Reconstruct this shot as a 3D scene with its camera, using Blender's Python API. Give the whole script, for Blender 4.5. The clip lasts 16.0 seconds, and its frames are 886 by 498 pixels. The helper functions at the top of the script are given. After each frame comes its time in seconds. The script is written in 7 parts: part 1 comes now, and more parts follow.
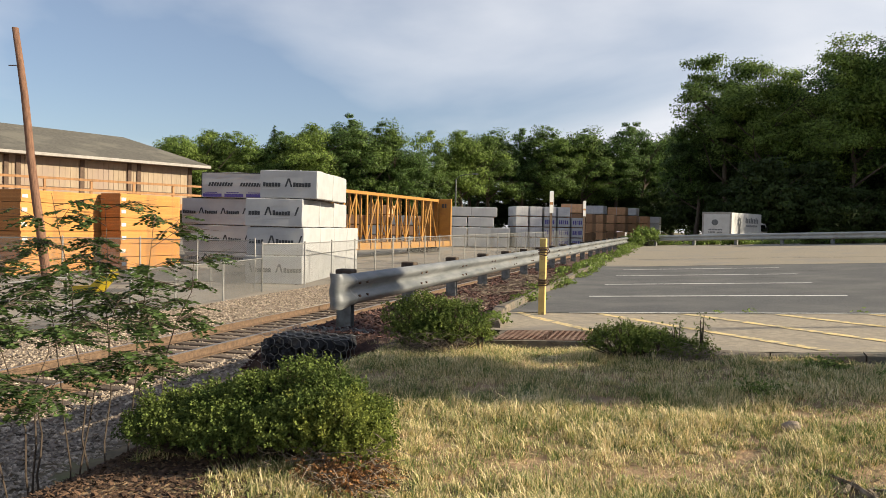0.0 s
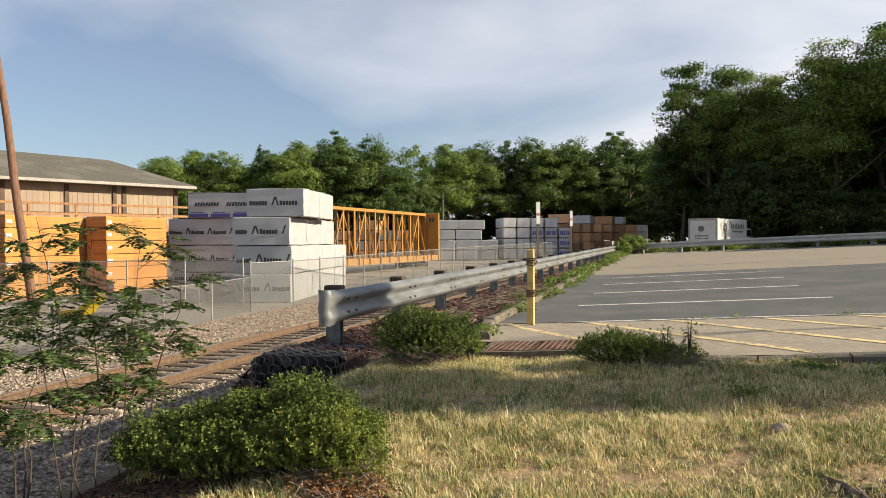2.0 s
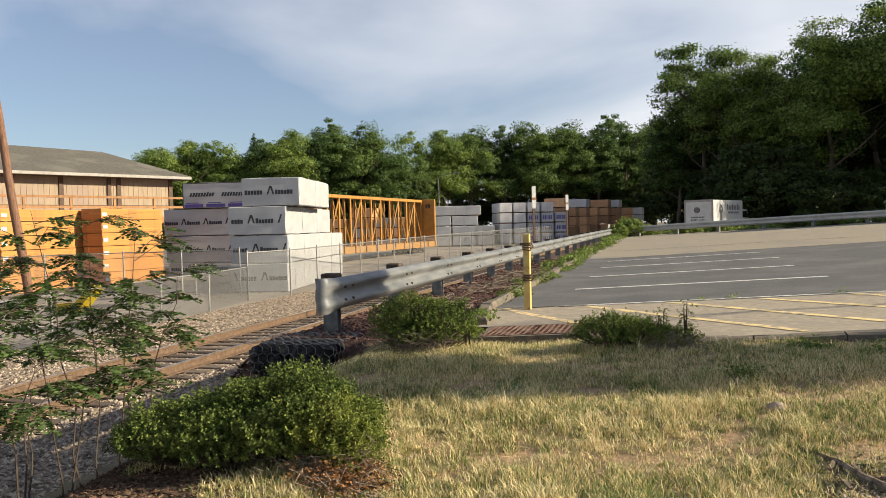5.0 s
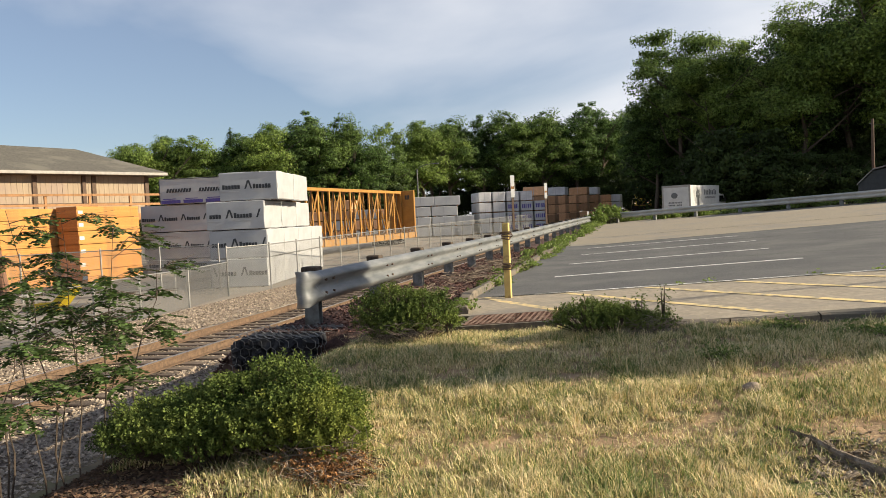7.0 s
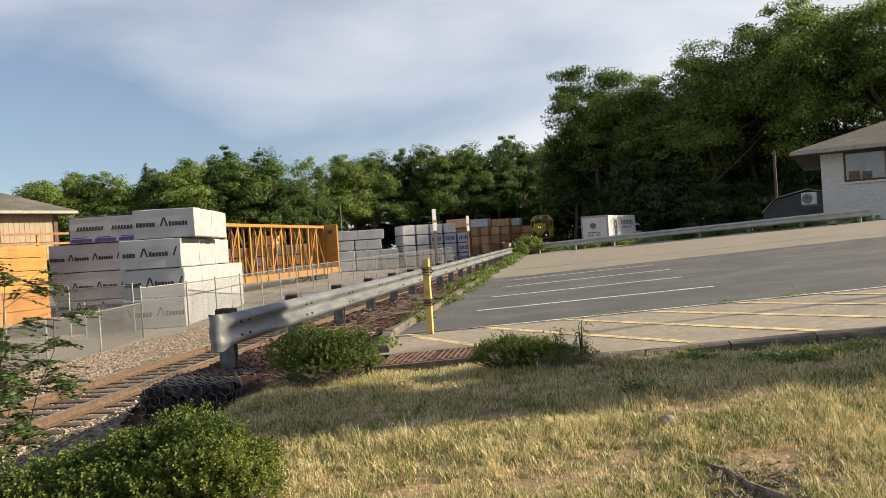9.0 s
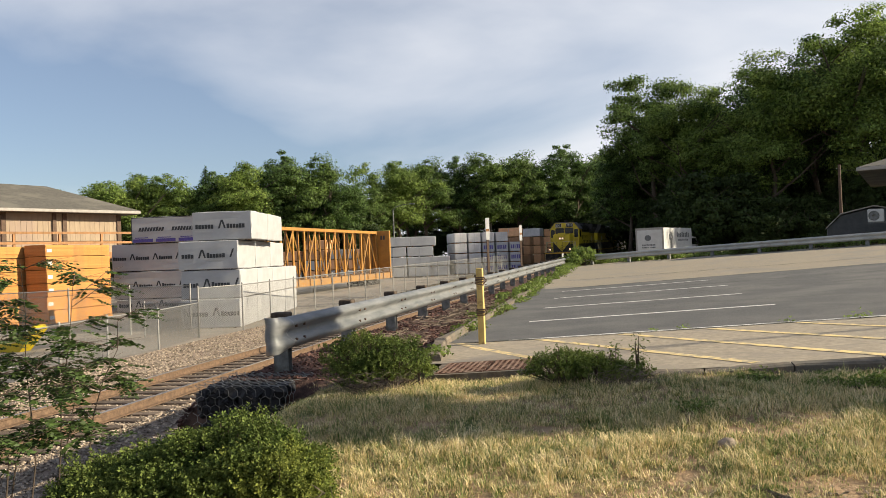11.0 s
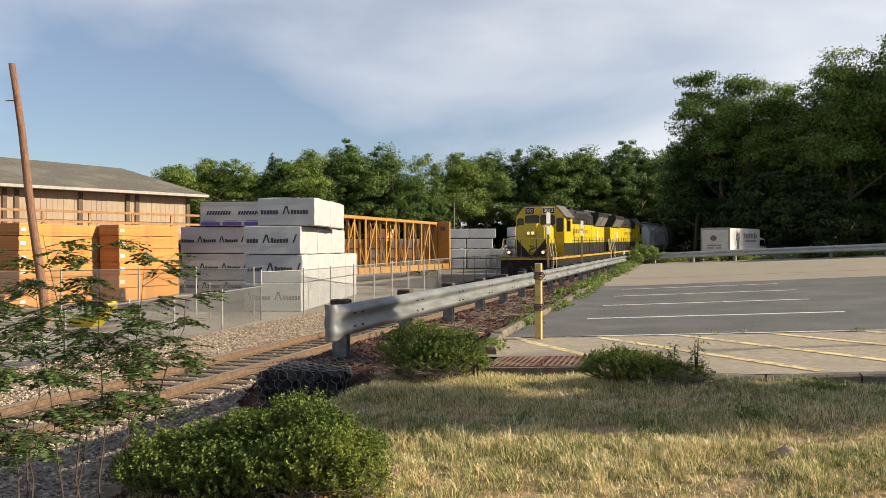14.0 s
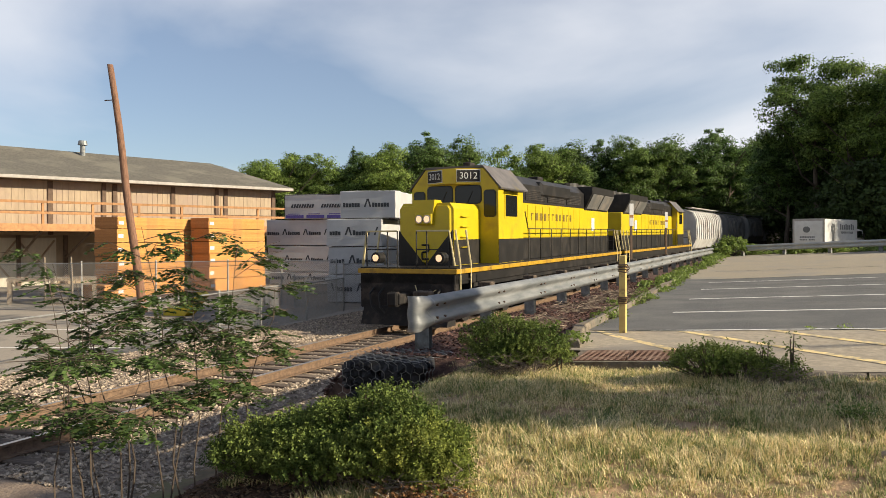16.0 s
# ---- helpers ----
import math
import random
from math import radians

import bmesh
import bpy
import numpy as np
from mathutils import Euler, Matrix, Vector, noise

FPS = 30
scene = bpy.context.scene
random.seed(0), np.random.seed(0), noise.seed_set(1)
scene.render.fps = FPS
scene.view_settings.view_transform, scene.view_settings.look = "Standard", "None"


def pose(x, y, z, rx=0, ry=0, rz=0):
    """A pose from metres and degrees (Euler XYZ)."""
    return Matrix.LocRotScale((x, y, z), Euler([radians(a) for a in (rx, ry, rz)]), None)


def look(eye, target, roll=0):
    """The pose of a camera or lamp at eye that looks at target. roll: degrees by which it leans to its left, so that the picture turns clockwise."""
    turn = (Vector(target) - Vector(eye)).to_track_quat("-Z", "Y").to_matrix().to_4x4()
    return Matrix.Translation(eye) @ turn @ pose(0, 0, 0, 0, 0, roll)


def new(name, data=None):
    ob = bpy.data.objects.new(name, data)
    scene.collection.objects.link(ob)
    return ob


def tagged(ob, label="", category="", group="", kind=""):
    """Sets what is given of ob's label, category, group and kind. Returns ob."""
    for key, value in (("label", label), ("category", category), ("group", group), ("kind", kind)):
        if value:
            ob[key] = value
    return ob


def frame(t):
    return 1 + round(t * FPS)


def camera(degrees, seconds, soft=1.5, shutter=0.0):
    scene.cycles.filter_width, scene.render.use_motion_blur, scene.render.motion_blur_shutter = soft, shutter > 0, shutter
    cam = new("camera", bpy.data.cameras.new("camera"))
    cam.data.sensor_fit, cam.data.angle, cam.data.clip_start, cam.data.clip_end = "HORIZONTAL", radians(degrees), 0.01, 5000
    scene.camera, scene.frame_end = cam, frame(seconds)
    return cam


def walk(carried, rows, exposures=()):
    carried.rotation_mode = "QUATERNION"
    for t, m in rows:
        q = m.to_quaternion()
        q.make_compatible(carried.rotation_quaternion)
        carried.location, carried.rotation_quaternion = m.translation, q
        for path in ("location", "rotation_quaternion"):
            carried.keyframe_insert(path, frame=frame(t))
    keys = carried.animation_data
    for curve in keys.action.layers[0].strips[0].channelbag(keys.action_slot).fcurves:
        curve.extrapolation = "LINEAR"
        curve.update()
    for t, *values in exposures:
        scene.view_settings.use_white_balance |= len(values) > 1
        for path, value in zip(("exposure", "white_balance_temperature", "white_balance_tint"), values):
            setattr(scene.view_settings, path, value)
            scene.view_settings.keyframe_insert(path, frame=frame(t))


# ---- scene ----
cam = camera(60, 16.0, soft=0.4)
PATH = [
    (0.0, pose(-0.017, 0.020, 1.004, 88.394, -1.224, 16.557)),
    (0.5, pose(-0.018, 0.025, 1.004, 87.744, -0.415, 15.761)),
    (1.0, pose(-0.006, 0.036, 1.004, 88.184, 0.111, 14.551)),
    (1.5, pose(0.001, 0.005, 1.001, 88.688, 0.485, 14.986)),
    (2.0, pose(-0.000, -0.000, 1.000, 89.431, 0.400, 15.669)),
    (2.5, pose(0.006, 0.003, 0.999, 90.298, 0.620, 15.838)),
    (3.0, pose(0.007, 0.006, 0.997, 90.828, 0.901, 15.523)),
    (3.5, pose(0.006, 0.010, 0.999, 90.247, 1.113, 15.071)),
    (4.0, pose(0.008, -0.003, 1.002, 89.065, 1.105, 15.233)),
    (6.5, pose(0.016, -0.009, 0.999, 87.999, 2.200, 15.327)),
    (7.0, pose(0.025, -0.033, 1.000, 87.638, 2.655, 13.901)),
    (7.5, pose(0.027, -0.001, 0.998, 88.460, 2.530, 11.722)),
    (8.0, pose(0.024, -0.010, 0.987, 88.432, 2.349, 10.131)),
    (8.5, pose(0.021, -0.023, 0.999, 88.827, 2.536, 8.612)),
    (9.0, pose(0.070, 0.038, 1.038, 89.763, 3.738, 8.269)),
    (9.5, pose(0.069, 0.026, 1.059, 90.063, 3.682, 9.541)),
    (10.0, pose(0.047, 0.045, 1.058, 90.878, 3.147, 10.765)),
    (12.5, pose(0.030, 0.055, 1.058, 89.842, 1.147, 13.381)),
    (13.0, pose(0.037, 0.045, 1.062, 89.795, 0.599, 13.939)),
    (13.5, pose(0.036, 0.031, 1.064, 89.868, 0.185, 15.042)),
    (14.0, pose(0.043, 0.027, 1.065, 90.025, 0.199, 16.534)),
    (14.5, pose(0.034, 0.015, 1.065, 89.873, 0.335, 18.641)),
    (15.0, pose(0.033, 0.022, 1.060, 89.685, 0.313, 20.285)),
    (15.5, pose(0.026, 0.015, 1.057, 89.634, 0.311, 21.358)),
    (16.0, pose(0.011, 0.031, 1.064, 89.464, 0.249, 22.436)),
]
walk(cam, PATH)

# ---- light ----
SUN_TO = Vector((0.90, 0.14, 0.41)).normalized()
world = bpy.data.worlds.new("sky")
scene.world = world
world.use_nodes = True
wn, wl = world.node_tree.nodes, world.node_tree.links
wn.clear()
w_out = wn.new("ShaderNodeOutputWorld")
w_bg = wn.new("ShaderNodeBackground")
w_sky = wn.new("ShaderNodeTexSky")
w_sky.sky_type = "NISHITA"
w_sky.sun_disc = False
w_sky.sun_elevation = math.asin(SUN_TO.z)
w_sky.sun_rotation = math.atan2(SUN_TO.x, SUN_TO.y)
w_sky.air_density, w_sky.dust_density, w_sky.ozone_density = 1.0, 0.3, 3.0
w_co = wn.new("ShaderNodeTexCoord")
w_map = wn.new("ShaderNodeMapping")
w_map.inputs["Scale"].default_value = (1.0, 1.0, 3.2)
w_map.inputs["Rotation"].default_value = (0.15, 0.25, 0.5)
w_noise = wn.new("ShaderNodeTexNoise")
w_noise.inputs["Scale"].default_value = 1.25
w_noise.inputs["Detail"].default_value = 7
w_noise.inputs["Roughness"].default_value = 0.46
w_noise.inputs["Distortion"].default_value = 0.35
w_ramp = wn.new("ShaderNodeValToRGB")
w_ramp.color_ramp.elements[0].position, w_ramp.color_ramp.elements[0].color = 0.38, (0.16, 0.16, 0.16, 1)
w_ramp.color_ramp.elements[1].position, w_ramp.color_ramp.elements[1].color = 0.62, (1, 1, 1, 1)
w_mix = wn.new("ShaderNodeMixRGB")
w_mix.inputs[2].default_value = (8.35, 8.5, 8.95, 1)
wl.new(w_co.outputs["Generated"], w_map.inputs[0])
wl.new(w_map.outputs[0], w_noise.inputs["Vector"])
wl.new(w_noise.outputs[0], w_ramp.inputs[0])
# the veil of cloud is thick towards the horizon and thins out overhead
w_sep = wn.new("ShaderNodeSeparateXYZ")
w_thin = wn.new("ShaderNodeMapRange")
w_thin.inputs["From Min"].default_value, w_thin.inputs["From Max"].default_value = 0.35, 0.75
w_thin.inputs["To Min"].default_value, w_thin.inputs["To Max"].default_value = 1.0, 0.35
w_mul = wn.new("ShaderNodeMath")
w_mul.operation = "MULTIPLY"
wl.new(w_co.outputs["Generated"], w_sep.inputs[0])
wl.new(w_sep.outputs[2], w_thin.inputs[0])
wl.new(w_ramp.outputs[0], w_mul.inputs[0])
wl.new(w_thin.outputs[0], w_mul.inputs[1])
wl.new(w_mul.outputs[0], w_mix.inputs[0])
w_tint = wn.new("ShaderNodeMixRGB")
w_tint.blend_type = "MULTIPLY"
w_tint.inputs[0].default_value = 1.0
w_tint.inputs[2].default_value = (1.0, 1.0, 1.04, 1)
wl.new(w_sky.outputs[0], w_tint.inputs[1])
wl.new(w_tint.outputs[0], w_mix.inputs[1])
wl.new(w_mix.outputs[0], w_bg.inputs[0])
w_bg.inputs[1].default_value = 0.056
wl.new(w_bg.outputs[0], w_out.inputs[0])
sun = new("sun", bpy.data.lights.new("sun", "SUN"))
sun.data.energy, sun.data.angle, sun.data.color = 5.0, radians(0.6), (1.0, 0.865, 0.64)
sun.matrix_world = look((0, 0, 60), Vector((0, 0, 60)) - SUN_TO)
scene.view_settings.exposure = 0.93


# ---- materials ----
def mat(name, c1, c2=None, scale=4.0, rough=0.8, metal=0.0, bump=0.2, bscale=None, island=0.0, obj_random=0.0, wear=None, wear_scale=1.2, wear_at=(0.5, 0.62), spec=0.3, translucent=0.0, stretch=None, c3=None):
    """Two colours mixed by fine noise, a third (wear) by coarse noise, bump by fine noise."""
    m = bpy.data.materials.new(name)
    m.use_nodes = True
    n, l = m.node_tree.nodes, m.node_tree.links
    b = n["Principled BSDF"]
    b.inputs["Roughness"].default_value, b.inputs["Metallic"].default_value = rough, metal
    b.inputs["Specular IOR Level"].default_value = spec
    c2 = c2 or tuple(v * 0.75 for v in c1)
    co = n.new("ShaderNodeTexCoord")
    vec = co.outputs["Object"]
    if stretch:
        mp = n.new("ShaderNodeMapping")
        mp.inputs["Scale"].default_value = stretch
        l.new(vec, mp.inputs[0])
        vec = mp.outputs[0]
    no = n.new("ShaderNodeTexNoise")
    no.inputs["Scale"].default_value, no.inputs["Detail"].default_value, no.inputs["Roughness"].default_value = scale, 6, 0.65
    l.new(vec, no.inputs["Vector"])
    rp = n.new("ShaderNodeValToRGB")
    rp.color_ramp.elements[0].position, rp.color_ramp.elements[0].color = 0.35, (*c2, 1)
    rp.color_ramp.elements[1].position, rp.color_ramp.elements[1].color = 0.65, (*c1, 1)
    if c3:
        e = rp.color_ramp.elements.new(0.5)
        e.color = (*c3, 1)
    l.new(no.outputs[0], rp.inputs[0])
    col = rp.outputs[0]
    if wear:
        nw = n.new("ShaderNodeTexNoise")
        nw.inputs["Scale"].default_value, nw.inputs["Detail"].default_value = wear_scale, 8
        nw.inputs["Roughness"].default_value = 0.6
        l.new(co.outputs["Object"], nw.inputs["Vector"])
        rw = n.new("ShaderNodeValToRGB")
        rw.color_ramp.elements[0].position, rw.color_ramp.elements[1].position = wear_at
        l.new(nw.outputs[0], rw.inputs[0])
        mx = n.new("ShaderNodeMixRGB")
        l.new(rw.outputs[0], mx.inputs[0])
        l.new(col, mx.inputs[1])
        mx.inputs[2].default_value = (*wear, 1)
        col = mx.outputs[0]
    if island or obj_random:
        hs = n.new("ShaderNodeHueSaturation")
        if island:
            src, amount = n.new("ShaderNodeNewGeometry").outputs["Random Per Island"], island
        else:
            src, amount = n.new("ShaderNodeObjectInfo").outputs["Random"], obj_random
        mr = n.new("ShaderNodeMapRange")
        mr.inputs["To Min"].default_value, mr.inputs["To Max"].default_value = 1 - amount, 1 + amount
        l.new(src, mr.inputs[0])
        l.new(mr.outputs[0], hs.inputs["Value"])
        l.new(col, hs.inputs["Color"])
        col = hs.outputs[0]
    l.new(col, b.inputs["Base Color"])
    if bump:
        nb = n.new("ShaderNodeTexNoise")
        nb.inputs["Scale"].default_value, nb.inputs["Detail"].default_value = bscale or scale * 4, 5
        l.new(vec, nb.inputs["Vector"])
        bp = n.new("ShaderNodeBump")
        bp.inputs["Strength"].default_value, bp.inputs["Distance"].default_value = bump, 0.02
        l.new(nb.outputs[0], bp.inputs["Height"])
        l.new(bp.outputs[0], b.inputs["Normal"])
    if translucent:
        tr = n.new("ShaderNodeBsdfTranslucent")
        l.new(col, tr.inputs[0])
        ms = n.new("ShaderNodeMixShader")
        ms.inputs[0].default_value = translucent
        l.new(b.outputs[0], ms.inputs[1])
        l.new(tr.outputs[0], ms.inputs[2])
        l.new(ms.outputs[0], n["Material Output"].inputs[0])
    return m


def glow(name, c, strength):
    m = mat(name, c, bump=0)
    b = m.node_tree.nodes["Principled BSDF"]
    b.inputs["Emission Color"].default_value, b.inputs["Emission Strength"].default_value = (*c, 1), strength
    return m


M = dict(
    soil=mat("soil", (0.20, 0.15, 0.09), (0.10, 0.08, 0.05), 3, 0.95, bump=0.5, wear=(0.12, 0.13, 0.05)),
    lawn=mat("lawn_soil", (0.42, 0.28, 0.165), (0.20, 0.14, 0.08), 9, 0.95, bump=0.6, wear=(0.12, 0.14, 0.045), wear_scale=1.6),
    asphalt=mat("asphalt", (0.115, 0.115, 0.114), (0.075, 0.075, 0.075), 40, 0.9, bump=0.3, wear=(0.155, 0.15, 0.14), wear_scale=0.9, wear_at=(0.42, 0.75)),
    old_asphalt=mat("old_asphalt", (0.32, 0.275, 0.205), (0.23, 0.2, 0.155), 30, 0.92, bump=0.3, wear=(0.24, 0.215, 0.18), wear_scale=0.6),
    concrete=mat("concrete", (0.38, 0.325, 0.245), (0.25, 0.215, 0.165), 14, 0.92, bump=0.35, wear=(0.27, 0.235, 0.19), wear_scale=1.3),
    kerb=mat("kerb", (0.20, 0.165, 0.125), (0.09, 0.075, 0.058), 9, 0.92, bump=0.5, wear=(0.12, 0.11, 0.09), wear_scale=2),
    yard=mat("yard_asphalt", (0.30, 0.262, 0.215), (0.22, 0.195, 0.165), 25, 0.92, bump=0.3, wear=(0.11, 0.105, 0.1), wear_scale=0.35),
    ballast=mat("ballast_bed", (0.36, 0.285, 0.215), (0.13, 0.10, 0.08), 16, 0.95, bump=1.0, bscale=22, wear=(0.2, 0.15, 0.115), wear_scale=0.9),
    stone=mat("ballast_stone", (0.42, 0.345, 0.265), (0.21, 0.17, 0.13), 9, 0.9, bump=0.3, island=0.55),
    mulch=mat("mulch", (0.11, 0.06, 0.048), (0.042, 0.025, 0.022), 22, 0.95, bump=1.0, wear=(0.12, 0.078, 0.06), wear_scale=3),
    chip=mat("mulch_chip", (0.125, 0.065, 0.052), (0.048, 0.028, 0.024), 10, 0.9, island=0.6),
    crack=mat("crack_dirt", (0.045, 0.045, 0.035), (0.03, 0.035, 0.02), 12, 0.95, bump=0.4),
    white_line=mat("white_line", (0.74, 0.73, 0.70), (0.56, 0.55, 0.52), 20, 0.8, bump=0.2, wear=(0.2, 0.195, 0.19), wear_scale=6, wear_at=(0.55, 0.68)),
    yellow_line=mat("yellow_line", (0.80, 0.60, 0.25), (0.66, 0.52, 0.28), 20, 0.8, bump=0.2, wear=(0.30, 0.26, 0.2), wear_scale=7, wear_at=(0.46, 0.62)),
    galv=mat("galvanised_steel", (0.25, 0.255, 0.255), (0.12, 0.13, 0.135), 3.5, 0.5, metal=0.35, bump=0.08, wear=(0.30, 0.2, 0.12), wear_scale=2.2, wear_at=(0.62, 0.74), stretch=(1, 0.35, 2)),
    galv_pale=mat("bright_galvanised_steel", (0.42, 0.42, 0.40), (0.31, 0.315, 0.30), 2.2, 0.6, bump=0.08, wear=(0.27, 0.24, 0.2), wear_scale=1.5, wear_at=(0.6, 0.75)),
    rotten=mat("rotten_wood", (0.30, 0.235, 0.17), (0.10, 0.078, 0.056), 22, 0.95, bump=1.0, stretch=(2, 1, 2), wear=(0.33, 0.28, 0.22), wear_scale=9),
    dark_post=mat("weathered_post", (0.24, 0.25, 0.25), (0.13, 0.135, 0.13), 9, 0.7, metal=0.3, wear=(0.1, 0.09, 0.07), wear_scale=6),
    yellow_post=mat("yellow_post", (0.56, 0.42, 0.15), (0.46, 0.33, 0.12), 8, 0.75, wear=(0.22, 0.15, 0.08), wear_scale=7, wear_at=(0.55, 0.66)),
    old_block=mat("old_block", (0.10, 0.075, 0.055), (0.045, 0.035, 0.028), 9, 0.92, bump=0.6, stretch=(2, 2, 0.5)),
    rail=mat("rail_steel", (0.19, 0.125, 0.08), (0.10, 0.066, 0.045), 12, 0.75, metal=0.2),
    rail_head=mat("rail_head", (0.5, 0.47, 0.43), (0.4, 0.36, 0.32), 8, 0.3, metal=0.9, bump=0.05),
    tie=mat("tie_timber", (0.17, 0.13, 0.10), (0.07, 0.055, 0.045), 3, 0.92, bump=0.6, obj_random=0.3, stretch=(1, 8, 6)),
    wrap=mat("white_wrap", (0.42, 0.425, 0.43), (0.35, 0.355, 0.365), 0.9, 0.45, bump=0.35, bscale=3, wear=(0.42, 0.42, 0.42), wear_scale=1.5, wear_at=(0.6, 0.8)),
    ink=mat("dark_ink", (0.05, 0.055, 0.065), (0.035, 0.04, 0.045), 9, 0.6, bump=0),
    ink_blue=mat("blue_ink", (0.09, 0.07, 0.27), (0.06, 0.05, 0.2), 9, 0.6, bump=0),
    print_grey=mat("print_grey", (0.16, 0.165, 0.17), (0.11, 0.115, 0.12), 9, 0.6, bump=0),
    ink_grey=mat("grey_ink", (0.45, 0.45, 0.46), (0.38, 0.38, 0.39), 9, 0.6, bump=0),
    lumber=mat("fresh_lumber", (0.55, 0.26, 0.075), (0.43, 0.195, 0.052), 5, 0.8, bump=0.3, obj_random=0.08, stretch=(0.4, 0.4, 9), wear=(0.36, 0.18, 0.06), wear_scale=0.8),
    lumber_end=mat("lumber_ends", (0.52, 0.24, 0.08), (0.3, 0.13, 0.05), 7, 0.85, bump=0.3, obj_random=0.12, stretch=(3, 3, 9)),
    deckwood=mat("deck_timber", (0.42, 0.22, 0.10), (0.28, 0.15, 0.07), 4, 0.85, bump=0.3, obj_random=0.15),
    siding=mat("tan_siding", (0.36, 0.285, 0.20), (0.29, 0.225, 0.16), 3, 0.85, bump=0.2, wear=(0.3, 0.23, 0.18), wear_scale=0.6, stretch=(1, 1, 0.3)),
    trimdark=mat("brown_trim", (0.13, 0.085, 0.06), (0.08, 0.055, 0.04), 5, 0.8),
    shingle=mat("roof_shingles", (0.13, 0.12, 0.102), (0.085, 0.08, 0.068), 6, 0.92, bump=0.4, wear=(0.15, 0.14, 0.115), wear_scale=0.5),
    door_pale=mat("pale_door", (0.58, 0.53, 0.44), (0.47, 0.43, 0.36), 4, 0.8, stretch=(6, 1, 0.3)),
    fascia=mat("fascia", (0.38, 0.36, 0.33), (0.28, 0.26, 0.24), 4, 0.7),
    dark=mat("pit_shade", (0.02, 0.018, 0.016), (0.012, 0.011, 0.01), 3, 0.95, bump=0),
    pole=mat("utility_pole_wood", (0.23, 0.125, 0.08), (0.11, 0.06, 0.04), 3, 0.9, bump=0.5, stretch=(6, 6, 0.4)),
    fence=mat("fence_wire", (0.33, 0.325, 0.31), (0.23, 0.23, 0.22), 9, 0.5, metal=0.6, bump=0),
    loco_yellow=mat("loco_yellow", (0.49, 0.37, 0.004), (0.42, 0.31, 0.004), 1.2, 0.42, bump=0.04, wear=(0.30, 0.2, 0.02), wear_scale=1.6, wear_at=(0.55, 0.8), spec=0.5),
    loco_sill=mat("loco_sill", (0.42, 0.25, 0.012), (0.30, 0.17, 0.012), 2, 0.5, bump=0.05, wear=(0.12, 0.07, 0.02), wear_scale=2.5, wear_at=(0.52, 0.7), spec=0.4),
    loco_black=mat("loco_black", (0.014, 0.013, 0.0125), (0.008, 0.0075, 0.0075), 2, 0.5, bump=0.05, wear=(0.024, 0.021, 0.019), wear_scale=1.5, spec=0.3),
    grime=mat("running_gear", (0.018, 0.016, 0.015), (0.01, 0.009, 0.009), 5, 0.85, bump=0.3, wear=(0.04, 0.032, 0.027), wear_scale=3),
    glass=mat("dark_glass", (0.012, 0.013, 0.014), (0.009, 0.01, 0.011), 1, 0.06, bump=0, spec=0.35),
    lamp=glow("lit_lamp", (1.0, 0.66, 0.38), 0.45),
    handrail=mat("handrail", (0.50, 0.43, 0.24), (0.38, 0.32, 0.17), 6, 0.5, bump=0),
    hopper=mat("hopper_grey", (0.42, 0.42, 0.41), (0.33, 0.33, 0.32), 1.5, 0.6, bump=0.1, wear=(0.25, 0.23, 0.21), wear_scale=0.7, stretch=(1, 1, 0.25)),
    hopper_dark=mat("hopper_dark", (0.12, 0.12, 0.115), (0.08, 0.078, 0.074), 1.5, 0.7, bump=0.1, wear=(0.17, 0.15, 0.13), wear_scale=0.7, stretch=(1, 1, 0.25)),
    car_yellow=mat("flatcar_yellow", (0.39, 0.20, 0.045), (0.31, 0.155, 0.035), 2.5, 0.6, bump=0.1, wear=(0.3, 0.15, 0.04), wear_scale=1.3),
    truck_white=mat("truck_white", (0.60, 0.60, 0.585), (0.50, 0.50, 0.49), 2, 0.4, bump=0.03),
    rubber=mat("rubber", (0.03, 0.03, 0.03), (0.02, 0.02, 0.02), 9, 0.8),
    brickwhite=mat("painted_brick", (0.66, 0.65, 0.62), (0.55, 0.54, 0.51), 6, 0.8, bump=0.3, obj_random=0.08),
    shed=mat("shed_grey", (0.10, 0.105, 0.11), (0.075, 0.08, 0.085), 4, 0.8),
    leaf=mat("leaf", (0.135, 0.2, 0.045), (0.083, 0.135, 0.03), 0.35, 0.6, bump=0, island=0.75, obj_random=0.3, translucent=0.42, spec=0.3),
    leaf_light=mat("leaf_light", (0.2, 0.27, 0.058), (0.125, 0.19, 0.04), 0.35, 0.6, bump=0, island=0.7, obj_random=0.2, translucent=0.46, spec=0.3),
    leaf_dark=mat("leaf_dark", (0.105, 0.17, 0.042), (0.062, 0.11, 0.028), 0.35, 0.6, bump=0, island=0.85, obj_random=0.4, translucent=0.46, spec=0.3),
    # darker leaf copy for the bushes: shade under the trees is in its colour
    leaf_shaded=mat("leaf_shaded", (0.045, 0.07, 0.018), (0.03, 0.048, 0.012), 0.35, 0.65, bump=0, island=0.45, translucent=0.2, spec=0.2),
    bark=mat("bark", (0.14, 0.11, 0.085), (0.07, 0.055, 0.042), 5, 0.95, bump=0.7, stretch=(3, 3, 0.6)),
    shrub=mat("shrub_leaf", (0.165, 0.205, 0.05), (0.06, 0.095, 0.024), 4, 0.7, bump=0, island=0.55, translucent=0.3, spec=0.12),
    sapling=mat("sapling_leaf", (0.072, 0.115, 0.028), (0.04, 0.07, 0.017), 5, 0.6, bump=0, island=0.5, translucent=0.35, spec=0.3),
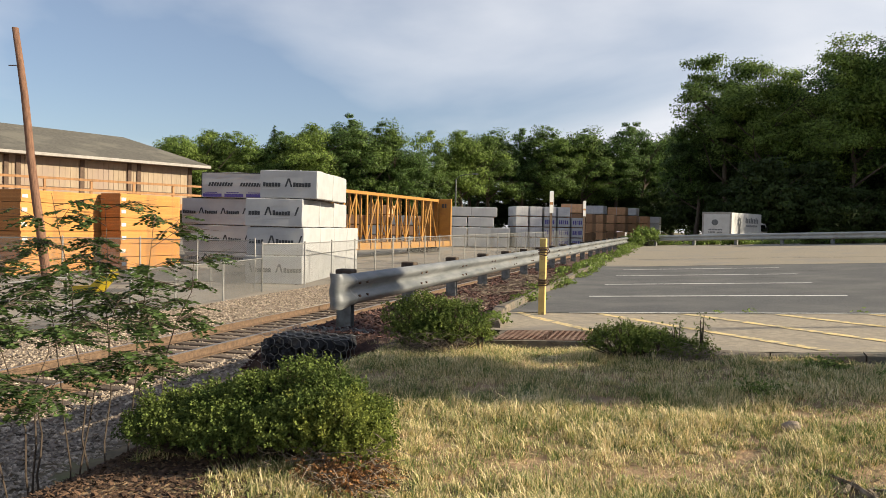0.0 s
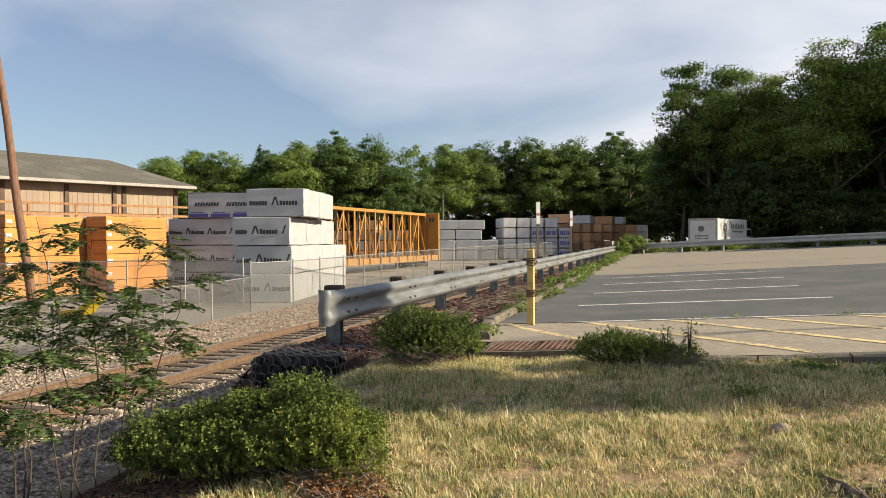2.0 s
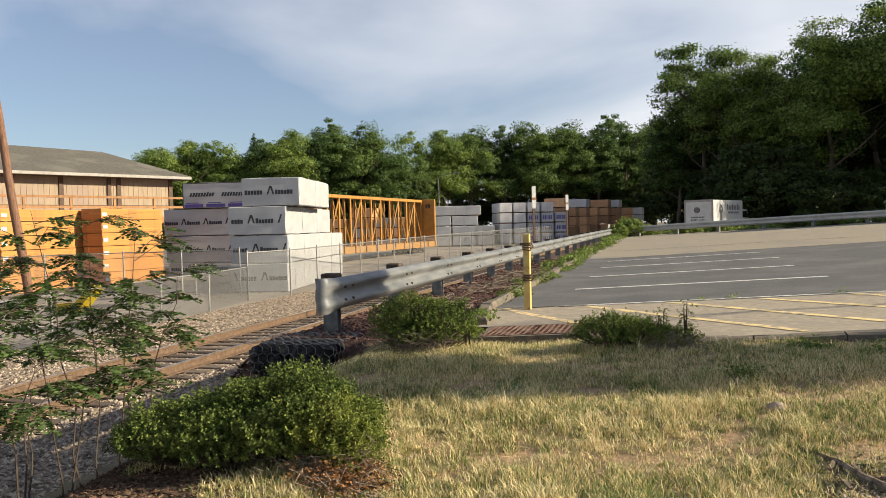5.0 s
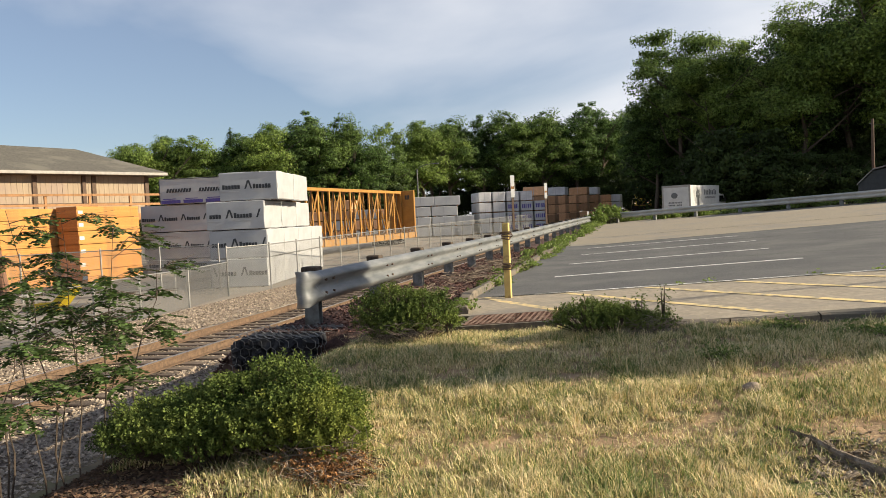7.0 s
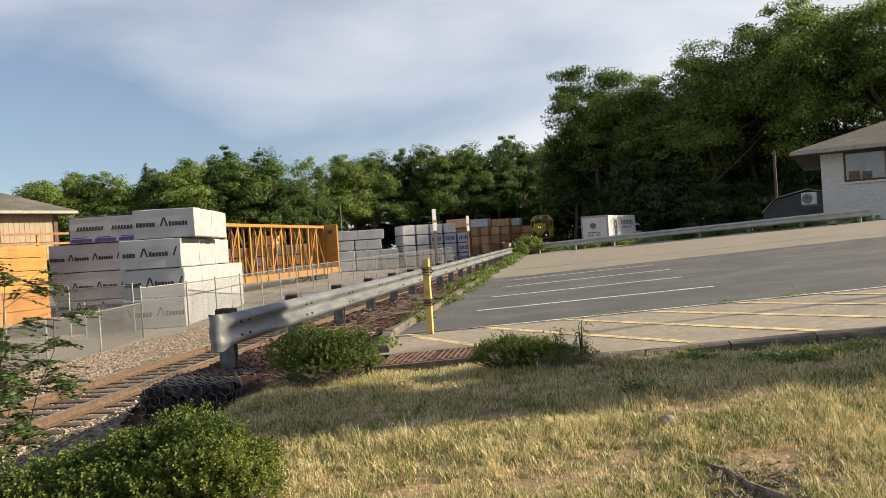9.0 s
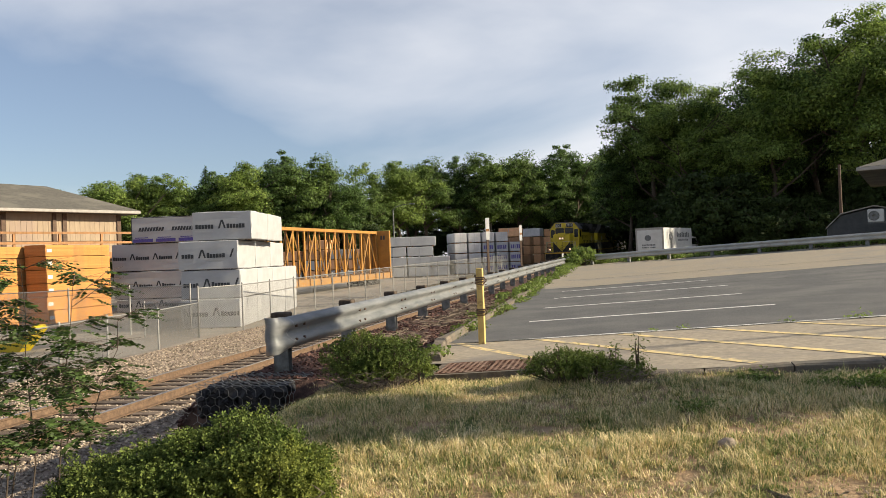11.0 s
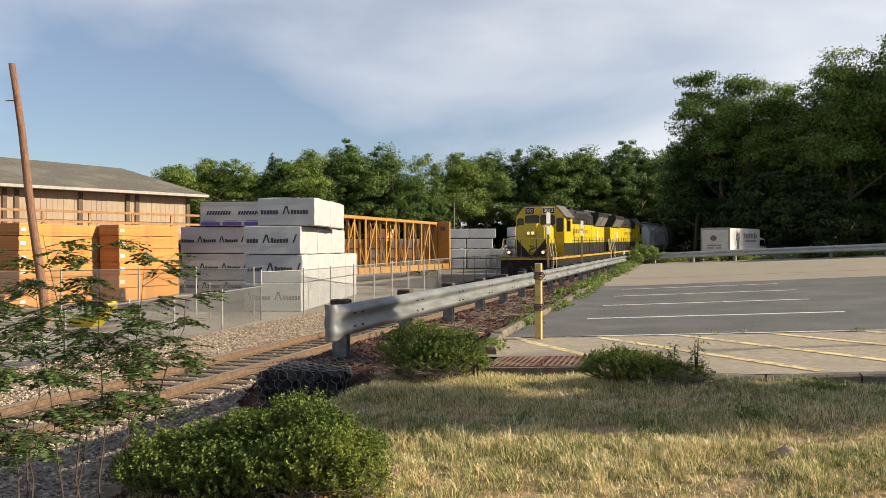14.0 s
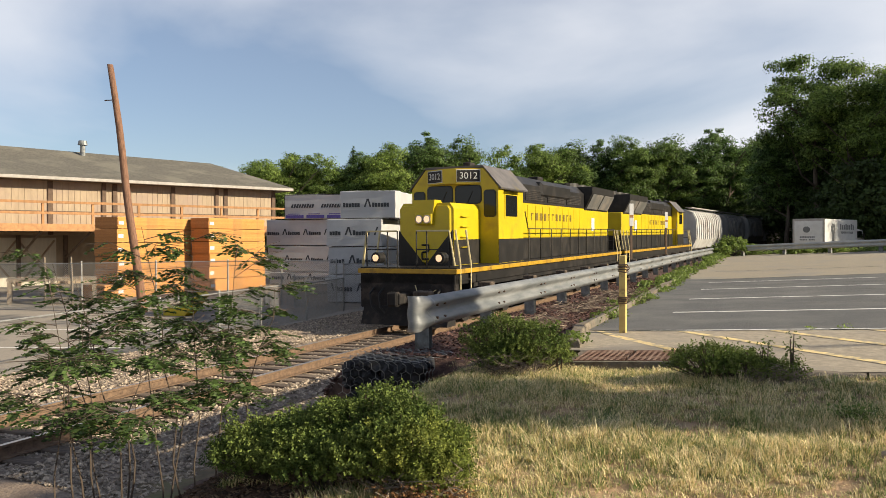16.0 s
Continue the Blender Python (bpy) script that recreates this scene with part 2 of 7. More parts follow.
    twig=mat("twig", (0.10, 0.075, 0.055), (0.055, 0.04, 0.03), 9, 0.9),
    deadtwig=mat("dead_twig", (0.27, 0.215, 0.165), (0.14, 0.11, 0.085), 9, 0.9, island=0.3),
    rust=mat("rusty_iron", (0.22, 0.13, 0.09), (0.14, 0.08, 0.055), 12, 0.9, bump=0.4, wear=(0.27, 0.19, 0.14), wear_scale=5),
    rock=mat("rock", (0.36, 0.29, 0.22), (0.22, 0.17, 0.13), 9, 0.95, bump=0.6),
    gabion_fill=mat("gabion_fill", (0.03, 0.03, 0.033), (0.016, 0.016, 0.018), 9, 0.8, bump=0.6, island=0.5),
    tarp=mat("grey_tarp", (0.56, 0.55, 0.55), (0.44, 0.435, 0.44), 1.5, 0.5, bump=0.4, bscale=3),
    brown_stack=mat("brown_stack", (0.60, 0.34, 0.18), (0.47, 0.25, 0.13), 2, 0.8, bump=0.2, obj_random=0.45),
)


def grass_mat():
    m = bpy.data.materials.new("grass_blade")
    m.use_nodes = True
    n, l = m.node_tree.nodes, m.node_tree.links
    b = n["Principled BSDF"]
    b.inputs["Roughness"].default_value = 0.6
    b.inputs["Specular IOR Level"].default_value = 0.25
    co = n.new("ShaderNodeTexCoord")
    no = n.new("ShaderNodeTexNoise")
    no.inputs["Scale"].default_value, no.inputs["Detail"].default_value = 1.7, 6
    l.new(co.outputs["Object"], no.inputs["Vector"])
    tuft = n.new("ShaderNodeTexNoise")
    tuft.inputs["Scale"].default_value, tuft.inputs["Detail"].default_value = 9.0, 3
    l.new(co.outputs["Object"], tuft.inputs["Vector"])
    both = n.new("ShaderNodeMixRGB")
    both.inputs[0].default_value = 0.4
    l.new(no.outputs[0], both.inputs[1])
    l.new(tuft.outputs[0], both.inputs[2])
    ge = n.new("ShaderNodeNewGeometry")
    ad = n.new("ShaderNodeMath")
    ad.operation = "MULTIPLY_ADD"
    l.new(ge.outputs["Random Per Island"], ad.inputs[0])
    ad.inputs[1].default_value = 0.55
    l.new(both.outputs[0], ad.inputs[2])
    rp = n.new("ShaderNodeValToRGB")
    els = rp.color_ramp.elements
    els[0].position, els[0].color = 0.56, (0.13, 0.185, 0.05, 1)
    els[1].position, els[1].color = 0.99, (0.86, 0.71, 0.44, 1)
    e = els.new(0.70)
    e.color = (0.34, 0.345, 0.12, 1)
    e = els.new(0.82)
    e.color = (0.68, 0.55, 0.27, 1)
    l.new(ad.outputs[0], rp.inputs[0])
    l.new(rp.outputs[0], b.inputs["Base Color"])
    tr = n.new("ShaderNodeBsdfTranslucent")
    l.new(rp.outputs[0], tr.inputs[0])
    ms = n.new("ShaderNodeMixShader")
    ms.inputs[0].default_value = 0.2
    l.new(b.outputs[0], ms.inputs[1])
    l.new(tr.outputs[0], ms.inputs[2])
    l.new(ms.outputs[0], n["Material Output"].inputs[0])
    return m


M["grass"] = grass_mat()


# ---- mesh tools ----
def thing(name, m, label, category, group="", kind=""):
    ob = new(name)
    ob.empty_display_size = 0.2
    ob.matrix_basis = m if isinstance(m, Matrix) else pose(*m)
    return tagged(ob, label, category, group, kind)


def part(name, bm, material, parent=None, label="", smooth=False):
    me = bpy.data.meshes.new(name)
    bm.normal_update()
    bm.to_mesh(me)
    bm.free()
    me.materials.append(M[material] if isinstance(material, str) else material)
    if smooth:
        me.polygons.foreach_set("use_smooth", [True] * len(me.polygons))
    ob = new(name, me)
    if parent:
        ob.parent = parent
    return tagged(ob, label)


def raw(name, verts, faces, material, parent=None, label=""):
    me = bpy.data.meshes.new(name)
    me.from_pydata(verts, [], faces)
    me.materials.append(M[material] if isinstance(material, str) else material)
    me.update()
    ob = new(name, me)
    if parent:
        ob.parent = parent
    return tagged(ob, label)


def share(name, me, m, parent):
    """One more object on a mesh that alike pieces share."""
    ob = new(name, me)
    ob.parent = parent
    ob.matrix_basis = m
    return ob


def box(bm, x0, x1, y0, y1, z0, z1, bevel=0.0, m=None):
    vs = [bm.verts.new((x, y, z)) for x in (x0, x1) for y in (y0, y1) for z in (z0, z1)]
    fs = [bm.faces.new([vs[i] for i in q]) for q in ((0, 1, 3, 2), (4, 6, 7, 5), (0, 4, 5, 1), (2, 3, 7, 6), (0, 2, 6, 4), (1, 5, 7, 3))]
    if bevel:
        es = list({e for f in fs for e in f.edges})
        r = bmesh.ops.bevel(bm, geom=es, offset=bevel, segments=1, affect="EDGES")
        vs = list({v for f in r["faces"] for v in f.verts} | {v for v in vs if v.is_valid})
    if m:
        bmesh.ops.transform(bm, matrix=m, verts=[v for v in vs if v.is_valid])
    return bm


def B(*a, **k):
    return box(bmesh.new(), *a, **k)


def tube(bm, a, b, r0, r1=None, seg=8, caps=True):
    a, b = Vector(a), Vector(b)
    r1 = r0 if r1 is None else r1
    q = (b - a).to_track_quat("Z", "Y")
    ra = [bm.verts.new(a + q @ Vector((math.cos(i * math.tau / seg) * r0, math.sin(i * math.tau / seg) * r0, 0))) for i in range(seg)]
    rb = [bm.verts.new(b + q @ Vector((math.cos(i * math.tau / seg) * r1, math.sin(i * math.tau / seg) * r1, 0))) for i in range(seg)]
    for i in range(seg):
        bm.faces.new((ra[i], ra[(i + 1) % seg], rb[(i + 1) % seg], rb[i]))
    if caps:
        bm.faces.new(ra[::-1])
        bm.faces.new(rb)
    return bm


def pipe(bm, pts, r, seg=6):
    for a, b in zip(pts, pts[1:]):
        tube(bm, a, b, r, seg=seg)
    return bm


def prism(bm, profile, axis, a, b):
    """A closed profile of (p, q) pairs, extruded along axis from a to b. x: (y, z), y: (x, z), z: (x, y)."""
    put = {"x": lambda p, q, s: (s, p, q), "y": lambda p, q, s: (p, s, q), "z": lambda p, q, s: (p, q, s)}[axis]
    va = [bm.verts.new(put(p, q, a)) for p, q in profile]
    vb = [bm.verts.new(put(p, q, b)) for p, q in profile]
    n = len(profile)
    fs = [bm.faces.new((va[i], va[(i + 1) % n], vb[(i + 1) % n], vb[i])) for i in range(n)]
    fs += [bm.faces.new(va[::-1]), bm.faces.new(vb)]
    bmesh.ops.recalc_face_normals(bm, faces=fs)
    return bm


def bars(bm, x0, x1, z, h, rng, words=(3,), y=0.0, depth=0.004, upright=True):
    """Plain bars in the place of lettering, on the plane y."""
    n = sum(words) + len(words) - 1
    w = (x1 - x0) / n
    i = 0
    for word in words:
        for _ in range(word):
            box(bm, x0 + i * w + 0.1 * w, x0 + i * w + 0.85 * w, y - depth, y + depth, z, z + h * rng.uniform(0.85, 1.0))
            i += 1
        i += 1
    return bm


# ---- the lie of the land ----
def smooth(a, b, v):
    t = min(1.0, max(0.0, (v - a) / (b - a)))
    return t * t * (3 - 2 * t)


def rail_z(y):
    """Height of the rail tops: level at first, then a gentle climb."""
    return -1.35 + 0.0115 * max(0.0, min(y, 130) - 20)


def lean(y):
    """How far the track turns aside at y."""
    if y < 15:
        return 0.0
    if y < 35:
        return 0.07 * (y - 15) / 20
    if y < 62:
        return 0.07 + 0.025 * (y - 35) / 27
    if y < 100:
        return 0.095 + 0.015 * (y - 62) / 38
    return 0.145


TRACK = {}
_x = -9.15
for _i in range(-60, 340):
    TRACK[_i] = _x
    _x += lean(_i + 0.5) if _i >= 0 else 0.0


def track_x(y):
    y = max(-59.0, min(y, 338.0))
    i = math.floor(y)
    return TRACK[i] + (TRACK[i + 1] - TRACK[i]) * (y - i)


def lot_z(x, y=0.0):
    return 0.05 * max(0.0, min(x, 16) + 1.5) + 0.22 * smooth(20, 44, y)


def lawn_z(x, y):
    return lot_z(x) * smooth(1, 5.5, y) - 0.04 - 0.05 * smooth(-0.2, 3.0, x) * smooth(4.6, 6.0, y) - 0.17 * smooth(6.2, 3.0, y) - 0.4 * smooth(3.2, -1.0, y) + 0.035 * noise.noise((x * 0.9, y * 0.9, 0)) - 0.19 * smooth(-2.25, -2.85, x) * smooth(4.6, 5.5, y)


def ground_z(x, y):
    """Natural ground: a high side (lot and lawn), a bank, and the low side with track and yard."""
    shift = track_x(min(y, 300)) + 9.15
    low = rail_z(y) - 0.20
    high = lawn_z(x, y) if y < 6.5 else lot_z(x, y) - 0.06
    if y > 44:
        high = (lot_z(x, y) - 0.06) * smooth(60, 46, y) + smooth(44, 60, y) * (rail_z(y) + 0.25) + 4.5 * smooth(12, 40, x - shift) + 5 * smooth(80, 140, y) * smooth(6, 60, x - shift)
    near = smooth(4.9, 5.5, y)
    edge, wide = (-3.4, 1.7 + 1.2 * smooth(20, 40, y)) if y > 6.6 else (-2.5 - 0.28 * near, 2.4 - 0.2 * near)
    k = smooth(edge + shift * 0.6, edge - wide + shift, x)
    if x - shift < -60:
        low += 2 * smooth(-60, -120, x - shift)
    return high * (1 - k) + low * k


def sheet(name, xs, ys, z, material, label, category, skip=None):
    vs = [(x, y, z(x, y)) for y in ys for x in xs]
    n = len(xs)
    fs = [(j * n + i, j * n + i + 1, (j + 1) * n + i + 1, (j + 1) * n + i) for j in range(len(ys) - 1) for i in range(n - 1)
          if not (skip and skip((xs[i] + xs[i + 1]) / 2, (ys[j] + ys[j + 1]) / 2))]
    ob = raw(name, vs, fs, material)
    ob.data.polygons.foreach_set("use_smooth", [True] * len(ob.data.polygons))
    return tagged(ob, label, category, kind="structure")


def steps(*stretches):
    out = []
    for a, b, d in stretches:
        n = max(1, round((b - a) / d))
        out += [a + (b - a) * i / n for i in range(n)]
    return out + [stretches[-1][1]]


GX = steps((-1500, -200, 200), (-200, -60, 10), (-60, -14, 2), (-14, 6, 0.4), (6, 30, 2), (30, 100, 7), (100, 1500, 200))
GY = steps((-600, -40, 80), (-40, -6, 4), (-6, 12, 0.4), (12, 60, 2), (60, 150, 5), (150, 300, 25), (300, 1800, 250))
sheet("ground", GX, GY, lambda x, y: ground_z(x, min(y, 300)) - 0.05, "soil", "bare brown soil with thin dry weeds", "ground")
sheet("lawn", steps((-2.7, 5, 0.2), (5, 24, 2)), steps((-25, -3, 2), (-3, 6.8, 0.2)), lambda x, y: ground_z(x, y), "lawn", "dry patchy lawn of straw-coloured and green grass", "lawn")
sheet("car_park", steps((-2.0, 16, 1)), steps((9.15, 22, 0.9)), lambda x, y: lot_z(x, y), "asphalt", "dark grey worn asphalt car park with faded lines", "car park")
sheet("car_park_apron", steps((-2.0, -1.58, 0.42), (-1.58, -0.54, 1.04), (-0.54, 16, 1)), steps((6.3, 6.66, 0.36), (6.66, 7.44, 0.78), (7.44, 9.15, 0.57)), lambda x, y: lot_z(x), "concrete", "pale worn concrete apron beside the lawn", "pavement",
      skip=lambda x, y: x < -0.54 and y < 7.44)
sheet("car_park_far", steps((-2.0, 16, 1)), steps((22, 45, 2)), lambda x, y: lot_z(x, y) + 0.0, "old_asphalt", "sun-bleached older asphalt of the car park", "car park",
      skip=lambda x, y: y > 46.5 - 0.75 * (x + 2))
sheet("yard", steps((-75, -30, 3), (-30, -13.0, 1)), steps((-10, 30, 2), (30, 140, 5)), lambda x, y: rail_z(y) - 0.12, "yard", "grey dusty asphalt of the timber yard", "yard")
sheet("track_bed", steps((-4.3, 3.0, 0.35)), steps((-20, 0, 5), (0, 60, 1), (60, 220, 4)),
      lambda x, y: 0, "ballast", "grey crushed stone ballast bed", "track bed")
for _v in bpy.data.objects["track_bed"].data.vertices:
    _s = abs(_v.co.x)
    _v.co.z = rail_z(_v.co.y) - 0.165 - 0.045 * smooth(1.75, 1.35, _s) - (0.10 * smooth(1.6, 3.2, _s) if _v.co.x > 0 else -0.06 * smooth(2.2, 3.6, _s)) + (0.02 * noise.noise((_v.co.x * 3, _v.co.y * 3, 1)))
    _v.co.x += track_x(_v.co.y)
sheet("mulch_bank", steps((-5.6, -2.1, 0.15)), steps((6.4, 12, 0.15), (12, 44, 0.8)),
      lambda x, y: ground_z(x + 0.0, y) + 0.03 + 0.05 * noise.noise((x * 2.5, y * 2.5, 3)) * smooth(-2.1, -2.5, x), "mulch", "reddish brown mulch on the bank under the guardrail", "mulch")

# ---- painted lines and kerbs ----
def stripe(name, a, b, w, material, label):
    a, b = Vector(a), Vector(b)
    n = max(2, int((b - a).length / 0.5))
    d = (b - a).normalized()
    s = Vector((-d.y, d.x)) * w / 2
    vs, fs = [], []
    for i in range(n + 1):
        p = a.lerp(b, i / n)
        for q in (p - s, p + s):
            vs.append((q.x, q.y, lot_z(q.x, q.y) + 0.004))
        if i:
            fs.append((2 * i - 2, 2 * i - 1, 2 * i + 1, 2 * i))
    return tagged(raw(name, vs, fs, material), label, "road marking", "car park lines", "structure")


for _y, _x1 in ((11.65, 2.6), (14.4, 2.6), (17.3, 2.8), (20.2, 2.8)):
    stripe("parking_line", (-1.85, _y), (_x1 - 0.28, _y), 0.12, "white_line", "faded white painted parking line")
stripe("edge_line", (-1.7, 9.2), (8.5, 9.2), 0.09, "white_line", "faded white painted line along the asphalt edge")
for _i in range(9):
    _x0 = -1.75 + 0.95 * _i
    _x1 = -0.56 if _i == 0 else _x0 + 1.93
    stripe("hatch_line", (_x0, 9.1), (_x1, 7.25 if _i == 0 else 6.42), 0.10, "yellow_line", "worn yellow painted hatching line on concrete")



def seam(a, b, w, seed, label):
    """An irregular dark crack filled with dirt and moss."""
    a, b = Vector(a), Vector(b)
    n = int((b - a).length / 0.12)
    vs, fs = [], []
    for i in range(n + 1):
        p = a.lerp(b, i / n)
        o = 0.05 * noise.noise((i * 0.11, seed, 0)) + 0.02 * noise.noise((i * 0.5, seed, 4))
        hw = w * max(0.15, 0.6 + 0.9 * noise.noise((i * 0.25, seed, 9)))
        for q in (p.y + o - hw, p.y + o + hw):
            vs.append((p.x, q, lot_z(p.x, q) + 0.009))
        if i:
            fs.append((2 * i - 2, 2 * i - 1, 2 * i + 1, 2 * i))
    return tagged(raw("paving_crack", vs, fs, "crack"), label, "crack", "paving cracks", "structure")


for _i, (_a, _b, _w) in enumerate((((-1.7, 9.13), (9, 9.13), 0.022), ((-1.9, 21.8), (11, 21.9), 0.06), ((0.2, 18.6), (9.5, 18.2), 0.03), ((0.5, 13.0), (3.6, 12.6), 0.012), ((1.5, 16.0), (8.5, 15.3), 0.02), ((-1.5, 26.5), (9, 25.5), 0.06))):
    seam(_a, _b, _w, _i, "dark mossy crack in the car park paving")

for _a, _b in (((-22, 11.5), (-14.2, 14.2)), ((-24, 14.8), (-15.5, 17.8))):
    _d = (Vector(_b) - Vector(_a)).normalized()
    _s = Vector((-_d.y, _d.x)) * 0.05
    _q = [Vector(_a) - _s, Vector(_b) - _s, Vector(_b) + _s, Vector(_a) + _s]
    tagged(raw("yard_line", [(p.x, p.y, -1.464) for p in _q], [(0, 1, 2, 3)], "white_line"), "faded white painted line in the yard", "road marking", kind="structure")


def kerb_run(name, pts, w, h, label):
    top = thing(name, (0, 0, 0), label, "kerb", kind="structure")
    for a, b in zip(pts, pts[1:]):
        a, b = Vector(a), Vector(b)
        n = max(1, round((b - a).length / 0.75))
        for i in range(n):
            p, q = a.lerp(b, i / n), a.lerp(b, (i + 1) / n)
            d = (q - p).normalized()
            s = Vector((-d.y, d.x, 0)) * w / 2
            bm = bmesh.new()
            vs = []
            for c in (p + d * 0.006, q - d * 0.006):
                for k, z in ((-1, -0.12), (1, -0.12), (1, h - 0.02), (0.7, h), (-0.7, h), (-1, h - 0.02)):
                    jog = Vector((noise.noise((c.x * 3 + k, c.y * 3, z * 9)), noise.noise((c.x * 3, c.y * 3 + k, 7)), noise.noise((c.x, c.y * 2, 3 + k)))) * 0.035
                    vs.append(bm.verts.new(c + s * k + Vector((0, 0, z)) + (jog if z > 0 else jog * 0.3)))
            for j in range(6):
                bm.faces.new((vs[j], vs[(j + 1) % 6], vs[6 + (j + 1) % 6], vs[6 + j]))
            bm.faces.new(vs[:6])
            bm.faces.new(vs[6:])
            bmesh.ops.recalc_face_normals(bm, faces=bm.faces)
            part("kerb_stone", bm, "kerb", top)
    return top


kerb_run("kerb_by_track", [(-1.72, 7.6, 0), (-1.95, 9.0, 0), (-2.05, 23, 0)], 0.15, 0.075, "broken weathered concrete kerb beside the mulch")
kerb_run("kerb_by_lawn", [(x, 6.27, lot_z(x) - 0.05) for x in (-0.5, 0.1, 2, 4, 6, 9)], 0.15, 0.05, "low weathered concrete kerb along the lawn")

# ---- railway ----
track = thing("railway_track", (0, 0, 0), "rusty single railway track on weathered timber ties", "railway track", kind="structure")
RAIL_PROFILE = [(-0.07, -0.17), (0.07, -0.17), (0.07, -0.155), (0.012, -0.14), (0.012, -0.045), (0.036, -0.035), (0.036, 0.0), (-0.036, 0.0), (-0.036, -0.035), (-0.012, -0.045), (-0.012, -0.14), (-0.07, -0.155)]
for _side in (-0.75, 0.75):
    ys = steps((-20, 60, 4), (60, 250, 10))
    vs, fs = [], []
    for j, y in enumerate(ys):
        vs += [(track_x(y) + _side + p, y, rail_z(y) + q) for p, q in RAIL_PROFILE]
        if j:
            fs += [((j - 1) * 12 + i, (j - 1) * 12 + (i + 1) % 12, j * 12 + (i + 1) % 12, j * 12 + i) for i in range(12)]
    rail = raw("rail", vs, fs, "rail", track)
    rail.data.materials.append(M["rail_head"])
    for p in rail.data.polygons:
        if p.index % 12 == 6:
            p.material_index = 1
tie_mesh = None
for _i in range(220):
    y = -8 + _i * 0.52
    m = pose(track_x(y), y, rail_z(y) - 0.17, 0, 0, -math.degrees(math.atan(lean(y))) + random.uniform(-1.2, 1.2))
    if tie_mesh is None:
        tie = part("tie", B(-1.3, 1.3, -0.115, 0.115, -0.17, 0.0, bevel=0.012), "tie", track)
        tie.matrix_basis, tie_mesh = m, tie.data
    else:
        share("tie", tie_mesh, m, track)


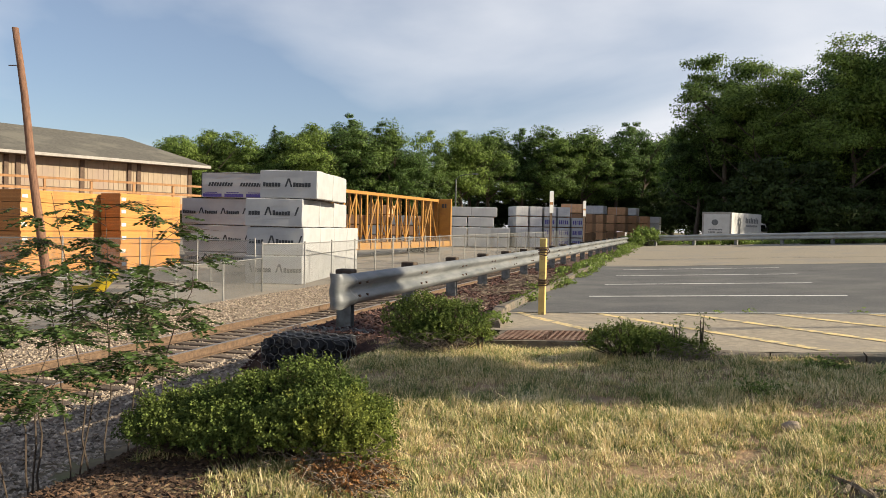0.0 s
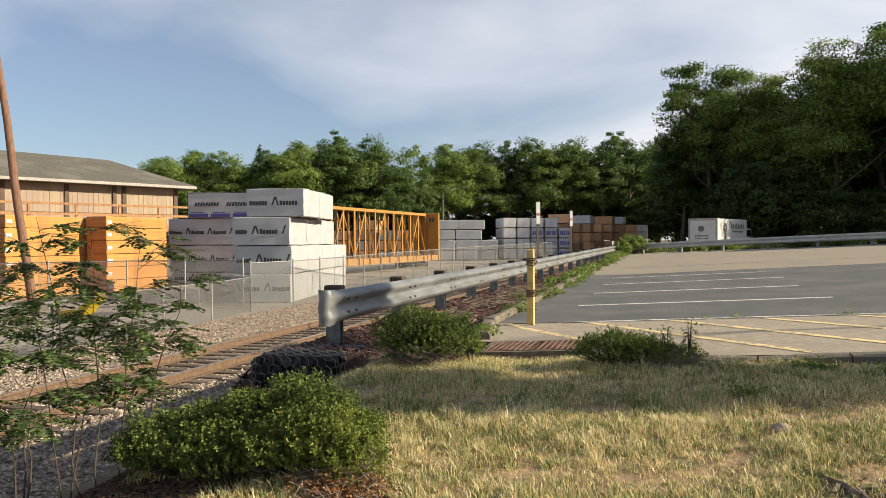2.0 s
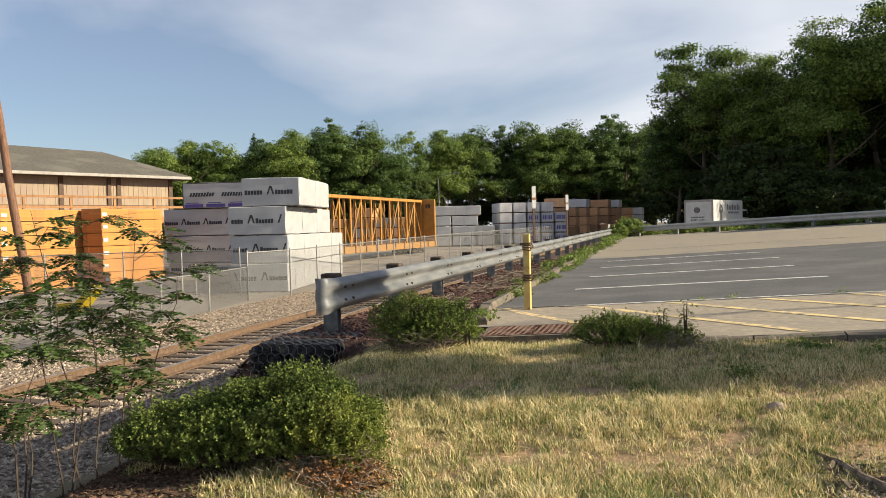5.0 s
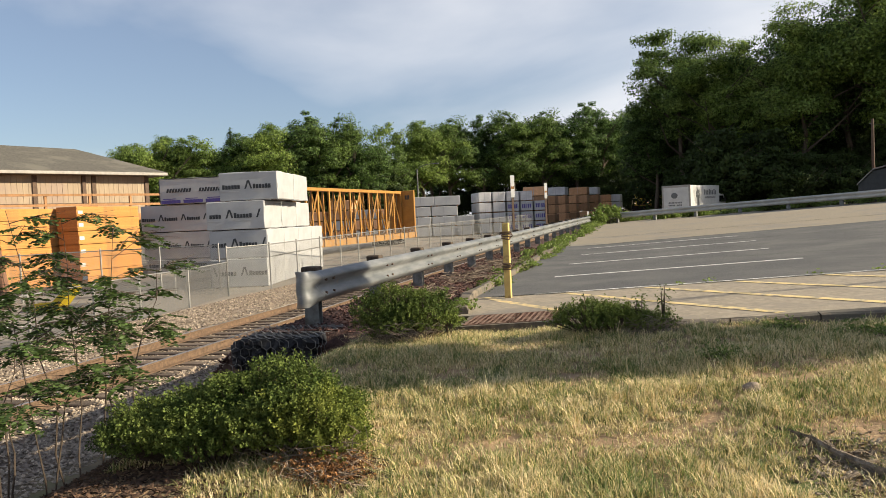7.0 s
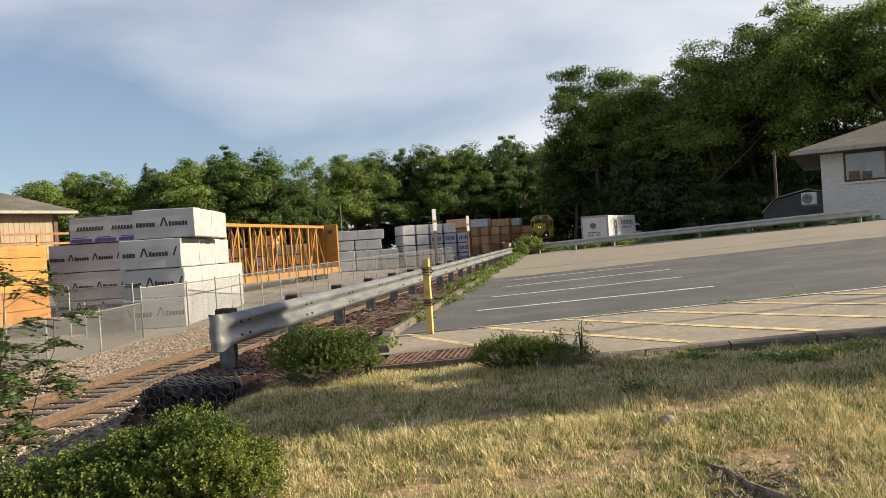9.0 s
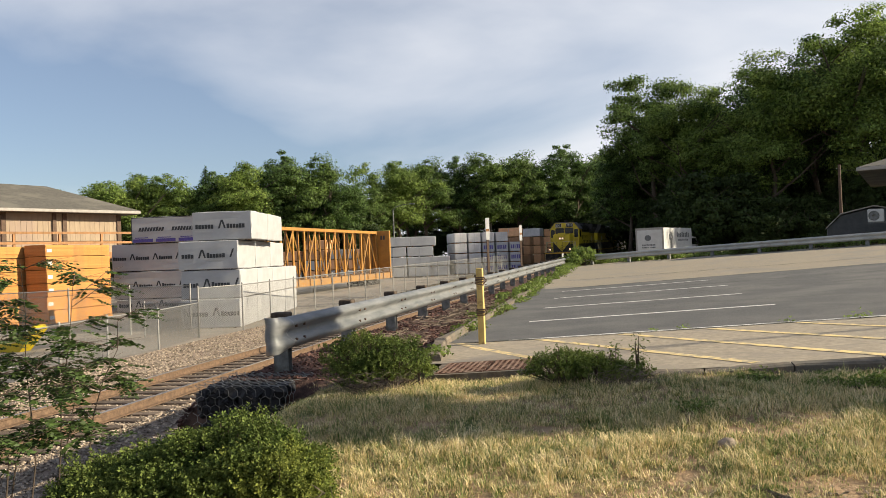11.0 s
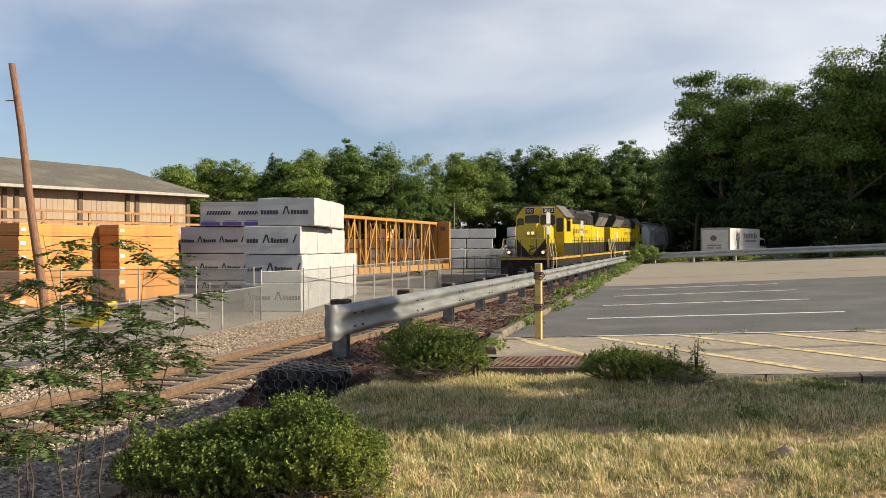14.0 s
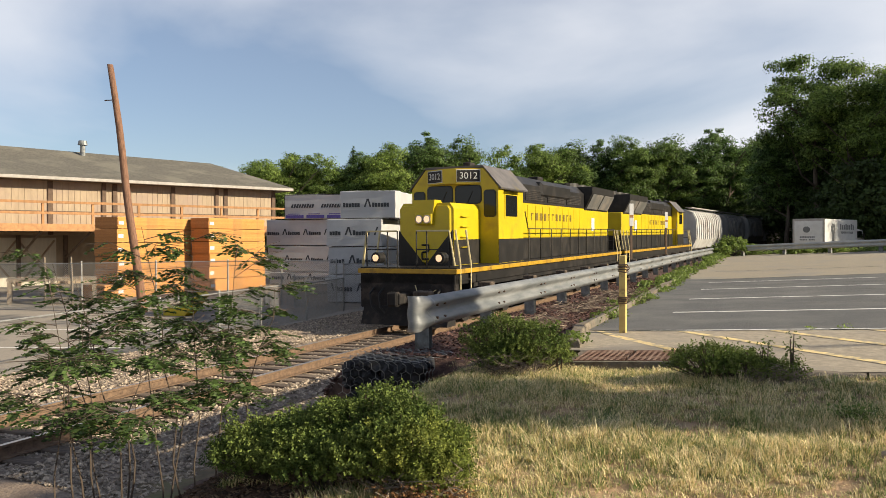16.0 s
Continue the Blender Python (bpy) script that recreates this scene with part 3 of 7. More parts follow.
# ---- the train ----
def loco(name, label, number, reverse=False):
    """A six-axle diesel locomotive, its leading end at y = 0, rail tops at z = 0. reverse: the long hood leads."""
    L = 20.8
    top = thing(name, (0, 0, 0), label, "locomotive", "train")
    def Y(y):
        return L - y if reverse else y
    def bx(bm, x0, x1, y0, y1, z0, z1, bevel=0.0):
        a, b = sorted((Y(y0), Y(y1)))
        return box(bm, x0, x1, a, b, z0, z1, bevel)
    # frame, walkway and sill
    part("underframe", bx(bmesh.new(), -1.5, 1.5, 0.15, L - 0.15, 1.22, 1.50, 0.02), "loco_black", top)
    bm = bmesh.new()
    bx(bm, -1.56, 1.56, 0.12, L - 0.12, 1.50, 1.62, 0.01)
    part("side_sill", bm, "loco_sill", top, "thin dirty orange-yellow sill stripe")
    part("walkway", bx(bmesh.new(), -1.52, 1.52, 0.2, L - 0.2, 1.62, 1.66), "loco_black", top)
    # ends: pilot, plough, coupler, steps
    for e in (0, 1):
        def E(y):
            return Y(y) if e == 0 else Y(L - y)
        s = 1 if E(1) > E(0) else -1
        bm = bmesh.new()
        box(bm, -1.5, 1.5, min(E(0.15), E(0.4)), max(E(0.15), E(0.4)), 0.55, 1.52, 0.03)
        part("pilot", bm, "grime", top)
        bm = bmesh.new()
        y0 = E(0.12)
        prof = [(y0, 0.62), (y0 - s * 0.22, 0.1), (y0 + s * 0.35, 0.1), (y0 + s * 0.35, 0.62)]
        prism(bm, prof, "x", -1.35, 1.35)
        part("plough", bm, "grime", top)
        cp = part("coupler", box(bmesh.new(), -0.16, 0.16, min(E(-0.55), E(0.2)), max(E(-0.55), E(0.2)), 0.72, 1.0, 0.03), "grime", top)
        part("knuckle", box(bmesh.new(), -0.22, 0.1, min(E(-0.62), E(-0.35)), max(E(-0.62), E(-0.35)), 0.66, 1.06, 0.05), "grime", cp)
        for x in (-1.05, -0.75, 0.75, 1.05):
            bm = bmesh.new()
            pipe(bm, [(x, E(0.14), 1.1), (x, E(-0.1), 0.95), (x * 0.9, E(-0.16), 0.6), (x * 0.75, E(-0.1), 0.42)], 0.03)
            part("air_hose", bm, "rubber", top)
        bm = bmesh.new()
        pipe(bm, [(0.3, E(0.1), 1.2), (0.55, E(-0.12), 0.85), (0.95, E(0.1), 1.1)], 0.013)
        part("jumper_cable", bm, "handrail", top)
        for x in (-1.38, 1.38):
            bm = bmesh.new()
            for k in range(4):
                box(bm, x - 0.16, x + 0.16, min(E(0.45), E(1.05)), max(E(0.45), E(1.05)), 0.35 + 0.32 * k, 0.39 + 0.32 * k)
            box(bm, x - 0.17, x + 0.17, min(E(1.05), E(1.09)), max(E(1.05), E(1.09)), 0.3, 1.5)
            part("step_well", bm, "loco_black", top)
            for yy in (0.40, 1.12):
                bm = bmesh.new()
                xo = math.copysign(1.54, x)
                pipe(bm, [(xo, E(yy), 0.75), (xo, E(yy), 1.75), (math.copysign(1.40, x), E(yy), 2.62)], 0.028)
                part("grab_rail", bm, "handrail", top)
        for x in (-1, 1):
            bm = bmesh.new()
            for xx in (0.3, 0.62, 1.3):
                tube(bm, (x * xx, E(0.2), 1.62), (x * xx, E(0.2), 2.6), 0.022, seg=6)
            part("top_rail", pipe(bmesh.new(), [(x * 1.46, E(0.22), 1.7), (x * 1.3, E(0.2), 2.6), (x * 0.3, E(0.2), 2.6)], 0.026), "handrail", top)
            pipe(bm, [(x * 1.3, E(0.2), 2.12), (x * 0.3, E(0.2), 2.12)], 0.018)
            part("end_railing", bm, "loco_black", top)
        if e == 0 and not reverse:
            for x in (-1.0, 1.0):
                lampb = part("ditch_light", tube(bmesh.new(), (x, E(0.18), 1.9), (x, E(0.5), 1.9), 0.15, 0.15, 14), "loco_black", top)
                part("lens", tube(bmesh.new(), (x, E(0.150), 1.9), (x, E(0.19), 1.9), 0.09, 0.09, 14), "lamp", lampb, "lit ditch light")
    # short hood
    w = 0.88
    bm = bmesh.new()
    ya, yb = 1.35, 3.42
    prof = [(-w, 1.66), (w, 1.66), (w, 3.2), (w - 0.12, 3.36), (-w + 0.12, 3.36), (-w, 3.2)]
    prism(bm, prof, "y", Y(ya), Y(yb))
    front = [f for f in bm.faces if abs(f.calc_center_median().y - Y(ya)) < 0.02]
    bmesh.ops.bevel(bm, geom=list({e for f in front for e in f.edges}), offset=0.09, segments=3, affect="EDGES")
    nose = part("short_hood", bm, "loco_yellow", top, "bright yellow short hood with a black lower chevron")
    s = -1 if not reverse else 1
    yn = Y(ya) + s * 0.006
    bm = bmesh.new()
    for tri in (((-w, 1.665), (0.0, 1.665), (-w, 2.62)), ((0.0, 1.665), (w, 1.665), (w, 2.62))):
        a = [bm.verts.new((x * 0.995, yn, z)) for x, z in tri]
        b = [bm.verts.new((x * 0.995, yn - s * 0.05, z)) for x, z in tri]
        bm.faces.new(a), bm.faces.new(b[::-1])
        for i in range(3):
            bm.faces.new((a[i], a[(i + 1) % 3], b[(i + 1) % 3], b[i]))
    bmesh.ops.recalc_face_normals(bm, faces=bm.faces)
    part("chevron", bm, "loco_black", nose, "black painted chevron")
    for x in (-1, 1):
        part("lower_stripe", bx(bmesh.new(), x * (w + 0.002) - 0.006, x * (w + 0.002) + 0.006, ya + 0.1, yb, 1.67, 2.36), "loco_black", nose, "black lower paint")
    hb = part("headlight_housing", bx(bmesh.new(), -0.29, 0.29, ya - 0.14, ya + 0.1, 2.76, 3.08, 0.04), "loco_yellow", nose)
    bm = prism(bmesh.new(), [(-0.3, 3.06), (0.3, 3.06), (0.36, 3.44), (-0.36, 3.44)], "y", *sorted((Y(ya - 0.1), Y(ya + 0.35))))
    part("headlight_cowl", bm, "loco_yellow", nose)
    for x in (-0.125, 0.125):
        yl = Y(ya - 0.15)
        part("bezel", tube(bmesh.new(), (x, yl + s * 0.012, 2.92), (x, yl - s * 0.06, 2.92), 0.118, 0.118, 16), "fascia", hb)
        part("headlight", tube(bmesh.new(), (x, yl + s * 0.022, 2.92), (x, yl - s * 0.06, 2.92), 0.09, 0.09, 14), "lamp" if not reverse else "glass", hb, "lit headlight" if not reverse else "")
    bm = bmesh.new()
    pipe(bm, [(-0.1, Y(ya - 0.03), 2.22), (0.12, Y(ya - 0.03), 2.22), (0.12, Y(ya - 0.03), 2.05), (-0.1, Y(ya - 0.03), 2.02), (-0.1, Y(ya - 0.03), 1.84), (0.12, Y(ya - 0.03), 1.84)], 0.025, 4)
    part("emblem", bm, "loco_black", nose, "small black painted emblem")
    for k in range(4):
        z = 2.15 + 0.28 * k
        part("nose_grab", pipe(bmesh.new(), [(w, Y(1.9), z), (w + 0.07, Y(1.9), z), (w + 0.07, Y(2.35), z), (w, Y(2.35), z)], 0.015, 5), "loco_yellow", nose)
    part("nose_door", bx(bmesh.new(), -w - 0.02, -w + 0.01, 2.2, 2.9, 1.75, 3.1), "loco_yellow", nose)
    part("sand_filler", bx(bmesh.new(), -0.16, 0.16, 1.9, 2.2, 3.35, 3.42, 0.01), "loco_yellow", nose)
    # cab
    cw = 1.5
    prof = [(-cw, 1.66), (cw, 1.66), (cw, 3.85), (cw - 0.5, 4.42), (-cw + 0.5, 4.42), (-cw, 3.85)]
    bm = prism(bmesh.new(), prof, "y", Y(3.42), Y(5.7))
    cab = part("cab", bm, "loco_yellow", top, "yellow cab with dark windows")
    bm = bmesh.new()
    a, b = sorted((Y(3.40), Y(5.95)))
    for x in (-1, 1):
        prof = [(x * 1.58, 3.80), (x * 1.02, 4.44), (x * 0.98, 4.50), (x * 1.60, 3.84)]
        prism(bm, prof, "y", a, b)
    box(bm, -1.0, 1.0, a, b, 4.43, 4.50)
    part("cab_roof", bm, "roof_grey", cab, "worn grey cab roof")
    yc = Y(3.42)
    def front_panel(x0, x1, z0, z1, material, nm, label="", d=0.012):
        r = 0.22 * min(x1 - x0, z1 - z0)
        prof = []
        for cx, cz, a0 in ((x1 - r, z0 + r, -90), (x1 - r, z1 - r, 0), (x0 + r, z1 - r, 90), (x0 + r, z0 + r, 180)):
            prof += [(cx + r * math.cos(radians(a0 + q)), cz + r * math.sin(radians(a0 + q))) for q in (0, 30, 60, 90)]
        return part(nm, prism(bmesh.new(), prof, "y", *sorted((yc - s * 0.004, yc + s * d))), material, cab, label)
    for x0, x1, z0, z1 in ((-1.40, -1.04, 3.02, 3.76), (-0.92, -0.06, 3.41, 3.91), (0.06, 0.92, 3.41, 3.91), (1.04, 1.40, 3.02, 3.76)):
        front_panel(x0 - 0.025, x1 + 0.025, z0 - 0.025, z1 + 0.025, "loco_black", "window_gasket", d=0.016)
        front_panel(x0, x1, z0, z1, "glass", "windscreen", "dark cab window", d=0.024)
    # number boards stand in a housing that turns each of them outwards
    deep = 0.36
    housing = [(-0.93, 0.0), (-0.22, -deep), (0.22, -deep), (0.93, 0.0)]
    part("board_housing", prism(bmesh.new(), [(px, yc - s * py) for px, py in housing] + [(0.93, yc - s * 0.02), (-0.93, yc - s * 0.02)], "z", 3.97, 4.41), "loco_yellow", cab)
    for side in (-1, 1):
        tilt = Matrix.Translation((side * 0.575, yc + s * deep / 2, 4.19)) @ Matrix.Rotation(-s * side * math.atan2(deep, 0.71), 4, "Z")
        for half, tall, out, colour, nm, lab in ((0.375, 0.185, 0.016, "truck_white", "number_board_rim", "pale rim of the number board"), (0.355, 0.165, 0.026, "loco_black", "number_board", "black number board with white digits")):
            bm = box(bmesh.new(), -half, half, min(0, s * out), max(0, s * out), -tall, tall, 0.006, tilt)
            nb = part(nm, bm, colour, cab, lab)
        if number:
            cu = bpy.data.curves.new("digits", "FONT")
            cu.body, cu.size, cu.align_x, cu.align_y, cu.extrude = number, 0.29, "CENTER", "CENTER", 0.004
            tmp = new("tmp", cu)
            me = bpy.data.meshes.new_from_object(tmp)
            bpy.data.objects.remove(tmp)
            me.materials.append(M["truck_white"])
            dg = new("digits", me)
            dg.parent = nb
            dg.matrix_basis = tilt @ pose(0, s * 0.032, 0, 90, 0, 0 if s < 0 else 180)
    for x in (-1, 1):
        bm = bx(bmesh.new(), x * cw - 0.012, x * cw + 0.012, 3.95, 5.15, 2.95, 3.72)
        fr = part("side_window_frame", bm, "loco_yellow", cab)
        part("side_window", bx(bmesh.new(), x * cw - 0.02, x * cw + 0.02, 4.02, 5.08, 3.02, 3.65), "glass", fr)
        part("cab_stripe", bx(bmesh.new(), x * cw - 0.008, x * cw + 0.008, 3.42, 5.7, 1.67, 2.36), "loco_black", cab, "black lower paint")
        part("sunshade", bx(bmesh.new(), x * 1.5, x * 1.72, 3.9, 5.2, 3.76, 3.79), "loco_black", cab)
    # long hood
    hw = 1.12
    part("long_hood", bx(bmesh.new(), -hw, hw, 5.7, 19.6, 2.36, 3.52, 0.03), "loco_yellow", top, "bright yellow long hood")
    part("hood_base", bx(bmesh.new(), -hw - 0.012, hw + 0.012, 5.7, 19.62, 1.66, 2.36, 0.02), "loco_black", top)
    bm = prism(bmesh.new(), [(-hw, 3.52), (hw, 3.52), (hw, 4.12), (hw - 0.3, 4.40), (-hw + 0.3, 4.40), (-hw, 4.12)], "y", Y(5.72), Y(15.0))
    part("hood_roof", bm, "loco_black", top)
    bm = prism(bmesh.new(), [(-hw, 3.45), (hw, 3.45), (1.5, 4.15), (1.5, 4.42), (-1.5, 4.42), (-1.5, 4.15)], "y", Y(15.0), Y(19.3))
    fl = part("flared_radiator", bm, "loco_black", top)
    for x in (-1, 1):
        for k in range(2):
            a, b = sorted((Y(15.15 + 2.1 * k), Y(17.1 + 2.1 * k)))
            bm = bmesh.new()
            vs = [bm.verts.new(p) for p in ((x * 1.165, a, 3.53), (x * 1.165, b, 3.53), (x * 1.5, b, 4.12), (x * 1.5, a, 4.12))]
            bm.faces.new(vs)
            r = bmesh.ops.extrude_face_region(bm, geom=list(bm.faces))
            bmesh.ops.translate(bm, vec=(x * 0.02, 0, -0.015), verts=[g for g in r["geom"] if isinstance(g, bmesh.types.BMVert)])
            bmesh.ops.recalc_face_normals(bm, faces=bm.faces)
            part("grille", bm, "hopper_dark", fl)
    for k, yy in enumerate((15.9, 17.3, 18.6)):
        part("fan", tube(bmesh.new(), (0, Y(yy), 4.40), (0, Y(yy), 4.62), 0.62, 0.60, 20), "loco_black", top)
    part("exhaust_stack", bx(bmesh.new(), -0.22, 0.22, 11.2, 11.9, 4.38, 4.66, 0.03), "grime", top)
    part("dynamic_brake_blister", bx(bmesh.new(), -1.2, 1.2, 8.7, 12.6, 3.75, 4.3, 0.1), "loco_black", top)
    part("antenna", tube(bmesh.new(), (0.3, Y(4.0), 4.48), (0.3, Y(4.0), 4.8), 0.015, seg=5), "grime", cab)
    for x in (-0.45, 0.45):
        part("wiper", tube(bmesh.new(), (x, Y(3.39), 3.38), (x + 0.2, Y(3.39), 3.75), 0.012, seg=4), "loco_black", cab)
    part("horn", bx(bmesh.new(), -0.12, 0.12, 4.4, 4.9, 4.5, 4.7, 0.03), "grime", cab)
    # hood doors and lettering as plain bars
    for x in (-1, 1):
        for k in range(10):
            yd = 6.4 + 0.86 * k
            part("hood_door", bx(bmesh.new(), x * hw - 0.015, x * hw + 0.015, yd, yd + 0.76, 2.42, 3.44), "loco_yellow", top)
        bm = bmesh.new()
        rng = random.Random(5)
        for k in range(11):
            yy = 7.6 + 0.5 * k
            bx(bm, x * (hw + 0.018) - 0.004, x * (hw + 0.018) + 0.004, yy, yy + 0.07, 2.95, 3.2)
            bx(bm, x * (hw + 0.018) - 0.004, x * (hw + 0.018) + 0.004, yy + 0.1, yy + rng.uniform(0.2, 0.32), rng.choice((2.95, 3.15)), 3.2)
        tagged(part("lettering", bm, "hood_ink", top, "thin dark painted lettering bars"), kind="stuff")
        part("panel_label", bx(bmesh.new(), x * (hw + 0.018) - 0.004, x * (hw + 0.018) + 0.004, 16.2, 16.75, 2.6, 3.15), "truck_white", top, "pale worn notice on the hood")
        # handrails
        for k in range(11):
            yy = 6.3 + 1.28 * k
            part("stanchion", tube(bmesh.new(), (x * 1.5, Y(yy), 1.64), (x * 1.5, Y(yy), 2.66), 0.02, seg=6), "loco_black", top)
        part("side_handrail", pipe(bmesh.new(), [(x * 1.5, Y(5.9), 3.2), (x * 1.5, Y(6.2), 2.66), (x * 1.5, Y(19.4), 2.66)], 0.02), "loco_black", top)
        for k in range(3):
            part("hood_louvre", bx(bmesh.new(), x * hw - 0.02, x * hw + 0.02, 7.0 + 2.6 * k, 9.2 + 2.6 * k, 3.6, 3.98), "grime", top)
            for j in range(6):
                part("slat", bx(bmesh.new(), x * hw - 0.035, x * hw + 0.035, 7.0 + 2.6 * k, 9.2 + 2.6 * k, 3.62 + 0.06 * j, 3.635 + 0.06 * j), "loco_black", top)
        part("sill_step", bx(bmesh.new(), x * 1.5 - 0.05, x * 1.5 + 0.05, 1.3, 19.4, 1.12, 1.22), "loco_black", top)
        for yy in (6.9, 14.2):
            part("air_tank", tube(bmesh.new(), (x * 1.3, Y(yy), 1.0), (x * 1.3, Y(yy + 1.2 if not reverse else yy + 1.2), 1.0), 0.17, seg=12), "grime", top)
    # tank and trucks
    part("fuel_tank", bx(bmesh.new(), -1.45, 1.45, 7.6, 13.2, 0.35, 1.22, 0.15), "grime", top)
    for c in (4.1, 16.7):
        for x in (-1, 1):
            bm = bx(bmesh.new(), x * 1.05 - 0.1, x * 1.05 + 0.1, c - 2.6, c + 2.6, 0.62, 0.92, 0.04)
            for d in (-1.7, 0, 1.7):
                bx(bm, x * 1.12 - 0.12, x * 1.12 + 0.12, c + d - 0.22, c + d + 0.22, 0.35, 0.75, 0.03)
            part("truck_frame", bm, "grime", top)
        for d in (-1.7, 0, 1.7):
            ws = new("wheelset", None)
            ws.parent = top
            ws.matrix_basis = pose(0, Y(c + d), 0.508)
            for x in (-1, 1):
                bm = tube(bmesh.new(), (x * 0.69, 0, 0), (x * 0.82, 0, 0), 0.505, 0.505, 24)
                tube(bm, (x * 0.66, 0, 0), (x * 0.69, 0, 0), 0.53, 0.53, 24)
                for k in range(5):
                    an = k * math.tau / 5
                    box(bm, x * 0.83 - 0.01, x * 0.83 + 0.01, math.cos(an) * 0.25 - 0.06, math.cos(an) * 0.25 + 0.06, math.sin(an) * 0.25 - 0.06, math.sin(an) * 0.25 + 0.06)
                part("wheel", bm, "grime", ws)
    # the body stands a little higher on its springs
    for o in top.children_recursive:
        if o.type == "MESH" and o.name.split(".")[0] not in ("wheel", "truck_frame", "plough", "digits"):
            for v in o.data.vertices:
                if v.co.z > 1.1:
                    v.co.z += 0.078 * (v.co.z - 1.1)
        elif o.name.startswith("digits"):
            o.location.z += 0.078 * 3.09
    return top, L


def hopper(name, label, material):
    L = 16.0
    top = thing(name, (0, 0, 0), label, "hopper car", "train")
    prof = [(-1.2, 1.3), (1.2, 1.3), (1.52, 2.0), (1.56, 2.7), (1.5, 3.6), (1.25, 4.15), (0.6, 4.4), (-0.6, 4.4), (-1.25, 4.15), (-1.5, 3.6), (-1.56, 2.7), (-1.52, 2.0)]
    bm = prism(bmesh.new(), prof, "y", 1.3, L - 1.3)
    part("body", bm, material, top)
    for k in range(14):
        yy = 1.5 + k * (L - 3.0) / 13
        for x in (-1, 1):
            bm = bmesh.new()
            prism(bm, [(x * 1.52, 2.0), (x * 1.56, 2.7), (x * 1.5, 3.6), (x * 1.25, 4.15), (x * 1.29, 4.17), (x * 1.56, 3.62), (x * 1.63, 2.7), (x * 1.58, 2.0)], "y", yy - 0.04, yy + 0.04)
            part("rib", bm, material, top)
    bm = bmesh.new()
    for x in (-0.95, 0.95):
        for k in range(9):
            tube(bm, (x, 1.6 + k * 1.6, 4.2), (x, 1.6 + k * 1.6, 4.55), 0.03, seg=5)
        box(bm, x - 0.25, x + 0.25, 1.3, L - 1.3, 4.50, 4.55)
    part("running_board", bm, material, top)
    part("sill", box(bmesh.new(), -1.3, 1.3, 0.3, L - 0.3, 1.05, 1.3), "grime", top)
    for c in (0.7, 4.7, 8.6, 12.4):
        bm = bmesh.new()
        vs = [bm.verts.new(v) for v in ((-1.1, c, 1.3), (1.1, c, 1.3), (1.1, c + 3, 1.3), (-1.1, c + 3, 1.3), (-0.5, c + 1.2, 0.4), (0.5, c + 1.2, 0.4), (0.5, c + 1.8, 0.4), (-0.5, c + 1.8, 0.4))]
        for q in ((0, 1, 5, 4), (1, 2, 6, 5), (2, 3, 7, 6), (3, 0, 4, 7), (4, 5, 6, 7), (3, 2, 1, 0)):
            bm.faces.new([vs[i] for i in q])
        bmesh.ops.recalc_face_normals(bm, faces=bm.faces)
        part("discharge_gate", bm, "grime", top)
    for e in (0.6, L - 0.6):
        bm = bmesh.new()
        for z in range(8):
            box(bm, -1.5, -0.9, e - 0.02, e + 0.02, 1.3 + 0.38 * z, 1.34 + 0.38 * z)
        box(bm, -1.52, -1.47, e - 0.03, e + 0.03, 1.0, 4.3)
        box(bm, -0.93, -0.88, e - 0.03, e + 0.03, 1.0, 4.3)
        part("ladder", bm, material, top)
    for c in (2.2, L - 2.2):
        for d in (-0.88, 0.88):
            bm = tube(bmesh.new(), (-0.82, c + d, 0.46), (0.82, c + d, 0.46), 0.46, 0.46, 20)
            part("wheelset", bm, "grime", top)
        for x in (-1.02, 1.02):
            part("bogie_frame", B(x - 0.1, x + 0.1, c - 1.3, c + 1.3, 0.4, 0.75, bevel=0.05), "grime", top)
    return top, L


M["roof_grey"] = mat("roof_grey", (0.12, 0.11, 0.11), (0.07, 0.066, 0.066), 2, 0.6, bump=0.05, wear=(0.16, 0.13, 0.05), wear_scale=1.1, wear_at=(0.58, 0.75))
M["hood_ink"] = mat("hood_ink", (0.16, 0.11, 0.02), (0.1, 0.07, 0.02), 9, 0.6, bump=0)
TRAIN = []
_off = 0.0
for _nm, _lb, _num, _rev in (("locomotive", "yellow and black diesel locomotive with lit headlights, leading", "3012", False), ("locomotive", "yellow and black diesel locomotive running long hood first", "3802", True)):
    _o, _l = loco(_nm, _lb, _num, _rev)
    TRAIN.append((_o, _off, _l))
    _off += _l + 0.5
for _k in range(6):
    _o, _l = hopper("hopper_car", ("pale grey covered hopper car" if _k == 0 else "dark weathered grey covered hopper car") + " behind the locomotives", "hopper" if _k == 0 else "hopper_dark")
    TRAIN.append((_o, _off, _l))
    _off += _l + 0.6

# place of the leading coupler along the track, by the second
FRONT = [(0.0, 206.0), (2.0, 182.5), (4.0, 159.5), (6.5, 131.0), (8.0, 114.0), (9.0, 102.5), (10.0, 90.5), (11.25, 75.0), (12.5, 59.3), (13.0, 53.3), (13.5, 48.0), (14.0, 43.0), (14.5, 37.4), (15.0, 31.6), (15.5, 25.7), (16.0, 19.3)]


def front_at(t):
    for (t0, a), (t1, b) in zip(FRONT, FRONT[1:]):
        if t <= t1:
            return a + (b - a) * (t - t0) / (t1 - t0)
    return FRONT[-1][1]


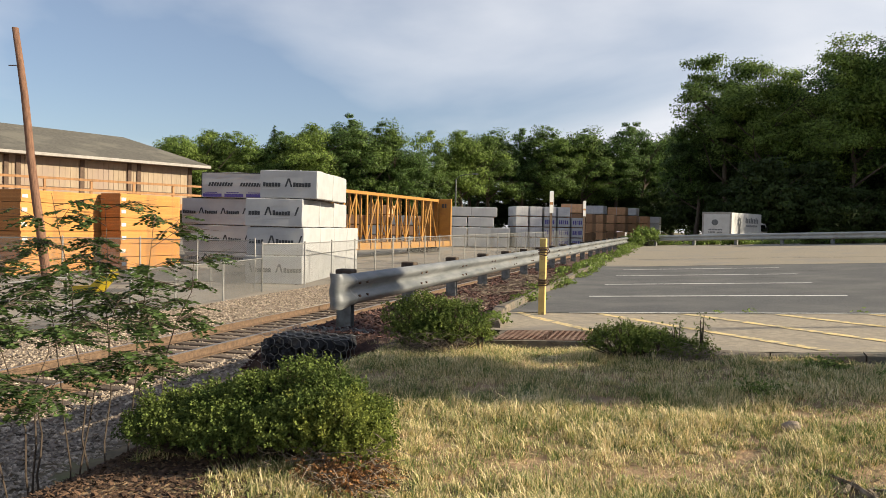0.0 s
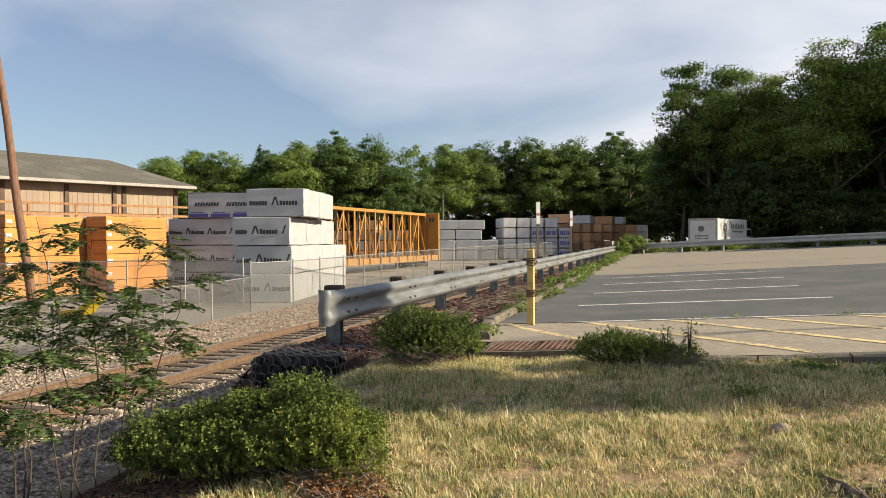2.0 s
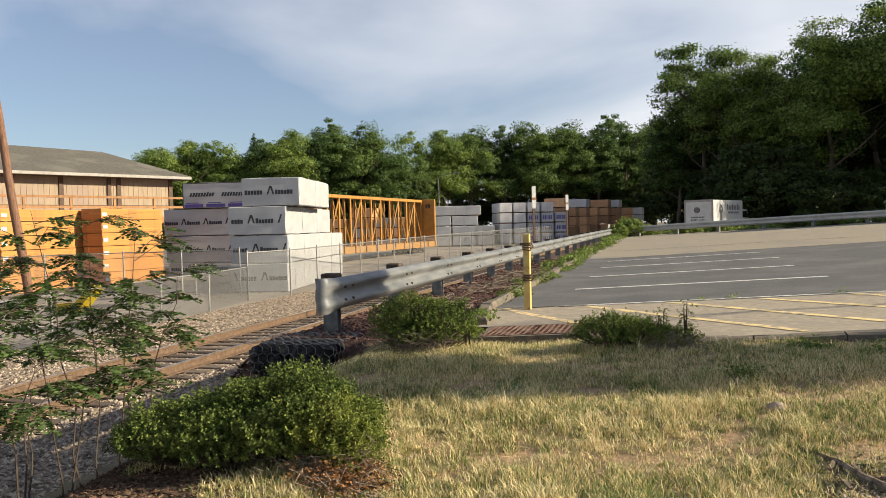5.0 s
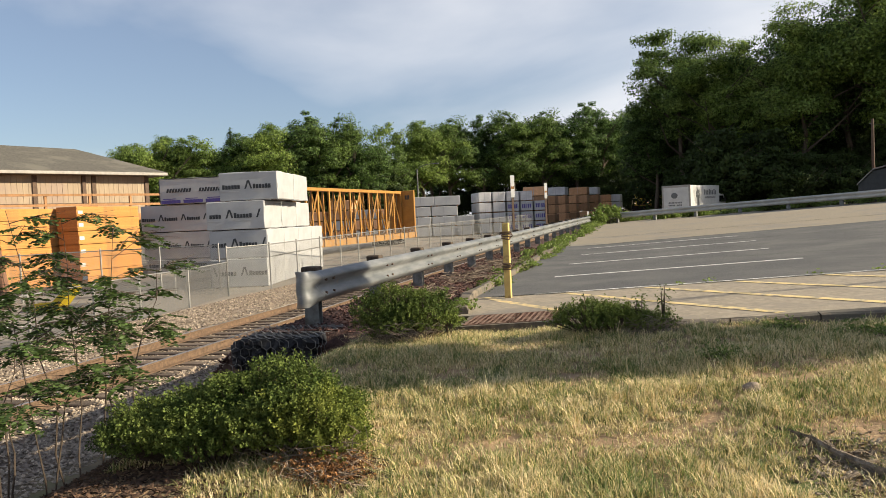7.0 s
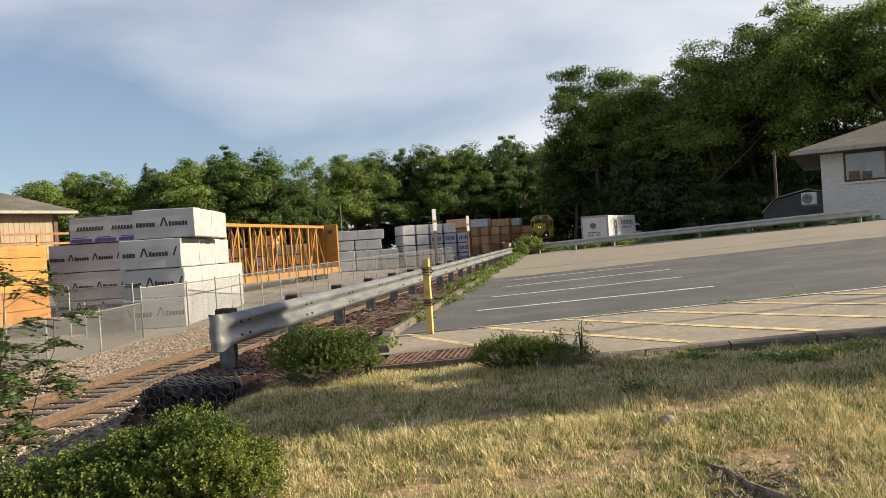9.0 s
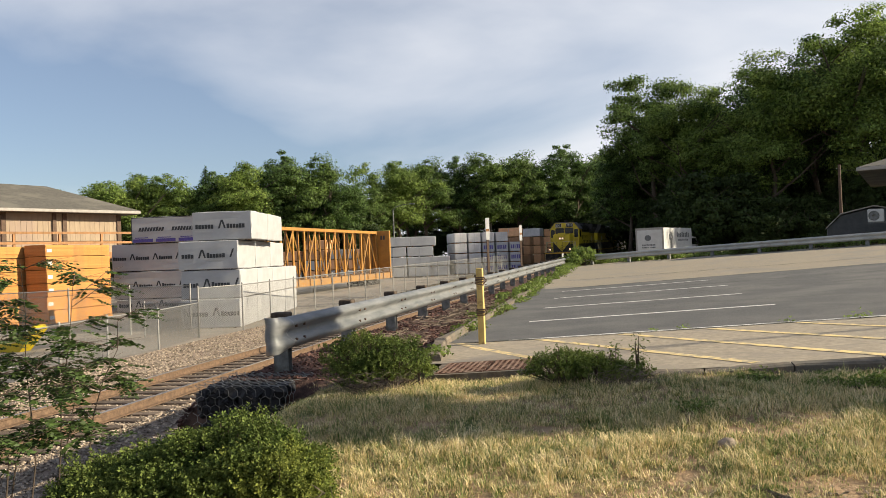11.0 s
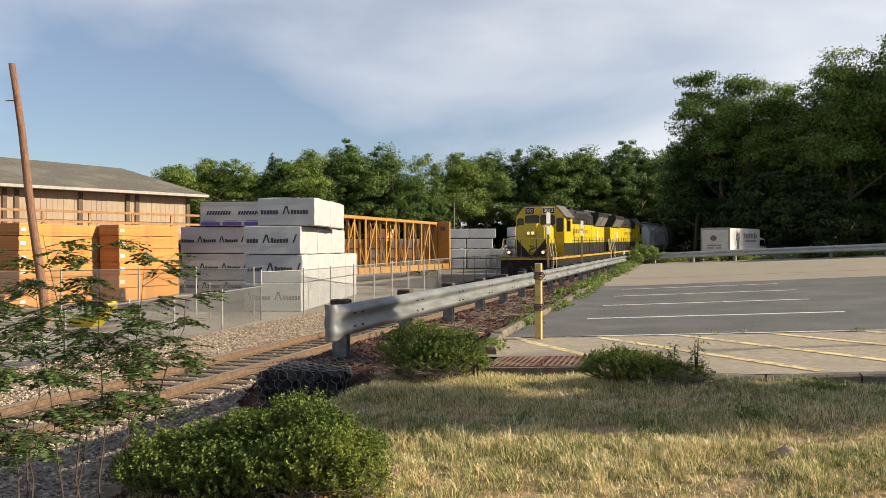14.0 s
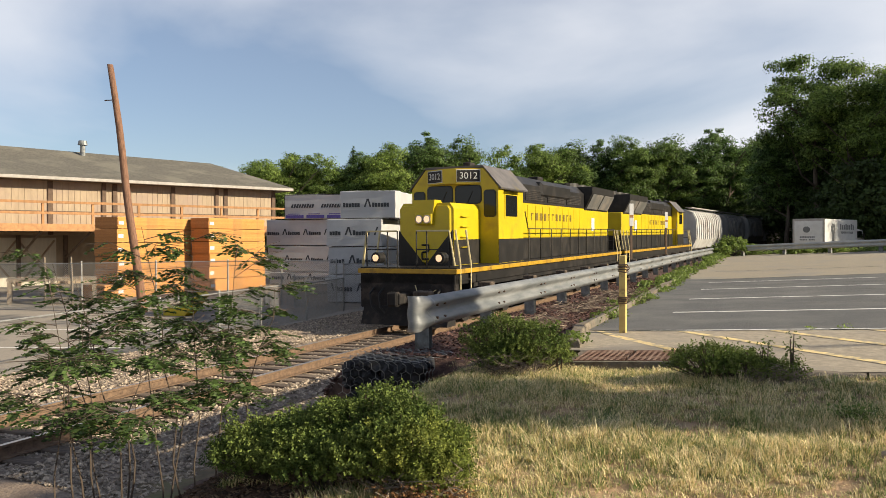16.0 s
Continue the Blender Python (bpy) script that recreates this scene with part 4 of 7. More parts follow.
def car_pose(y, length):
    """Pose of a vehicle whose leading end is at y on the curved, climbing track."""
    a = Vector((track_x(y), y, rail_z(y)))
    b = Vector((track_x(min(y + length, 330)), y + length, rail_z(y + length)))
    d = (b - a).normalized()
    side = d.cross(Vector((0, 0, 1))).normalized()
    up = side.cross(d)
    m = Matrix((side, d, up)).transposed().to_4x4()
    m.translation = a
    return m


def motions():
    stamps = [k * 0.5 for k in range(33)]
    for ob, off, length in TRAIN:
        walk(ob, [(t, car_pose(min(front_at(t) + off, 325 - length), length)) for t in stamps])
    # the wheels of the locomotives roll
    fine = [k / 15 for k in range(241)]
    for ob, off, length in TRAIN[:2]:
        for ws in [c for c in ob.children if c.name.startswith("wheelset")]:
            at = ws.matrix_basis.translation.copy()
            walk(ws, [(t, Matrix.Translation(at) @ Matrix.Rotation((206 - front_at(t)) / 0.508, 4, "X")) for t in fine])


# ---- guardrails ----
def guard_x(y):
    return -3.03 + 0.93 * smooth(17, 48, y) * 1.0


def guard_z(y):
    return 0.53 + 0.18 * smooth(17, 44, y)


W_PROFILE = [(0.0, -0.155), (0.02, -0.15), (0.075, -0.105), (0.08, -0.075), (0.02, -0.03), (0.0, 0.0), (0.02, 0.03), (0.08, 0.075), (0.075, 0.105), (0.02, 0.15), (0.0, 0.155)]


def w_beam(parent, pts, normal_side, flare=False):
    """A corrugated steel beam swept along pts (top heights)."""
    vs, fs = [], []
    n = len(W_PROFILE)
    for j, p in enumerate(pts):
        d = (pts[min(j + 1, len(pts) - 1)] - pts[max(j - 1, 0)]).normalized()
        s = Vector((d.y, -d.x, 0)) * normal_side
        for layer in (0.0, -0.006):
            for o, z in W_PROFILE:
                vs.append(tuple(p + s * (o + layer) + Vector((0, 0, z - 0.155))))
        if j:
            a, b = (j - 1) * 2 * n, j * 2 * n
            for i in range(n - 1):
                fs.append((a + i, a + i + 1, b + i + 1, b + i))
                fs.append((a + n + i, b + n + i, b + n + i + 1, a + n + i + 1))
            fs.append((a, b, b + n, a + n))
            fs.append((a + n - 1, a + 2 * n - 1, b + 2 * n - 1, b + n - 1))
    ob = raw("beam", vs, fs, "galv", parent)
    ob.data.polygons.foreach_set("use_smooth", [True] * len(ob.data.polygons))
    return ob


guard = thing("guardrail", (0, 0, 0), "weathered galvanised guardrail on steel posts beside the railway", "guardrail")
gy = steps((7.0, 44, 0.45))
w_beam(guard, [Vector((guard_x(y), y, guard_z(y))) for y in gy], 1)
# flared end piece: widens, flattens and rolls back towards the track
vs, fs = [], []
for j in range(17):
    a = j / 16
    spread = 1 - 0.85 * smooth(0.0, 0.7, a)
    turn_back = max(0.0, a - 0.55) / 0.45 * radians(130)
    y = 7.0 - 0.30 * min(a, 0.55) / 0.55 - 0.075 * math.sin(turn_back)
    back = 0.035 * min(a, 0.55) / 0.55 + 0.025 - 0.075 * (1 - math.cos(turn_back)) - 0.025 * (1 - a)
    for o, z in W_PROFILE:
        vs.append((guard_x(7) + o * spread + back, y, guard_z(7) - 0.155 + z * (1 + 0.12 * smooth(0.0, 0.6, a))))
    if j:
        n = len(W_PROFILE)
        fs += [((j - 1) * n + i, (j - 1) * n + i + 1, j * n + i + 1, j * n + i) for i in range(n - 1)]
end = raw("end_section", vs, fs, "galv", guard, "rounded flared end section")
end.data.polygons.foreach_set("use_smooth", [True] * len(end.data.polygons))
sol = end.modifiers.new("thickness", "SOLIDIFY")
sol.thickness = 0.006
post_bm = bmesh.new()
prism(post_bm, [(-0.075, -0.05), (0.075, -0.05), (0.075, -0.042), (0.004, -0.042), (0.004, 0.042), (0.075, 0.042), (0.075, 0.05), (-0.075, 0.05), (-0.075, 0.042), (-0.004, 0.042), (-0.004, -0.042), (-0.075, -0.042)], "z", -0.7, 0.0)
post0 = part("post", post_bm, "dark_post", guard)
block_bm = B(-0.085, 0.085, -0.08, 0.08, -0.32, 0.035, bevel=0.012)
for _i in range(19):
    y = 7.16 + 1.96 * _i
    m = pose(guard_x(y) - 0.12, y, guard_z(y))
    if _i == 0:
        post0.matrix_basis = m
        blk = part("block", block_bm, "old_block", guard, "dark weathered timber block")
        blk.matrix_basis = m
    else:
        share("post", post0.data, m, guard)
        share("block", blk.data, m, guard)
bolt_me = None
for _i in range(19):
    y = 7.16 + 1.96 * _i
    for dy in (-0.1, 0.1):
        for dz in (-0.09, -0.22):
            m = pose(guard_x(y) + 0.075, y + dy, guard_z(y) + dz)
            if bolt_me is None:
                b = part("bolt", tube(bmesh.new(), (-0.01, 0, 0), (0.012, 0, 0), 0.014, seg=6), "trimdark", guard)
                b.matrix_basis, bolt_me = m, b.data
            else:
                share("bolt", bolt_me, m, guard)

guard2 = thing("guardrail", (0, 0, 0), "weathered galvanised guardrail along the far edge of the car park", "guardrail")
g2a, g2b = Vector((-1.25, 43.6, 0)), Vector((13.3, 34.6, 0))
pts = []
for _i in range(31):
    p = g2a.lerp(g2b, _i / 30)
    p.z = lot_z(p.x, p.y) + 0.56
    pts.append(p)
w_beam(guard2, pts, 1).data.materials[0] = M["galv_pale"]
for _i in range(8):
    p = g2a.lerp(g2b, (_i + 0.2) / 7.4)
    bm = B(-0.07, 0.07, 0.02, 0.14, -0.7, 0.0)
    o = part("post", bm, "dark_post", guard2)
    o.matrix_basis = pose(p.x, p.y + 0.02, lot_z(p.x, p.y) + 0.54, 0, 0, -32)

# ---- white packages ----
def package(m, w, d, h, label, kind, seed):
    """A wrapped package on bearers: text face towards -y. kind: what the printed bars look like."""
    rng = random.Random(seed)
    top = thing("wrapped_package", m, label, "package", "white packages")
    bm = B(0, w, 0, d, 0.03, h, bevel=0.025)
    bmesh.ops.subdivide_edges(bm, edges=[e for e in bm.edges if e.calc_length() > 0.5], cuts=3, use_grid_fill=True)
    for v in bm.verts:
        v.co += Vector((rng.uniform(-1, 1), rng.uniform(-1, 1), rng.uniform(-1, 1))) * 0.012
    wrap = part("wrapping", bm, "wrap", top)
    for x in (0.25, w / 2, w - 0.25):
        part("bearer", B(x - 0.045, x + 0.045, 0.02, d - 0.02, 0, 0.03), "trimdark", top)
    tone = "ink" if kind == "grey" else "ink_blue"
    if kind == "grey":
        x = 0.08 - rng.uniform(0.0, 0.55)
        while x < w - 0.2:
            z = h * 0.42
            # emblem: a peak of two slanted bars, then a word of bars
            ink = bmesh.new()
            for dx, sl in ((0.0, 0.12), (0.24, -0.1)):
                if 0.03 < x + dx and x + dx + 0.14 < w - 0.03:
                    vs = [ink.verts.new(p) for p in ((x + dx, -0.02, z), (x + dx + 0.07, -0.02, z), (x + dx + 0.07 + sl, -0.02, z + 0.33), (x + dx + sl, -0.02, z + 0.33))]
                    ink.faces.new(vs)
            if len(ink.verts):
                part("emblem", ink, tone, top, "dark printed peak-shaped emblem")
            ink = bmesh.new()
            for k in range(6):
                a = x + 0.34 + k * 0.12
                if a > 0.03 and a + 0.09 < w - 0.03:
                    bars(ink, a - 0.01, a + 0.125, z, 0.17 if k else 0.2, rng, (1,), -0.02)
            if len(ink.verts):
                tagged(part("lettering", ink, tone, top, "dark printed lettering bars"), kind="stuff")
            a, b = max(0.03, x + 0.3), min(w - 0.03, x + 1.0)
            if b > a:
                part("small_print", B(a, b, -0.022, -0.018, z - 0.1, z - 0.07), "ink_grey", top)
            x += 1.22
    else:
        for x in (0.35, 2.1):
            word = bars(bmesh.new(), x, x + 1.35, h * 0.46, 0.22, rng, (9,), -0.02)
            for v in word.verts:
                v.co.x += (v.co.z - h * 0.46) * 0.35
            tagged(part("lettering", word, "ink", top, "dark slanted printed lettering bars"), kind="stuff")
    if kind != "grey":
        for k in range(3):
            x = 0.08 + k * (w - 0.1) / 3
            part("band", B(x, x + (w - 0.1) / 3 - 0.16, -0.024, -0.018, 0.06, h * 0.17), "ink_blue", top, "violet printed band")
            part("small_print", B(x + 0.1, x + 0.8, -0.024, -0.018, h * 0.2, h * 0.23), "ink_blue", top)
        for x0, x1, z0, z1 in ((0.0, w, h - 0.05, h - 0.01), (0.0, 0.035, 0.05, h), (w - 0.06, w - 0.015, 0.05, h)):
            part("edge_tape", B(x0, x1, -0.022, -0.012, z0, z1), "ink", top, "black tape along the edge")
    for x in ((w * 0.32, w * 0.7) if kind == "grey" else (w * 0.5,)):
        part("strap", B(x - 0.008, x + 0.008, -0.02, d + 0.02, h - 0.005, h + 0.006), "ink_grey", top)
    return top


yard_z = lambda y: rail_z(y) - 0.12
WHITE = "white plastic-wrapped package of boards with grey printing, stacked"
turn = 11.0
base = Matrix.Translation((-16.15, 26.95, yard_z(27))) @ pose(0, 0, 0, 0, 0, turn)
for col in range(4):
    for tier in range(4):
        if tier == 3 and col > 1:
            continue
        if tier == 2 and col > 2:
            continue
        sh = (-0.03, 0.0, -0.05, 0.5)[tier] if col < 3 else 0.0
        package(base @ Matrix.Translation((sh, 2.58 * col + (0.0, 0.05, 0.0, 0.1)[tier], 1.13 * tier)), 2.32, 2.54, 1.13, WHITE, "grey", 10 * col + tier)
base2 = Matrix.Translation((-25.45, 36.0, yard_z(36))) @ pose(0, 0, 0, 0, 0, turn)
for col in range(3):
    for tier in range(4):
        low = (0.0, 0.70, 2.16, 3.62)[tier]
        if tier == 3:
            if col < 2:
                package(base2 @ Matrix.Translation((1.1, 2.46 * col - 0.2, low)), 3.7, 2.40, 1.38, "white plastic-wrapped package with blue printed band, on top of the stack", "blue", 200 + col)
            continue
        package(base2 @ Matrix.Translation(((0.1, 0.0, -0.08)[tier], 2.46 * col, low)), 4.1, 2.40, 0.69 if tier == 0 else 1.45, WHITE, "grey", 100 + 10 * col + tier)


# ---- lumber stacks ----
def lumber_stack(m, w, d, tiers, label, seed, low=0.0):
    rng = random.Random(seed)
    top = thing("lumber_stack", m, label, "lumber", "lumber stacks")
    z = 0.0
    for t in range(tiers):
        h = 0.622 if t < tiers - 1 else 0.55
        sh = rng.uniform(-0.04, 0.04)
        ext = 0.0 if t else low
        for k in range(9):
            zz = z + 0.022 + k * (h - 0.03) / 9
            o = part("board_course", B(-ext, w, 0, d, 0.0, (h - 0.03) / 9 - 0.002), "lumber", top)
            o.matrix_basis = pose(sh + rng.uniform(-0.015, 0.015), rng.uniform(-0.012, 0.012), zz)
            o.data.materials.append(M["lumber_end"])
            for p in o.data.polygons:
                if abs(p.normal.x) > 0.9:
                    p.material_index = 1
        for x in (0.3, w * 0.5, w - 0.3):
            part("bearer", B(x - 0.05, x + 0.05, 0.01, d - 0.01, z, z + 0.021), "deckwood", top)
        part("tag", B(sh - 0.004 + 0.05, sh + 0.33, -0.022, -0.016, z + h * 0.35, z + h * 0.62), "truck_white", top, "white paper tag")
        z += h
    return top


lumber_stack(Matrix.Translation((-26.5, 26.15, yard_z(26))) @ pose(0, 0, 0, 0, 0, 88), 6.0, 1.4, 6, "tall stack of fresh orange lumber in bundles", 1, 0.7)
lumber_stack(Matrix.Translation((-25.0, 30.5, yard_z(30))) @ pose(0, 0, 0, 0, 0, 85), 4.1, 1.2, 6, "tall stack of fresh orange lumber in bundles beside another", 2, 0.0)


# ---- warehouse ----
WARE = Matrix(((0.415, -0.910, 0, -30.4), (0.910, 0.415, 0, 44.3), (0, 0, 1, -1.35), (0, 0, 0, 1)))
ware = thing("warehouse", WARE, "long tan warehouse with brown trim and grey shingle roof", "warehouse")
part("wall", B(-48, 0, 0.5, 11.8, 2.9, 6.1), "siding", ware)
part("lower_wall", B(-48, 0, 2.2, 11.7, -0.3, 2.9), "siding", ware)
# hipped roof with eaves
bm = bmesh.new()
vs = [bm.verts.new(p) for p in ((-49, -0.35, 6.15), (0.9, -0.35, 6.15), (0.9, 12.6, 6.15), (-49, 12.6, 6.15), (-49, 6.0, 8.8), (-2.0, 6.0, 8.15))]
low = [bm.verts.new(v.co - Vector((0, 0, 0.22))) for v in vs[:4]]
for q in ((0, 1, 5, 4), (1, 2, 5), (2, 3, 4, 5), (3, 0, 4)):
    bm.faces.new([vs[i] for i in q])
for i in range(4):
    bm.faces.new((vs[i], low[i], low[(i + 1) % 4], vs[(i + 1) % 4]))
bm.faces.new(low)
bmesh.ops.recalc_face_normals(bm, faces=bm.faces)
roof = part("roof", bm, "shingle", ware)
part("gutter", B(-49, 0.9, -0.43, -0.33, 5.94, 6.12, bevel=0.02), "fascia", roof, "pale metal gutter")
for _x in (-34.0, -25.2, -18.0, -11.0):
    vent = part("roof_vent", tube(bmesh.new(), (_x, 5.4, 7.9), (_x, 5.4, 8.7), 0.16, seg=12), "galv", roof)
    part("cap", tube(bmesh.new(), (_x, 5.4, 8.68), (_x, 5.4, 8.95), 0.3, 0.24, seg=12), "galv", vent)
for _i in range(14):
    _x = -0.15 - _i * 3.55
    part("corner_post", B(_x - 0.13, _x + 0.13, 0.42, 0.52, 2.9, 5.95), "trimdark", ware)
    if _i % 2:
        part("corner_post", B(_x - 0.75, _x - 0.52, 0.40, 0.52, 2.9, 5.95), "trimdark", ware)
    if _i < 13:
        for _k in range(1, 11):
            _xx = _x - _k * 0.32
            part("batten", B(_xx - 0.015, _xx + 0.015, 0.485, 0.51, 3.0, 5.9), "siding", ware)
        part("girt", B(_x - 3.4, _x - 0.14, 0.45, 0.51, 4.15, 4.25), "trimdark", ware)
# deck with railing
part("deck", B(-48, -0.5, -2.6, 0.6, 3.1, 3.4), "deckwood", ware)
part("deck_beam", B(-48, -0.5, -2.7, -2.58, 3.06, 3.45), "deckwood", ware)
for _i in range(20):
    _x = -0.6 - _i * 2.5
    part("rail_post", B(_x - 0.06, _x + 0.06, -2.68, -2.56, 3.4, 4.62), "deckwood", ware)
    part("deck_support", B(_x - 0.1, _x + 0.1, 1.9, 2.1, -0.3, 3.1), "trimdark", ware)
    part("deck_brace", tube(bmesh.new(), (_x, 1.9, 1.6), (_x, -2.3, 3.06), 0.08, seg=4), "trimdark", ware)
for _z in (3.95, 4.52):
    part("hand_rail", B(-48, -0.5, -2.72, -2.64, _z, _z + 0.13), "deckwood", ware)
for _x in (-26.2, -21.95, -17.7):
    d = part("sliding_door", B(_x, _x + 4.1, 2.05, 2.2, -0.1, 2.75), "door_pale", ware, "pale sliding door with cross bracing")
    for a, b in (((_x + 0.1, 0.0), (_x + 2.0, 2.6)), ((_x + 2.0, 0.0), (_x + 0.1, 2.6)), ((_x + 2.1, 0.0), (_x + 4.0, 2.6)), ((_x + 4.0, 0.0), (_x + 2.1, 2.6))):
        part("brace", tube(bmesh.new(), (a[0], 2.04, a[1]), (b[0], 2.04, b[1]), 0.06, seg=4), "siding", d)
# loading platform and steps below the deck
plat = thing("loading_platform", Matrix.Translation((-28.6, 22.3, -1.47)) @ pose(0, 0, 0, 0, 0, 50), "low timber loading platform with a small stair", "platform")
part("top", B(0, 3.4, 0, 1.5, 0.95, 1.07), "rotten", plat)
for _x in (0.1, 1.7, 3.3):
    for _y in (0.1, 1.4):
        part("leg", B(_x - 0.08, _x + 0.08, _y - 0.08, _y + 0.08, -0.15, 1.0), "rotten", plat)
for _k in range(4):
    part("stair_tread", B(1.4, 2.4, -0.3 * (_k + 1), -0.3 * _k, 0.75 - 0.25 * _k, 0.8 - 0.25 * _k), "rotten", plat)
for _x in (1.4, 2.4):
    part("stringer", prism(bmesh.new(), [(0, 1.0), (0, 0.7), (-1.35, -0.12), (-1.35, 0.12)], "x", _x - 0.03, _x + 0.03), "rotten", plat)
    part("stair_rail", pipe(bmesh.new(), [(_x, 0, 1.0), (_x, 0, 1.95), (_x, -1.3, 0.95), (_x, -1.3, 0)], 0.04, 4), "rotten", plat)
dumpster = thing("waste_bin", Matrix.Translation((-30.5, 21.0, -1.47)) @ pose(0, 0, 0, 0, 0, 50), "small green waste bin standing by the platform", "bin")
part("body", prism(bmesh.new(), [(-0.7, 0), (0.7, 0), (0.85, 1.1), (-0.85, 1.1)], "x", 0, 1.5), "bin_green", dumpster) if M.setdefault("bin_green", mat("bin_green", (0.05, 0.12, 0.07), (0.035, 0.08, 0.05), 4, 0.6)) else None
part("lid", B(-0.03, 1.53, -0.9, 0.9, 1.1, 1.16, bevel=0.02), "bin_green", dumpster)

# ---- leaning pole ----
pole = thing("utility_pole", (-20.65, 21.6, -1.5), "old leaning brown wooden utility pole without wires", "utility pole")
bm = bmesh.new()
_pts = [(Vector((0, 0, -0.3)).lerp(Vector((-1.80, 0.3, 9.25)), k / 8) + Vector((0.03 * math.sin(k * 1.3), 0, 0))) for k in range(9)]
_rings = []
for k, p in enumerate(_pts):
    r = 0.165 - 0.007 * k
    _rings.append([bm.verts.new(p + Vector((r * math.cos(i * math.tau / 14), r * math.sin(i * math.tau / 14), 0))) for i in range(14)])
for a, b in zip(_rings, _rings[1:]):
    for i in range(14):
        bm.faces.new((a[i], a[(i + 1) % 14], b[(i + 1) % 14], b[i]))
bm.faces.new(_rings[-1])
part("shaft", bm, "pole", pole, smooth=True)
part("insulator_pin", tube(bmesh.new(), (-1.5, 0.25, 7.9), (-2.05, 0.25, 7.92), 0.02, seg=5), "trimdark", pole)


# ---- chain-link fences ----
def chain_fence(name, pts, h, label, mesh=0.07, from_z=None, bare=0):
    top = thing(name, (0, 0, 0), label, "fence")
    for a, b in zip(pts, pts[1:]):
        za, zb = (from_z or yard_z)(a[1]), (from_z or yard_z)(b[1])
        a, b = Vector((*a, za)), Vector((*b, zb))
        n = max(1, round((b - a).length / 2.6))
        for i in range(n + (b.xy == Vector(pts[-1]))):
            p = a.lerp(b, i / n)
            post = part("post", tube(bmesh.new(), p + Vector((0, 0, -0.3)), p + Vector((0, 0, h + 0.05)), 0.032, seg=8), "fence", top)
            part("cap", tube(bmesh.new(), p + Vector((0, 0, h + 0.05)), p + Vector((0, 0, h + 0.09)), 0.036, 0.015, seg=8), "fence", post)
        part("top_rail", tube(bmesh.new(), a + Vector((0, 0, h)), b + Vector((0, 0, h)), 0.022, seg=6), "fence", top)
        bare -= 1
        if bare >= 0:
            continue
        # woven wire: two sets of slanting strands
        L = (b - a).length
        d = (b - a) / L
        vs, fs = [], []
        k = -h
        while k < L:
            for s in (1, -1):
                u0, z0, u1, z1 = (k, 0.03, k + h, h) if s > 0 else (k + h, 0.03, k, h)
                lo, hi = min(u0, u1), max(u0, u1)
                ca, cb = max(lo, 0), min(hi, L)
                if cb - ca > 0.02:
                    f = lambda u: z0 + (z1 - z0) * (u - u0) / (u1 - u0)
                    p, q = a + d * ca + Vector((0, 0, f(ca))), a + d * cb + Vector((0, 0, f(cb)))
                    w = Vector((0, 0, 0.0055))
                    o = Vector((d.y, -d.x, 0)) * 0.002 * s
                    i0 = len(vs)
                    vs += [tuple(p - w + o), tuple(q - w + o), tuple(q + w + o), tuple(p + w + o)]
                    fs.append((i0, i0 + 1, i0 + 2, i0 + 3))
            k += mesh
        tagged(raw("wire_mesh", vs, fs, "fence", top), kind="stuff")
    return top


chain_fence("tall_fence", [(-27.5, 20.2), (-24.0, 21.9), (-19.5, 24.9), (-15.2, 26.0)], 1.75, "tall galvanised chain-link fence in front of the lumber", 0.075)
chain_fence("tall_fence", [(-13.85, 24.2), (-13.2, 26.2), (-13.15, 38.0), (-12.6, 50.0), (-11.4, 62.0), (-9.6, 76.0)], 1.7, "tall galvanised chain-link fence beside the railway", 0.075)
chain_fence("low_fence", [(-11.9, 8.6), (-13.2, 16.5), (-13.6, 18.9), (-13.5, 21.2), (-13.85, 24.2), (-16.2, 24.6)], 1.2, "low bent galvanised chain-link fence beside the railway", 0.06, bare=1)
barrier = thing("yellow_barrier", (-19.2, 21.0, -1.47), "bent yellow plastic barrier lying by the fence", "barrier")
part("sheet", prism(bmesh.new(), [(0, 0), (0.9, 0), (1.6, 0.75), (1.45, 0.85), (0.8, 0.3), (0.0, 0.25)], "y", 0, 0.5), "loco_yellow", barrier)

# ---- centre-beam flat car ----
CB = Matrix.Translation((-21.4, 37.5, rail_z(45) - 0.30)) @ pose(0, 0, 0, 0, 0, -5.2)
cbc = thing("centre_beam_car", CB, "empty orange-yellow centre-beam railway flat car", "railway car")
CL = 25.0
part("floor", B(-1.35, 1.35, 0, CL, 0.95, 1.22, bevel=0.03), "car_yellow", cbc)
part("side_sill", B(1.35, 1.42, 0, CL, 0.8, 1.25), "car_yellow", cbc)
part("top_chord", B(-0.28, 0.28, 0, CL, 4.5, 4.72, bevel=0.02), "car_yellow", cbc)
for _y in (0.0, CL - 0.25):
    part("bulkhead", B(-1.38, 1.38, _y, _y + 0.25, 1.2, 4.75, bevel=0.03), "car_yellow", cbc)
bm = bmesh.new()
bars(bm, 0.55, 1.0, 4.0, 0.35, random.Random(2), (2,), CL - 0.26)
part("mark", bm, "ink", cbc, "dark painted mark")
_n = 15
